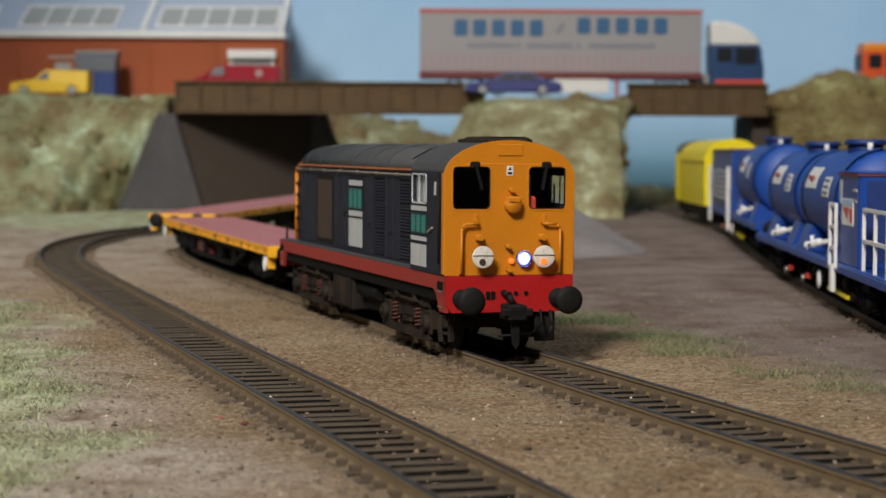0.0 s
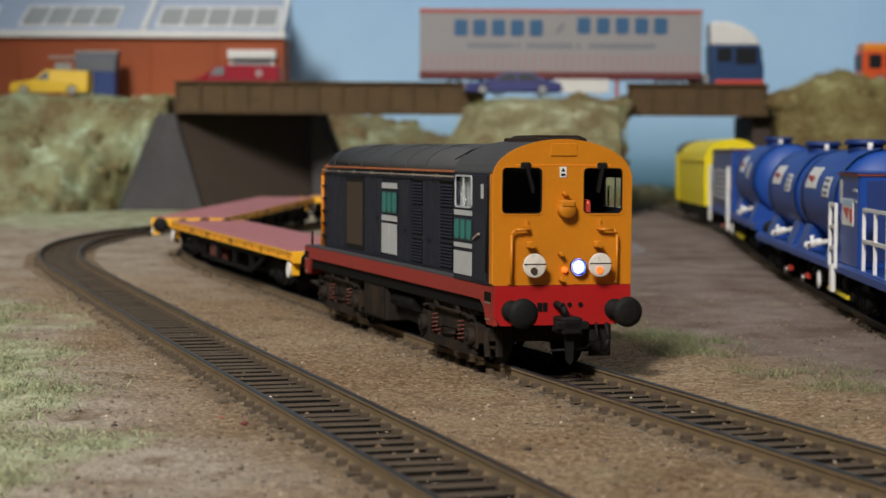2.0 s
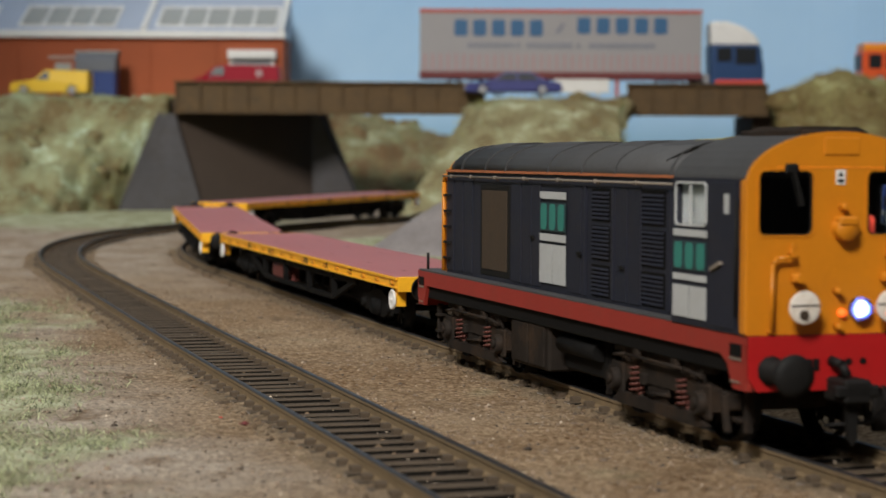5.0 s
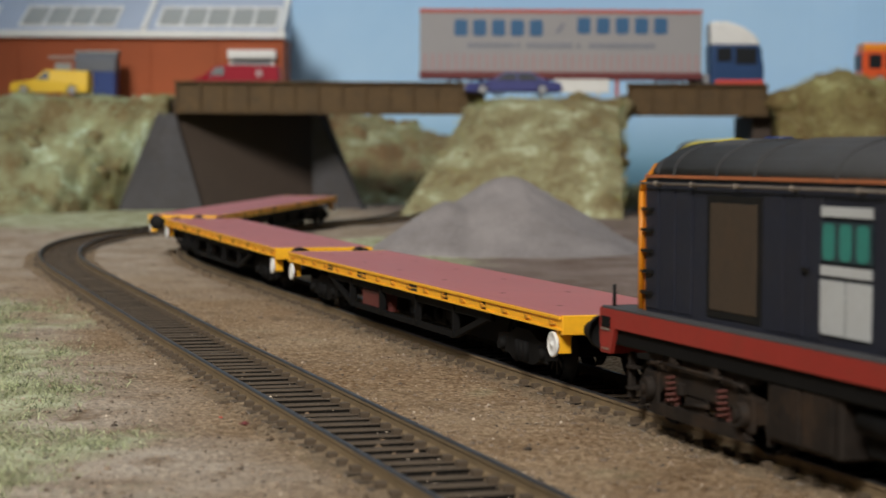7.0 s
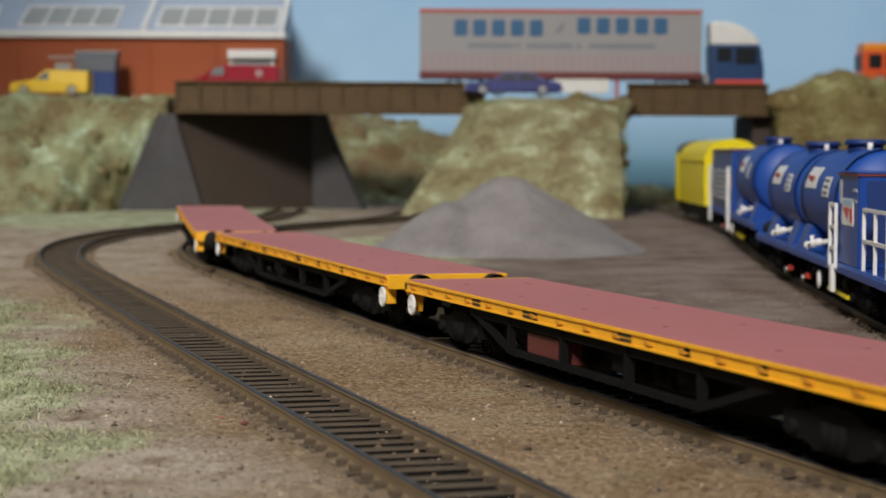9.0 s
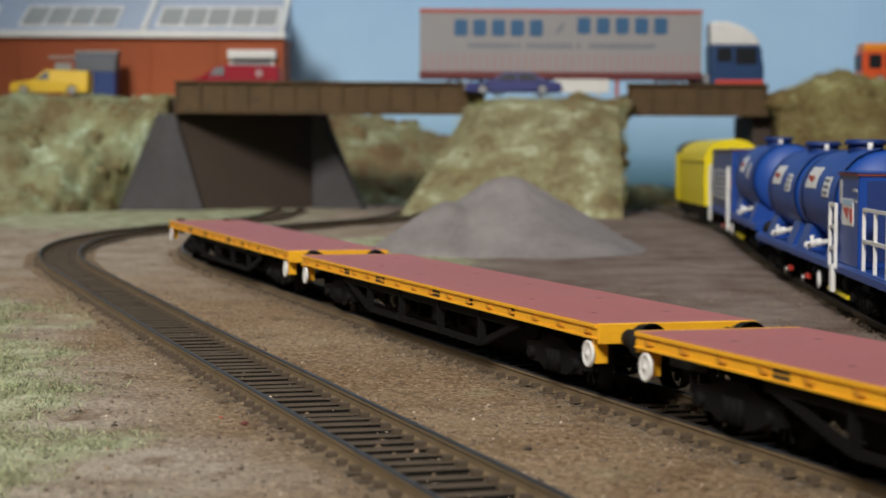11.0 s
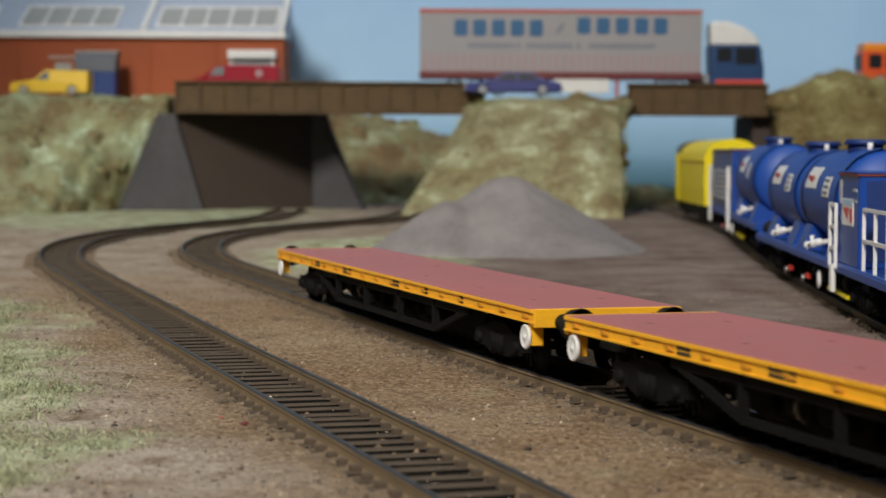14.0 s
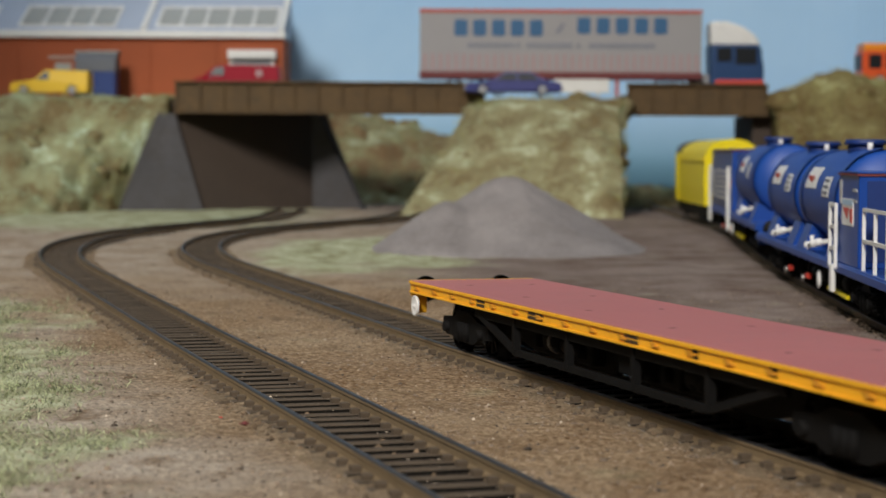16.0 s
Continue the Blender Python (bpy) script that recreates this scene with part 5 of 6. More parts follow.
def make_bridge():
    def girder(x0, x1, label):
        th = thing("bridge_span", Matrix(), label, "bridge", "bridge spans")
        bm = B()
        box(bm, x0, x1, 1400, 1405, 75.5, 96, 0.4)
        part("girder", bm, GRIDER, th, "rusty brown plate girder")
        bm = B()
        box(bm, x0 - 0.5, x1 + 0.5, 1397, 1408, 95.8, 97.4, 0.3)
        part("top_flange", bm, GRIDER, th)
        bm = B()
        box(bm, x0 - 0.5, x1 + 0.5, 1397, 1408, 73.8, 75.6, 0.3)
        part("bottom_flange", bm, GRIDER, th)
        n = max(2, round((x1 - x0) / 17))
        for i in range(n + 1):
            x = x0 + 1 + (x1 - x0 - 2) * i / n
            bm = B()
            box(bm, x - 0.8, x + 0.8, 1398, 1400.2, 75.4, 96, 0.2)
            part("stiffener", bm, GRIDER, th)
        bm = B()
        box(bm, x0, x1, 1405, 1512, 86, ROAD_Z, 0.3)
        part("deck_slab", bm, ROAD, th, "grey road deck")
        return th
    girder(-196, 30, "long rusty brown plate girder bridge over the tracks")
    girder(134, 236, "short rusty brown plate girder bridge span")
    bm = B()
    box(bm, 227, 241, 1412, 1500, -4, 75, 0.6)
    solid("bridge_pier", bm, CONCRETE, "dark stained concrete pier under the bridge end", "pier")
    th = thing("bridge_abutment", Matrix(), "brown grey concrete abutment with sloping wing walls", "abutment")
    # the side wall runs obliquely back under the span
    def slab(corners, thick, material, label=""):
        bm = B()
        vs = [bm.verts.new(p) for p in corners] + [bm.verts.new((p[0] + thick[0], p[1] + thick[1], p[2])) for p in corners]
        for q in ((0, 1, 2, 3), (7, 6, 5, 4), (0, 4, 5, 1), (1, 5, 6, 2), (2, 6, 7, 3), (3, 7, 4, 0)):
            bm.faces.new([vs[i] for i in q])
        part("wing_wall" if label else "side_wall", bm, material, th, label)
    slab([(-174, 1396, -4), (-60, 1512, -4), (-95, 1512, 83.5), (-198, 1408, 83.5)], (-10, 12), CONCRETE)
    slab([(-234, 1364, -4), (-172, 1389, -4), (-196, 1399, 73.5), (-208, 1393, 73.5)], (-3, 8), WING_GREY, "stained slate grey wing wall")
    slab([(-100, 1470, -4), (-58, 1440, -4), (-96, 1466, 75), (-101, 1470, 75)], (3, 8), WING_GREY, "slate grey wing wall")


make_bridge()


# ---- the town above ----
def make_warehouse():
    th = thing("warehouse", at(0, 0, 0), "orange-red brick warehouse with pale roof and skylights", "warehouse")
    x0, x1, yf, yb = -520, -131, 1560, 1640
    bm = B()
    box(bm, x0, x1, yf, yb, 86, 139)
    wall = part("brick_wall", bm, BRICK, th, "orange-red brick wall")
    bm = B()
    for i in range(8):
        xx = x0 + 10 + i * 54
        if xx < x1:
            box(bm, xx - 2, xx + 2, yf - 1.2, yf, 87, 138.5, 0.2)
    box(bm, x0, x1 + 1, yf - 1.6, yf, 86, 90, 0.2)
    part("brick_pier", bm, BRICK, wall)
    bm = B()
    prism(bm, [(yf - 3, 139), (yb, 139), (yb, 176), (yb - 4, 178), (yf - 3, 144)], x0, x1 + 1)
    roof = part("roof", bm, ROOF_PALE, th, "pale blue-grey sheet roof")
    bm = B()
    box(bm, x0, x1 + 2.5, yf - 5, yf - 2.5, 138, 143.5, 0.3)
    part("eaves_board", bm, WHITE, th, "white eaves board")
    bm = B()
    box(bm, x0, x1 - 13, yb, 1742, 86, 177.5)
    part("rear_block", bm, BRICK, th)
    slope = (178 - 144) / (yb - 4 - yf + 3)

    def on_roof(y, up=0.0):
        return 144 + (y - yf + 3) * slope + up
    for xx in (x1 - 3.5, -246):
        bm = a = B()
        vs = [a.verts.new(p) for p in ((xx, yf - 4, on_roof(yf - 4, 0.4)), (xx + 5, yf - 4, on_roof(yf - 4, 0.4)), (xx + 5, yb - 4, on_roof(yb - 4, 0.4)), (xx, yb - 4, on_roof(yb - 4, 0.4)))]
        ws = [a.verts.new(v.co + Vector((0, -0.6, 1.4))) for v in vs]
        a.faces.new(ws)
        for i in range(4):
            a.faces.new((vs[i], vs[(i + 1) % 4], ws[(i + 1) % 4], ws[i]))
        part("gable_trim", bm, WHITE, th, "white roof edge trim")
    y0, y1 = yf + 8, yf + 46
    for gx, n, w in ((-242 + 8, 5, 19.5), (-346, 4, 19.5), (-448, 4, 19.5)):
        bm = B()
        ta, tb = on_roof(y0 - 3, 0.4), on_roof(y1 + 3, 0.4)
        bar(bm, (gx, y0 - 3, ta), (gx + n * w, y0 - 3, ta), 2.4, 1.4)
        sky = part("skylight", bm, WHITE, th, "white framed roof skylight")
        part("top_rail", bar(B(), (gx, y1 + 3, tb), (gx + n * w, y1 + 3, tb), 2.4, 1.4), WHITE, sky)
        for i in range(n + 1):
            xx = gx + i * w
            part("glazing_bar", bar(B(), (xx, y0 - 3, ta), (xx, y1 + 3, tb), 2.2, 1.4), WHITE, sky)
        for i in range(n):
            bm = B()
            xa, xb = gx + i * w + 1.1, gx + (i + 1) * w - 1.1
            vs = [bm.verts.new(p) for p in ((xa, y0, on_roof(y0, 0.3)), (xb, y0, on_roof(y0, 0.3)), (xb, y1, on_roof(y1, 0.3)), (xa, y1, on_roof(y1, 0.3)))]
            ws = [bm.verts.new(v.co - Vector((0, 0, 0.25))) for v in vs]
            bm.faces.new(vs)
            bm.faces.new(ws[::-1])
            for k in range(4):
                bm.faces.new((vs[k], ws[k], ws[(k + 1) % 4], vs[(k + 1) % 4]))
            part("pane", bm, SKYLIGHT, sky)
    bm = B()
    box(bm, -172, -139, yf - 1.4, yf, 98, 122, 0.2)
    door = part("loading_door", bm, GREY_TRIM, th, "grey roller shutter with white canopy")
    bm = B()
    box(bm, -175, -136, yf - 7, yf, 121.5, 128.5, 0.4)
    part("canopy", bm, WHITE, door)
    bm = B()
    box(bm, -140, -137.6, yf - 2.4, yf, 90, 121.5, 0.2)
    box(bm, -174, -171.6, yf - 2.4, yf, 90, 121.5, 0.2)
    part("door_jamb", bm, WHITE, door)
    return th


make_warehouse()


def make_yard():
    th = thing("waste_container", at(-276, 1530, 88), "blue steel container with grey lid beside the warehouse", "container")
    bm = B()
    box(bm, -15.5, 15.5, -10, 10, 1, 21, 0.5)
    bin_body = part("body", bm, BIN_BLUE, th)
    for i in range(6):
        part("rib", box(B(), -14.5 + i * 5, -13 + i * 5, -10.8, -9.8, 2, 20, 0.2), BIN_BLUE, bin_body)
    bm = B()
    prism(bm, [(-10.5, 21), (10.5, 21), (10.5, 36), (-3, 36), (-10.5, 30)], -16, 16)
    part("lid", bm, BIN_GREY, th, "dull grey lid")
    bm = B()
    box(bm, -17, 17, -4, 10, 36, 37.6, 0.3)
    part("lid_rim", bm, SKYLIGHT, th)
    th = thing("yard_cabin", at(-301, 1536, 88), "small beige yard cabin behind the yellow van", "cabin")
    bm = B()
    box(bm, -12, 9, -9, 9, 0, 31, 0.5)
    part("wall", bm, BRICK, th)
    bm = B()
    box(bm, -13, 10, -10.5, 10, 31, 33.5, 0.3)
    part("roof", bm, PINKISH, th)
    bm = B()
    box(bm, -8, 5, -9.6, -8.8, 16, 28, 0.2)
    part("window", bm, SKYLIGHT, th)


PINKISH = mat("weathered_pinkish_roof", (0.42, 0.30, 0.25), 0.7, vary=0.1, bump=0.05)
make_yard()


def car_wheels(th, xs, hw, r, trim):
    for x in xs:
        for side in (-1, 1):
            bm = B()
            lathe(bm, (x, side * (hw - 3), r), (0, side, 0), [(0, 0), (0, r - 0.4), (0.4, r), (2.9, r), (3.3, r - 0.6), (3.3, 0)], 18)
            tyre = part("wheel", bm, TYRE, th)
            bm = B()
            lathe(bm, (x, side * (hw + 0.25), r), (0, side, 0), [(0, r * 0.68), (0.25, r * 0.6), (0.1, 0.6), (0.4, 0)], 14)
            part("wheel_trim", bm, trim, tyre)


def loft_body(bm, prof, hw, tuck=0.82, n=1):
    """A car body: a side outline pushed across, its upper part drawn in."""
    zmax = max(q for _, q in prof)
    belt = zmax * 0.58
    def y_at(z):
        return hw if z <= belt else hw * (1 - (1 - tuck) * (z - belt) / (zmax - belt))
    lo = [bm.verts.new((p, -y_at(q), q)) for p, q in prof]
    hi = [bm.verts.new((p, y_at(q), q)) for p, q in prof]
    k = len(prof)
    bm.faces.new(lo[::-1])
    bm.faces.new(hi)
    for i in range(k):
        bm.faces.new((lo[i], lo[(i + 1) % k], hi[(i + 1) % k], hi[i]))
    es = [e for e in bm.edges]
    bmesh.ops.bevel(bm, geom=es, offset=0.55, segments=2, profile=0.5, affect="EDGES")
    return y_at


def make_car(m, label, paint, prof, hw, wheels, r, glass_prof, trim, category="car", ends=()):
    th = thing("van" if category == "van" else "car", m, label, category)
    bm = B()
    y_at = loft_body(bm, prof, hw)
    part("body", bm, paint, th)
    for g in glass_prof:
        for side in (-1, 1):
            bm = B()
            vs = [bm.verts.new((p, side * (y_at(q) + 0.15), q)) for p, q in g]
            ws = [bm.verts.new((p, side * (y_at(q) - 0.4), q)) for p, q in g]
            bm.faces.new(vs)
            bm.faces.new(ws[::-1])
            for i in range(len(g)):
                bm.faces.new((vs[i], ws[i], ws[(i + 1) % len(g)], vs[(i + 1) % len(g)]))
            part("side_window", bm, WINDOW, th)
    for x0, x1, z0, z1, material in ends:
        bm = B()
        box(bm, x0, x1, -hw * 0.72, hw * 0.72, z0, z1, 0.15)
        part("bumper" if material is CHROME else "windscreen", bm, material, th)
    car_wheels(th, wheels, hw, r, trim)
    for side in (-1, 1):
        bm = B()
        x = min(p for p, _ in prof)
        lathe(bm, (x + 0.8, side * hw * 0.68, 7.2), (-1, 0, 0), [(0, 1.7), (0.8, 1.5), (1.1, 0)], 12)
        part("headlight", bm, CHROME, th)
    return th


saloon = [(-34, 3.2), (34, 3.2), (35, 6), (34, 10), (24, 11), (13, 17.2), (-6, 17.4), (-15, 11.2), (-32, 9.4), (-35, 7)]
make_car(at(50, 1394, 87), "dark blue saloon car on top of the mound", CAR_BLUE, saloon, 13, (-22, 21), 4.6,
         [[(-13, 11.4), (2, 11.4), (2, 16.2), (-5.5, 16.2)], [(3.5, 11.4), (20, 11.4), (12.4, 16), (3.5, 16.2)]], GREY_TRIM, ends=((-36, -34, 4.5, 6, CHROME), (34, 36, 4.5, 6, CHROME)))
pickup = [(-29, 3), (29, 3), (30, 9), (29.5, 19.5), (2, 20.5), (-4, 20), (-11, 12.5), (-27, 11), (-30, 8)]
make_car(at(-302, 1480, 87.5), "bright yellow van parked by the embankment edge", CAR_YELLOW, pickup, 13, (-19, 18), 4.6,
         [[(-9, 12.8), (0, 12.8), (0, 18.6), (-3.6, 18.6)]], GREY_TRIM, "van")
vanprof = [(-32, 3), (32, 3), (33, 8), (32.5, 23), (-10, 23.4), (-17, 22), (-25, 14.5), (-32, 12.5), (-34, 8)]
make_car(at(-160, 1490, 89.5), "dark red delivery van behind the bridge girder", CAR_RED, vanprof, 13, (-21, 20), 4.6,
         [[(-21, 15.2), (-9, 15.2), (-9, 21.6), (-15.5, 21.6)]], GREY_TRIM, "van", ends=())
bm = B()
cyl(bm, (18, -14.0, 17), (18, -13.2, 17), 3.0, seg=16)
part("round_sign", bm, PINK, bpy.data.objects["van.001"], "pale pink round sign")


def make_lorry():
    th = thing("lorry", at(0, 1480, ROAD_Z + 0.5, 0), "articulated lorry with pale grey curtain-sided trailer and blue cab", "lorry")
    x0, x1 = -18.5, 196
    bm = B()
    box(bm, x0, x1, -17, 17, 17, 64.5, 0.6)
    body = part("trailer_body", bm, TRAILER, th, "pale grey curtain-sided trailer")
    bm = B()
    box(bm, x0 - 0.4, x1 + 0.4, -17.6, 17.6, 62.2, 65.0, 0.3)
    part("roof_rail", bm, TRAILER_RED, th, "faded red roof rail")
    bm = B()
    box(bm, x0 - 0.4, x1 + 0.4, -17.6, 17.6, 12.6, 17.4, 0.3)
    part("chassis_rail", bm, DARK_RED, th)
    for i in range(36):
        xx = x0 + 4 + i * 5.9
        bm = B()
        box(bm, xx - 0.9, xx + 0.9, -17.5, -16.9, 18, 31, 0.1)
        part("curtain_strap", bm, PINK, body)
    # plain bars where the trailer carries its large lettering
    def sign_bars(x, w, z0, z1, i):
        bm = B()
        prism(bm, rounded(x + 0.6, x + w - 0.6, z0, z1, 2.2), -17.35, -16.95, "xz")
        part("sign_bar", bm, SIGN_BLUE, body)
    for i in range(5):
        sign_bars(7.0 + i * 14.3, 11.4, 44.5, 57, i)
    bm = B()
    prism(bm, [(84, 47), (88, 47), (92.5, 55), (89, 54)], -17.35, -16.95, "xz")
    part("sign_block", bm, SIGN_GREY, body)
    for i in range(5):
        sign_bars(100.5 + i * 14.6, 11.4, 46.5, 59, i + 2)
    for a, b in ((18, 50), (55, 58), (63, 95), (101, 104), (110, 160)):
        n = int((b - a) / 3.2) + 1
        for i in range(n):
            part("small_sign_bar", box(B(), a + i * 3.2, a + i * 3.2 + 2.4, -17.35, -16.95, 35.6, 39.4), SIGN_GREY, body)
    # running gear
    for x in (8, 25, 42):
        for side in (-1, 1):
            bm = B()
            lathe(bm, (x, side * 9, 6.5), (0, side, 0), [(0, 0), (0, 6), (0.5, 6.5), (6.5, 6.5), (7, 5.8), (7, 0)], 18)
            part("wheel", bm, TYRE, th)
    for x in (118, 132):
        bm = B()
        box(bm, x - 1.2, x + 1.2, -15, -12, 0, 13, 0.2)
        box(bm, x - 2, x + 2, -16, -11, 0, 1, 0.2)
        part("landing_leg", bm, TRAILER_RED if x > 125 else WHITE, th)
    bm = B()
    box(bm, 84, 126, -16.6, -15.4, 2.0, 12.5, 0.3)
    part("side_guard", bm, WHITE, th, "white side guard")
    # tractor
    bm = B()
    box(bm, 160, 240, -9, 9, 5.5, 9.5, 0.3)
    part("tractor_chassis", bm, BLACK, th)
    for x in (168, 182, 226):
        for side in (-1, 1):
            bm = B()
            lathe(bm, (x, side * 9, 6.5), (0, side, 0), [(0, 0), (0, 6), (0.5, 6.5), (6.5, 6.5), (7, 5.8), (7, 0)], 18)
            part("wheel", bm, TYRE, th)
    bm = B()
    prism(bm, [(203, 7), (240, 7), (244, 12), (244, 22), (240.5, 40), (203, 40)], -16.5, 16.5, "xz")
    bmesh.ops.bevel(bm, geom=list(bm.edges), offset=2.6, segments=3, profile=0.5, affect="EDGES")
    cabp = part("cab", bm, CAB_BLUE, th, "blue lorry cab")
    bm = B()
    prism(bm, [(203, 38), (241.5, 38), (238, 46), (228, 53), (216, 57), (203, 57)], -15.8, 15.8, "xz")
    bmesh.ops.bevel(bm, geom=list(bm.edges), offset=2.8, segments=3, profile=0.5, affect="EDGES")
    part("air_deflector", bm, WHITE, th, "white roof air deflector")
    bm = B()
    box(bm, 222, 238, -16.8, -16.2, 24, 37, 0.3)
    box(bm, 208, 219, -16.8, -16.2, 26, 37, 0.3)
    part("side_window", bm, WINDOW, cabp)
    bm = B()
    box(bm, 240.0, 242.6, -13, 13, 24, 36.5, 0.6)
    part("windscreen", bm, WINDOW, cabp)
    bm = B()
    box(bm, 206, 244, -16.9, 16.9, 6, 13, 1.6, 2)
    part("bumper", bm, LOGO_RED, cabp, "red lower panel")
    bm = B()
    box(bm, 190, 203, -8, 8, 9.4, 17, 0.4)
    part("tractor_rear", bm, GREY_TRIM, th)
    return th


DARK_RED = mat("dark_red_chassis", (0.16, 0.03, 0.03), 0.6, vary=0.15, bump=0.05)
make_lorry()


def make_bus():
    th = thing("bus", at(345, 1452, 97, 0), "orange-red bus with orange roof on the embankment road", "bus")
    bm = B()
    box(bm, -32, 80, -13.5, 13.5, 3, 27, 1.2, 2)
    body = part("body", bm, BUS_RED, th)
    bm = B()
    box(bm, -31, 79, -13, 13, 26.6, 33, 1.6, 2)
    part("roof", bm, BUS_ORANGE, th, "orange roof")
    for i in range(8):
        bm = B()
        box(bm, -27 + i * 13, -17.5 + i * 13, -13.9, -13.2, 14, 24.5, 0.3)
        part("side_window", bm, WINDOW, body)
    bm = B()
    box(bm, -32.6, -31.6, -11, 11, 13, 24.5, 0.3)
    part("windscreen", bm, WINDOW, body)
    car_wheels(th, (-18, 55), 13.5, 5.0, GREY_TRIM)


make_bus()


# ---- the blue vehicles on the siding ----
def tank_shell(th, x0, x1, r, zc, material, ring=True):
    """A tank along x with dished ends and broad straps."""
    bm = B()
    lathe(bm, (x0, 0, zc), (1, 0, 0), [(0, 0), (0.6, r * 0.5), (2.4, r * 0.86), (5, r * 0.985), (7, r), (x1 - x0 - 7, r), (x1 - x0 - 5, r * 0.985), (x1 - x0 - 2.4, r * 0.86), (x1 - x0 - 0.6, r * 0.5), (x1 - x0, 0)], 36)
    t = part("tank", bm, material, th, "satin blue cylindrical tank")
    for xx in (x0 + 7.5, x1 - 7.5):
        bm = B()
        lathe(bm, (xx - 3.4, 0, zc), (1, 0, 0), [(0, r - 0.1), (0, r + 0.45), (6.8, r + 0.45), (6.8, r - 0.1)], 36)
        part("tank_strap", bm, BLUE_DULL, t)
    bm = B()
    xm = (x0 + x1) / 2
    cyl(bm, (xm, 0, zc + r - 1), (xm, 0, zc + r + 1.6), 5.4, seg=20)
    cyl(bm, (xm, 0, zc + r + 1.6), (xm, 0, zc + r + 3.2), 6.6, 6.0, seg=20)
    part("filler_hatch", bm, BLUE_DARK, t, "dark blue filler hatch")
    bm = B()
    cyl(bm, (xm + 9, 0, zc + r - 0.6), (xm + 9, 0, zc + r + 2.2), 1.0, 0.8, 10)
    part("vent", bm, WHITE, t)
    for side in (-1, 1):
        for dx, z, w, h, logo in ((-16, 6.0, 24, 6.5, True), (19, 3.6, 14, 6.0, False)):
            bm = B()
            for i in range(4):
                za, zb = z - h / 2 + h * i / 4, z - h / 2 + h * (i + 1) / 4
                ya, yb = math.sqrt((r + 0.12) ** 2 - za * za), math.sqrt((r + 0.12) ** 2 - zb * zb)
                vs = [bm.verts.new(p) for p in ((xm + dx - w / 2, side * ya, zc + za), (xm + dx + w / 2, side * ya, zc + za), (xm + dx + w / 2, side * yb, zc + zb), (xm + dx - w / 2, side * yb, zc + zb))]
                bm.faces.new(vs)
            ext = bmesh.ops.extrude_face_region(bm, geom=list(bm.faces))
            bmesh.ops.translate(bm, vec=(0, side * 0.15, 0), verts=[g for g in ext["geom"] if isinstance(g, bmesh.types.BMVert)])
            panel = part("tank_notice", bm, WHITE, t, "white notice panel")
            if logo:
                bm = B()
                yy = math.sqrt((r + 0.3) ** 2 - (z - 0.5) ** 2)
                prism(bm, [(xm + dx + 7, zc + z + 0.6), (xm + dx - 8, zc + z + 0.6), (xm + dx, zc + z - 2.2)], side * yy, side * (yy + 0.25), "xz")
                part("red_triangle", bm, LOGO_RED, panel)
            else:
                bm = B()
                for k in (-1.8, 0, 1.8):
                    yy = math.sqrt((r + 0.3) ** 2 - (z + k) ** 2)
                    box(bm, xm + dx - 4.5, xm + dx + 4.5, min(side * yy, side * (yy + 0.15)), max(side * yy, side * (yy + 0.15)), zc + z + k - 0.5, zc + z + k + 0.5)
                part("notice_bar", bm, SIGN_GREY, panel)
    return t


def ladder(th, x, y, z0, z1, w=5.0, rungs=3):
    bm = B()
    for d in (0, w):
        box(bm, x + d - 0.65, x + d + 0.65, y - 0.5, y + 0.5, z0, z1, 0.15)
    for i in range(rungs):
        z = z0 + (z1 - z0) * (i + 0.9) / rungs
        if z < z1 + 0.1:
            box(bm, x, x + w, y - 0.4, y + 0.4, z - 0.55, z + 0.55)
    return part("ladder", bm, WHITE, th, "white steel ladder")


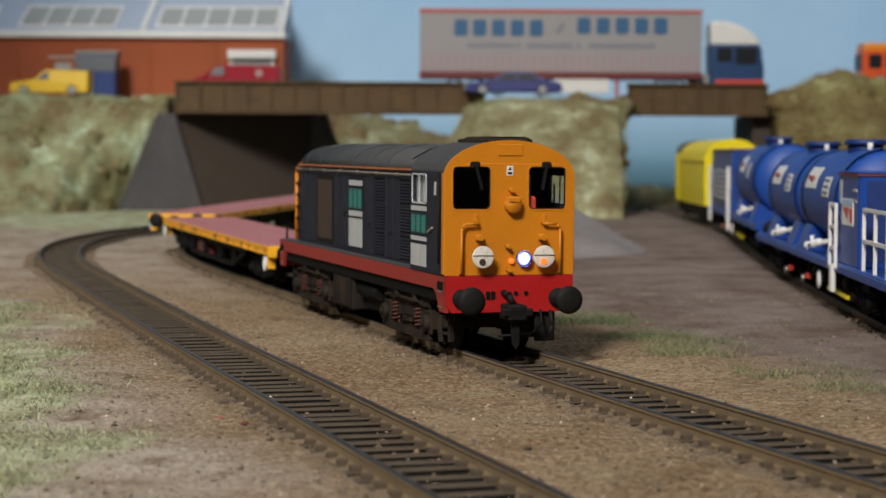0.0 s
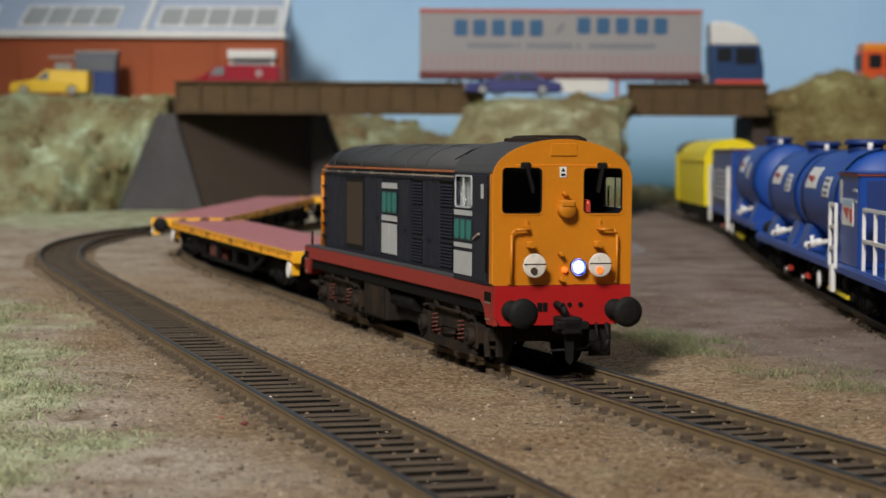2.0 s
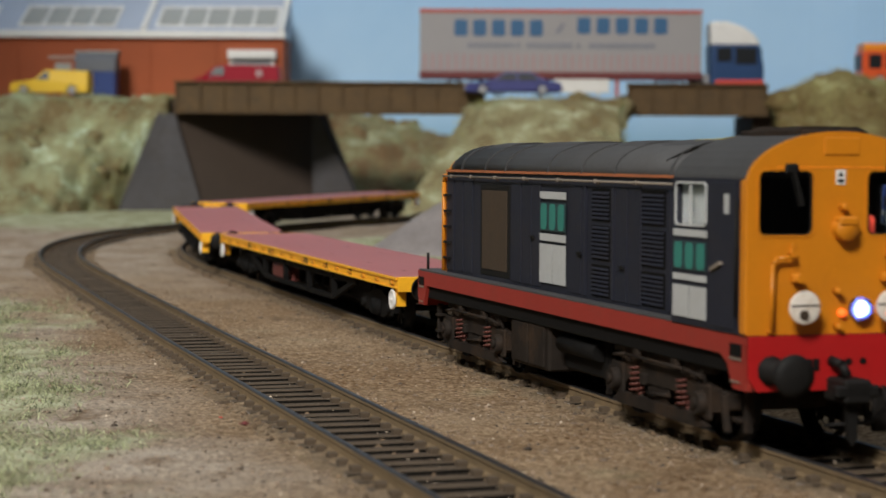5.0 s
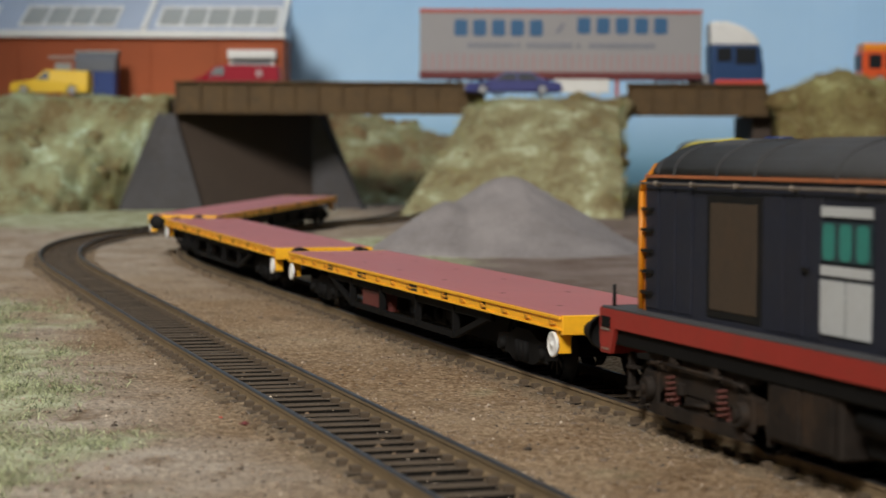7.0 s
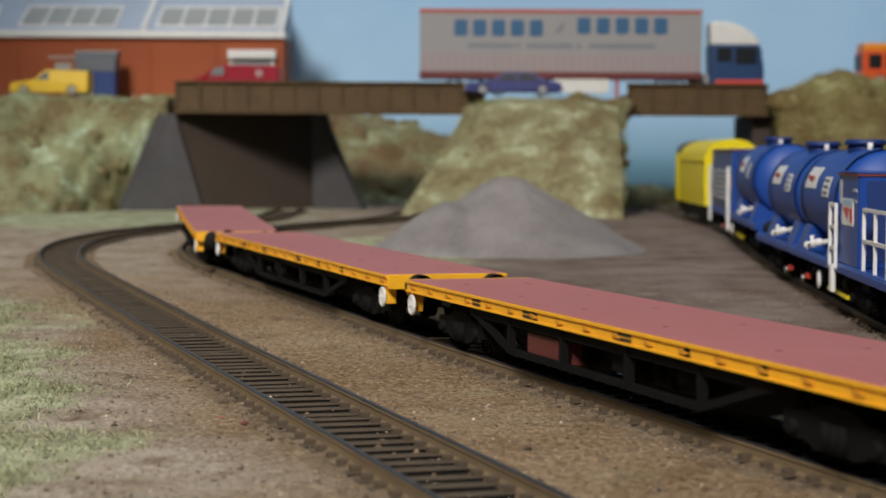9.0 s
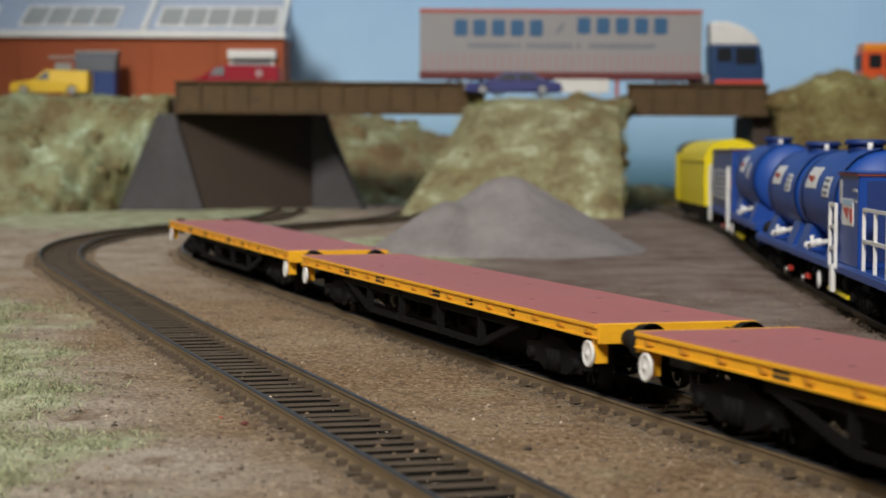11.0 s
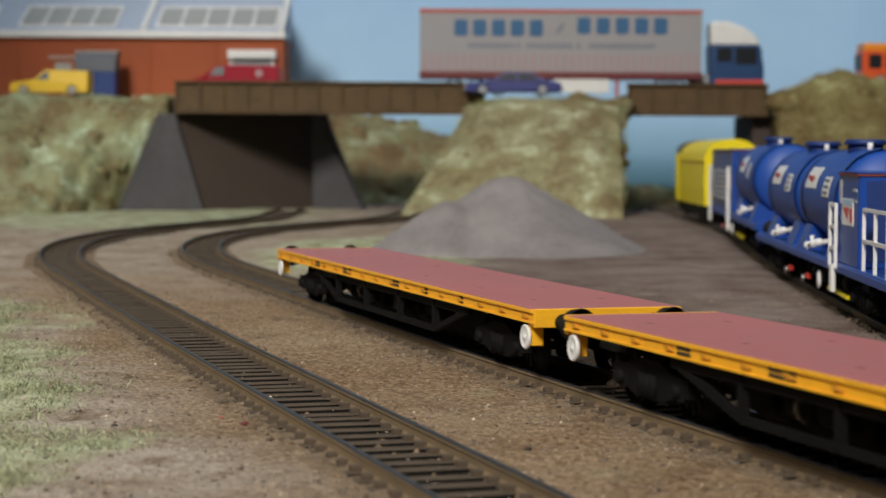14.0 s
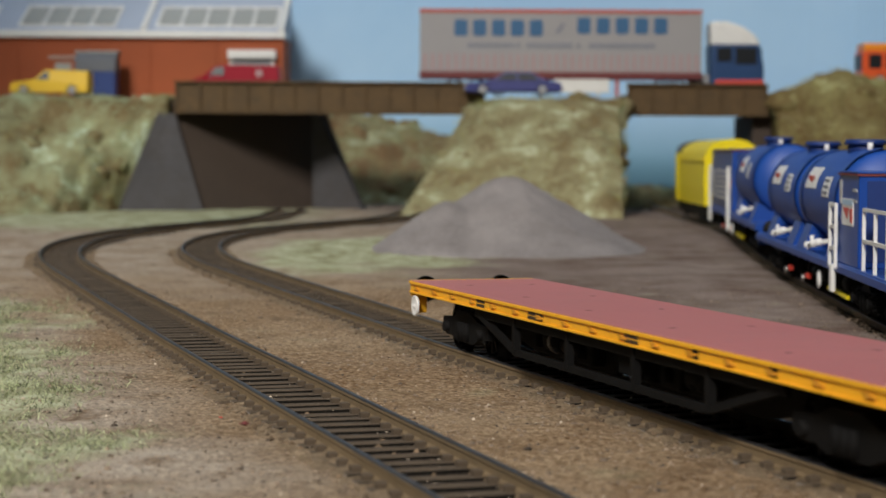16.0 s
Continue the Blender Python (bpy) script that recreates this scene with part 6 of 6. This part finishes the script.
def blue_wagon(y_mid, label, half, tanks, cabinet, ladders, rails):
    """A deck wagon with tanks; x runs towards the viewer."""
    a, b = SIDING(y_mid - 70), SIDING(y_mid + 70)
    head = math.degrees(math.atan2(a[1] - b[1], a[0] - b[0]))
    cx, cy = (a[0] + b[0]) / 2, (a[1] + b[1]) / 2
    th = thing("tank_wagon", at(cx, cy, lift(cy), head), label, "tank wagon", "blue train on the siding")
    bm = B()
    box(bm, -half, half, -15.6, 15.6, 12.4, 14.2, 0.3)
    part("deck", bm, BLUE, th, "bright blue wagon deck")
    for side in (-1, 1):
        bm = B()
        ya, yb = sorted((side * 15.0, side * 16.2))
        box(bm, -half, half, ya, yb, 11.4, 13.6, 0.2)
        part("side_sill", bm, BLUE, th)
    for x0, x1 in tanks:
        tank_shell(th, x0, x1, 14.8, 31.4, BLUE_DULL)
        xm = (x0 + x1) / 2
        for xx in (x0 + 12, x1 - 12):
            bm = B()
            prism(bm, [(-15.4, 14.2), (15.4, 14.2), (12.6, 22), (8, 18.6), (-8, 18.6), (-12.6, 22)], xx - 8.5, xx + 8.5)
            part("tank_cradle", bm, BLUE, th, "blue sloped tank cradle")
        for side in (-1, 1):
            bm = B()
            cyl(bm, (xm - 16, side * 15.2, 15.8), (xm + 22, side * 13.0, 19.0), 0.75, seg=10)
            cyl(bm, (xm - 7, side * 15.0, 15.6), (xm - 7, side * 15.0, 19.4), 0.65, seg=10)
            for k in (-16, -2, 8):
                lathe(bm, (xm + k, side * 15.1, 15.9 + 0.085 * (k + 16)), (1, 0, 0), [(0, 0), (0, 1.3), (2.4, 1.3), (2.6, 0)], 12)
            part("valve", bm, WHITE, th, "white pipe valve")
    for x0, x1, z1 in cabinet:
        bm = B()
        box(bm, x0, x1, -15.2, 15.2, 14.2, z1, 0.3)
        cab = part("equipment_cabinet", bm, BLUE, th, "blue equipment cabinet")
        bm = B()
        box(bm, x0 - 0.3, x1 + 0.3, -15.6, 15.6, z1, z1 + 0.5, 0.1)
        part("cabinet_top", bm, BLUE_DULL, cab)
        bm = B()
        box(bm, x0 - 0.4, x1 + 0.4, -15.7, 15.7, z1 - 0.7, z1 - 0.1)
        part("red_edge", bm, DARK_RED, cab)
        bm = B()
        box(bm, x1 + 0.02, x1 + 0.3, -13, 13, 16, z1 - 2, 0.1)
        part("end_panel", bm, BLUE_DARK, cab)
        for side in (-1, 1):
            ya, yb = sorted((side * 15.22, side * 15.42))
            bm = B()
            box(bm, x1 - 28, x1 - 8, ya, yb, 25.2, 32.6)
            panel = part("logo_panel", bm, WHITE, cab, "white panel with red and pale blue emblem")
            bm = B()
            ya2, yb2 = sorted((side * 15.42, side * 15.55))
            prism(bm, [(x1 - 26, 30.0), (x1 - 15, 30.0), (x1 - 18, 27.0)], ya2, yb2, "xz")
            prism(bm, [(x1 - 14, 29.6), (x1 - 10, 30.0), (x1 - 9.4, 25.8), (x1 - 13, 26.6)], ya2, yb2, "xz")
            part("red_triangle", bm, LOGO_RED, panel)
            bm = B()
            box(bm, x1 - 27, x1 - 9, ya2, yb2, 30.8, 32.2)
            part("pale_bar", bm, LOGO_PALE, panel)
            bm = B()
            box(bm, x0 + 0.8, x0 + 5, ya, yb, 31, 37.6)
            part("notice_strip", bm, SILVER, cab)
            bm = B()
            for k in range(2):
                box(bm, x1 - 9, x1 - 2.5, ya, yb, 34.6 - k * 2.9, 35.4 - k * 2.9)
            part("small_bar", bm, SILVER, cab)
    for x, z0, z1, w in ladders:
        ladder(th, x, -16.6, z0, z1, w)
        bm = B()
        box(bm, x + w * 0.1, x + w * 0.1 + 4.6, -17.0, -15.6, 5.4, 13.4, 0.3)
        part("step_plate", bm, WHITE, th, "white access step")
    if not rails:
        bm = B()
        for k in range(6):
            box(bm, -138, -12, -16.9, -16.3, 20 + k * 2.6, 20.9 + k * 2.6, 0.1)
        box(bm, -136, -133, -16.3, -15.6, 20, 34)
        box(bm, -17, -14, -16.3, -15.6, 20, 34)
        part("slatted_screen", bm, WHITE, th, "white slatted screen")
    for x0, x1 in rails:
        for y in (-15.0, 15.0):
            rail = part("guard_rail", bar(B(), (x0, y, 30.2), (x1, y, 30.2), 0.9, 0.9), WHITE, th, "white tubular guard rail")
            part("middle_rail", bar(B(), (x0, y, 22), (x1, y, 22), 0.9, 0.9), WHITE, rail)
            for x in (x0, (x0 + x1) / 2, x1):
                part("post", bar(B(), (x, y, 14), (x, y, 30.5), 0.9, 0.9), WHITE, rail)
    for d in (-1, 1):
        bx = 80 if d > 0 and half > 160 else -118 if half > 160 else d * (half - 34)
        bm = B()
        for side in (-1, 1):
            y = side * 11.6
            prism(bm, [(-18, 4.2), (-18, 8), (-8, 8.4), (-4, 10), (4, 10), (8, 8.4), (18, 8), (18, 4.2), (9, 3.8), (5, 2.4), (-5, 2.4), (-9, 3.8)], y - 1, y + 1, "xz")
            for ax in (-13, 13):
                box(bm, ax - 2.6, ax + 2.6, y - 1.2, y + 1.2 + side, 3.2, 8.4, 0.4)
                cyl(bm, (ax, y, 5.6), (ax, y + side * 2.8, 5.6), 1.8, 1.4, 12)
                for k in (-4.4, 4.4):
                    coil(bm, ax + k, y + side * 0.8, 3.4, 8.0, 1.1, 0.35, 4)
            for k in (-2.6, 2.6):
                cyl(bm, (k, y + side * 1.2, 3), (k, y + side * 1.2, 8), 1.1, seg=8)
        box(bm, -5, 5, -11.5, 11.5, 6, 11.4, 0.3)
        bogie = part("bogie", bm, UNDER, th, "glossy black bogie", at(bx, 0, 0))
        for ax in (-13, 13):
            wheelset(bogie, 5.8, ax).matrix_basis = at(ax, 0, 5.8)
        bm = B()
        box(bm, d * half - 0.8, d * half + 0.8, -15, 15, 9.4, 14.4, 0.3)
        part("headstock", bm, BLUE, th)
        for side in (-1, 1):
            bm = B()
            lathe(bm, (d * half, side * 10.5, 12.4), (d, 0, 0), [(0, 0), (0, 1.8), (5.4, 1.6), (5.6, 3.2), (6.6, 3.2), (6.8, 0)], 18)
            part("buffer", bm, BLACK, th)
    bm = B()
    box(bm, -half + 4, half - 4, -4, 4, 8, 11.7)
    for xx in (-30, -8, 14, 36):
        cyl(bm, (xx, -10, 7.4), (xx + 13, -10, 7.4), 2.6, seg=12)
        box(bm, xx - 3, xx - 1, -13, 13, 6.2, 11.6)
    part("underframe", bm, UNDER, th)
    for xx, c in ((-30, LOGO_RED), (-76, LOGO_RED)):
        bm = B()
        box(bm, xx - 1, xx + 4.5, -14.4, -12.8, 4.6, 6.4, 0.3)
        part("red_lever", bm, c, th, "red brake lever")
        bm = B()
        lathe(bm, (xx - 3, -14.4, 4.6), (0, -1, 0), [(0, 0), (0, 1.2), (0.8, 1.2), (0.9, 0)], 12)
        part("lever_knob", bm, STEEL, th)
    bm = B()
    xx = 6
    lathe(bm, (xx, -14.6, 6.6), (0, -1, 0), [(0, 0), (0, 2.7), (0.6, 2.8), (0.8, 2.2), (0.6, 0.6), (1.0, 0)], 20)
    part("brake_wheel", bm, WHITE, th, "white hand brake wheel")
    bm = B()
    bar(bm, (xx + 12, -13.6, 5.0), (xx + 50, -13.6, 4.6), 1.0, 1.0)
    part("yellow_rod", bm, YELLOW, th, "yellow brake rod")
    return th


blue_wagon(590, "blue deck wagon carrying cylindrical tanks and an equipment cabinet", 166,
           ((-140, -52), (-48, 42)), ((48, 82, 39.6),), ((40, 12.5, 31.0, 11),), ((90, 126), (127, 163)))
blue_wagon(912, "blue deck wagon carrying a cylindrical tank beside white ladders", 152,
           ((20, 128), ), ((-150, 6, 44.0),), ((-150, 6, 36, 10), (-6, 6, 36, 10)), ())


def make_yellow_van():
    a, b = SIDING(1085), SIDING(1235)
    head = math.degrees(math.atan2(a[1] - b[1], a[0] - b[0]))
    cx, cy = (a[0] + b[0]) / 2, (a[1] + b[1]) / 2
    th = thing("rail_van", at(cx, cy, lift(cy), head), "yellow-ended rail vehicle with dark roof behind the tank wagons", "rail vehicle")
    bm = B()
    prism(bm, [(-15.4, 10), (15.4, 10), (15.9, 20), (15.6, 36)] + roof_arc(15.6, 36, 48, 14, 2.2) + [(-15.9, 20)], -78, 78)
    part("body", bm, YELLOW, th, "bright yellow body")
    bm = B()
    prism(bm, [(p * 1.015, q + 0.4) for p, q in roof_arc(15.6, 40, 48, 14, 2.2)], -79, -60)
    part("roof", bm, ROOF_GREY, th, "dark grey roof end")
    for side in (-1, 1):
        ya, yb = sorted((side * 15.4, side * 16.3))
        part("corner_post", box(B(), -77, -66, ya, yb, 11, 40, 0.6), YELLOW, th)
        part("body_ridge", box(B(), -60, 77, ya, yb, 35, 37, 0.3), YELLOW, th)
    bm = B()
    box(bm, -76, 76, -14, 14, 4, 10, 0.4)
    part("underframe", bm, UNDER, th)
    for d in (-1, 1):
        bm = B()
        box(bm, d * 50 - 18, d * 50 + 18, -12.5, 12.5, 2, 9, 0.6)
        part("bogie", bm, UNDER, th)


make_yellow_van()


loco = make_loco()
wagons = [flat_wagon(True), flat_wagon(False), flat_wagon(False)]
# vehicle, its distance behind the locomotive, half its bogie spacing
CONSIST = [(loco, 0.0, LOCO_BOGIE_X)] + [(w, 226.0 + 251.8 * i, WAGON_BOGIE_X) for i, w in enumerate(wagons)]

make_track(MAIN, -970, 520, "weathered code rail track of the main line")
make_track(LOOP, -950, 420, "weathered outer loop track with grey sleepers")
make_track(SIDING, 1500, 200, "weathered siding track under blue tank wagons")


# ---- small growth and litter ----
def cloud(name, pieces, material, label, category):
    """Many small separate pieces in one mesh of loose stuff; each piece is (verts, faces) in millimetres."""
    verts, faces = [], []
    for vs, fs in pieces:
        k = len(verts)
        verts += [(x * MM, y * MM, z * MM) for x, y, z in vs]
        faces += [tuple(i + k for i in f) for f in fs]
    me = bpy.data.meshes.new(name)
    me.from_pydata(verts, [], faces)
    me.materials.append(material)
    return tagged(new(name, me), label, category, kind="stuff")


def blade(x, y, z, h, w, lean, r):
    a = r.uniform(0, 2 * math.pi)
    c, s = math.cos(a) * w / 2, math.sin(a) * w / 2
    b = r.uniform(0, 2 * math.pi)
    lx, ly = lean * math.cos(b), lean * math.sin(b)
    vs = [(x - c, y - s, z), (x + c, y + s, z), (x + lx * 0.45 + c * 0.7, y + ly * 0.45 + s * 0.7, z + h * 0.6), (x + lx * 0.45 - c * 0.7, y + ly * 0.45 - s * 0.7, z + h * 0.6), (x + lx, y + ly, z + h)]
    return vs, [(0, 1, 2, 3), (3, 2, 4)]


def ground_z(x, y):
    side = (x - C0[0]) * -DY + (y - C0[1]) * DX
    rough = 0.55 * patchy(x, y, 9) + 0.9 * patchy(x, y, 40, 3.1) + 0.25 * patchy(x, y, 3.2, 8.0)
    return lift(y) - 2.9 + rough + 1.2 * smooth(16, 30, side) * smooth(1300, 700, y) - 0.15


def side_of(x, y):
    return (x - C0[0]) * -DY + (y - C0[1]) * DX


def verge(x, y):
    """Grass beside the main line, thick in tufts."""
    s = side_of(x, y)
    band = smooth(36, 44, s + 6 * patchy(x, y, 25, 4)) * smooth(70, 60, s + 6 * patchy(x, y, 16, 5))
    near = smooth(360, 385, y) * smooth(548, 525, y)
    return band * near * smooth(-0.1, 0.45, patchy(x, y, 22, 6.4) + 0.12)


def make_growth():
    r = random.Random(11)
    dry, green, low = [], [], []
    while len(dry) + len(green) < 9000:
        y = r.uniform(330, 560)
        x = r.uniform(20, 140)
        if r.random() > verge(x, y):
            continue
        far = smooth(440, 520, y)
        b = blade(x, y, ground_z(x, y), r.uniform(0.6, 2.8), r.uniform(0.06, 0.13), r.uniform(0.8, 4.6), r)
        (green if r.random() < 0.45 + 0.45 * far else dry).append(b)
    while len(low) < 46000:
        y = r.uniform(255, 640)
        x = r.uniform(-170, -30)
        if r.random() > left_turf(x, y) * smooth(-0.55, 0.1, patchy(x, y, 18, 3.3)):
            continue
        low.append(blade(x, y, ground_z(x, y), r.uniform(0.4, 1.7), r.uniform(0.10, 0.24), r.uniform(0.6, 3.2), r))
    straws = []
    for _ in range(60):
        y = r.uniform(270, 560)
        x = r.uniform(-150, -40)
        if left_turf(x, y) > 0.3:
            straws.append(blade(x, y, ground_z(x, y) + 0.8, r.uniform(0.3, 1.5), 0.28, r.uniform(4, 11), r))
    for _ in range(1500):
        y = r.uniform(270, 600)
        x = r.uniform(-160, -20)
        if left_turf(x + 12, y) > 0.05 and abs(side_of(x, y) + 59.8) > 15:
            straws.append(blade(x, y, ground_z(x, y) + 0.3, r.uniform(0.3, 1.2), r.uniform(0.09, 0.2), r.uniform(2, 7), r))
    cloud("straw", straws, STRAW, "bleached straw scattered over the turf and sand", "straw")
    cloud("dry_grass", dry, BLADE_DRY, "dry straw-coloured static grass beside the main line", "grass")
    cloud("green_grass", green, BLADE_GREEN, "olive green static grass tufts beside the main line", "grass")
    cloud("turf", low, TURF, "short patchy green turf beside the loop line", "turf")


STRAW = mat("bleached_straw", (0.52, 0.46, 0.30), 0.8, vary=0.2, bump=0, island=0.5)
TURF = mat("short_green_turf", (0.22, 0.24, 0.115), 0.85, vary=0.3, bump=0, blotch=90, tint=(0.33, 0.36, 0.21), island=0.8)


def chip(x, y, z, s, r):
    pts = [(1, 0, 0), (0, 1, 0), (-1, 0, 0), (0, -1, 0), (0, 0, 1), (0, 0, -1)]
    vs = []
    a = r.uniform(0, 6.28)
    ca, sa = math.cos(a), math.sin(a)
    sx, sy, sz = s * r.uniform(0.7, 1.3), s * r.uniform(0.6, 1.2), s * r.uniform(0.4, 0.9)
    for px, py, pz in pts:
        px, py, pz = px * sx + r.uniform(-.2, .2) * s, py * sy + r.uniform(-.2, .2) * s, pz * sz
        vs.append((x + px * ca - py * sa, y + px * sa + py * ca, z + pz))
    return vs, [(0, 1, 4), (1, 2, 4), (2, 3, 4), (3, 0, 4), (1, 0, 5), (2, 1, 5), (3, 2, 5), (0, 3, 5)]


def make_litter():
    r = random.Random(23)
    grit, lumps, pale = [], [], []
    while len(grit) < 24000:
        y = 235 + 420 * r.random() ** 1.4
        x = r.uniform(-0.26, 0.26) * y
        dm = abs(side_of(x, y) - 1.2)
        dl = abs(side_of(x, y) + 59.8)
        if min(dm, dl) < 13.5:
            continue
        s = r.uniform(0.12, 0.34) if r.random() < 0.93 else r.uniform(0.35, 0.7)
        grit.append(chip(x, y, ground_z(x, y) + s * 0.15, s, r))
    for ln in (MAIN, LOOP):
        for _ in range(2200):
            s = r.uniform(-420, 280)
            o = r.choice((-1, 1)) * (r.uniform(9.8, 14.5) if r.random() < 0.8 else r.uniform(0, 7))
            x, y, h = ln(s)
            x, y = x - o * math.sin(h), y + o * math.cos(h)
            q = r.uniform(0.3, 0.85)
            lumps.append(chip(x, y, lift(y) - 3.6 + q * 0.45 + (0.5 if abs(o) > 12 else 0), q, r))
    for _ in range(2300):
        y = r.uniform(240, 560)
        x = r.uniform(-0.24, 0.24) * y
        if side_of(x, y) < 34:
            pale.append(chip(x, y, ground_z(x, y) + 0.15, r.uniform(0.08, 0.2) if r.random() < 0.92 else r.uniform(0.25, 0.45), r))
    cloud("grit", grit, STONE, "loose brown grit on the scenic ground", "grit")
    cloud("track_ballast", lumps, BALLAST, "clumped dark brown ballast along the rails", "ballast")
    cloud("pale_chips", pale, PALE_CHIP, "scattered pale stone chips", "chips")
    for (x, y), s, m, label in (((-39.5, 340), 0.55, LOGO_RED, "tiny bright red plastic scrap"), ((-34.2, 330), 1.0, DARK_RED, "dark red lump beside the rail")):
        bm = B()
        vs, fs = chip(0, 0, 0, s, r)
        bv = [bm.verts.new(v) for v in vs]
        for f in fs:
            bm.faces.new([bv[i] for i in f])
        solid("scrap", bm, m, label, "scrap", m=at(x, y, ground_z(x, y) + s * 0.5))


BALLAST = mat("dark_brown_ballast", (0.150, 0.100, 0.058), 0.9, vary=0.3, bump=0.4, island=0.5)
PALE_CHIP = mat("pale_stone_chip", (0.55, 0.45, 0.34), 0.6, vary=0.2, bump=0.1, island=0.3)
def make_bank_scatter():
    """Loose foam and fibre tips over the banks."""
    r = random.Random(31)
    tips = {"green": [], "straw": [], "brown": [], "olive": []}
    mix = {"olive_straw_scatter": ("straw", "straw", "green", "olive", "brown"), "pale_green_scatter": ("green", "green", "straw", "brown", "olive"),
           "olive_brown_scatter": ("olive", "olive", "straw", "brown"), "dull_green_scatter": ("olive", "green", "straw", "brown")}
    for name, spots in BANKS:
        kinds = mix[name]
        for _ in range(8000):
            p = r.choice(spots)
            x, y, z = p.x + r.uniform(-4, 4), p.y + r.uniform(-3, 1), p.z + r.uniform(-4.5, 3.5)
            drift = noise.noise(Vector((x / 24, z / 18, y / 60))) * 1.5
            k = kinds[min(len(kinds) - 1, max(0, int((drift + 0.55) / 1.1 * len(kinds) + r.uniform(-0.4, 0.4))))]
            tips[k].append(blade(x, y - 0.4, z - 1.0, r.uniform(0.8, 2.2), r.uniform(0.35, 0.9), r.uniform(0.5, 2.2), r))
    for k, m in (("green", TIP_GREEN), ("straw", TIP_STRAW), ("brown", TIP_BROWN), ("olive", TIP_OLIVE)):
        cloud("bank_scatter", tips[k], m, k + " coloured foam scatter over the banks", "scatter")


make_growth()
make_litter()
make_bank_scatter()


# ---- what moves ----
# seconds and the locomotive's centre along the main line, in millimetres
RUN = [(0, -42.3), (0.5, -37.3), (1, -30.0), (1.5, -20.7), (2, -8.8), (2.5, 6.0), (3, 23.5), (3.5, 41.8), (4, 62.0), (6.5, 189.2), (7, 220.4),
       (7.5, 251.5), (8, 283.2), (8.5, 316.2), (9, 350.2), (11.5, 526.5), (12, 562.8), (12.5, 599.4), (13, 636.0), (13.5, 672.4), (14, 708.6),
       (14.5, 744.8), (15, 781.4), (15.5, 819.0), (16, 856.8)]
RT = [r[0] for r in RUN]
RS = [r[1] for r in RUN]
RV = np.gradient(np.array(RS), np.array(RT, dtype=float))


def run_at(t):
    i = min(len(RT) - 2, max(0, int(np.searchsorted(RT, t, side="right")) - 1))
    h = RT[i + 1] - RT[i]
    u = (t - RT[i]) / h
    return ((2 * u ** 3 - 3 * u ** 2 + 1) * RS[i] + (u ** 3 - 2 * u ** 2 + u) * h * RV[i] + (-2 * u ** 3 + 3 * u ** 2) * RS[i + 1] + (u ** 3 - u ** 2) * h * RV[i + 1])


def carriage_pose(s, half):
    a, b = MAIN(s + half), MAIN(s - half)
    head = math.atan2(a[1] - b[1], a[0] - b[0])
    # the vehicles sit a shade off the centre line
    off = -0.9 if half < 60 else 1.2
    cx, cy = (a[0] + b[0]) / 2 - off * math.sin(head), (a[1] + b[1]) / 2 + off * math.cos(head)
    tilt = math.atan2(lift(b[1]) - lift(a[1]), 2 * half)
    sag = -0.55 if half < 60 else 0.0
    return pose(cx * MM, cy * MM, (lift(cy) + sag) * MM, 0, 0, math.degrees(head)) @ pose(0, 0, 0, 0, math.degrees(tilt), 0), math.degrees(head)


def motions():
    halves = [t * 0.5 for t in range(33)]
    tenths = [t * 0.1 for t in range(161)]
    for vehicle, back, half in CONSIST:
        walk(vehicle, [(t, carriage_pose(run_at(t) - back, half)[0]) for t in halves])
        for bogie in [c for c in vehicle.children if c.name.split(".")[0] == "bogie"]:
            bx = bogie.matrix_basis.translation.x / MM
            rows = []
            for t in halves:
                s = run_at(t) - back
                turn = math.degrees(MAIN(s + bx)[2]) - carriage_pose(s, half)[1]
                turn = (turn + 180) % 360 - 180
                rows.append((t, pose(bx * MM, 0, 0, 0, 0, turn)))
            walk(bogie, rows)
            for w in [c for c in bogie.children if c.name.split(".")[0] == "wheelset"]:
                r, x = w.matrix_basis.translation.z / MM, w.matrix_basis.translation.x
                walk(w, [(t, pose(x, 0, r * MM, 0, math.degrees((run_at(t) - RS[0]) / r), 0)) for t in tenths])


motions()
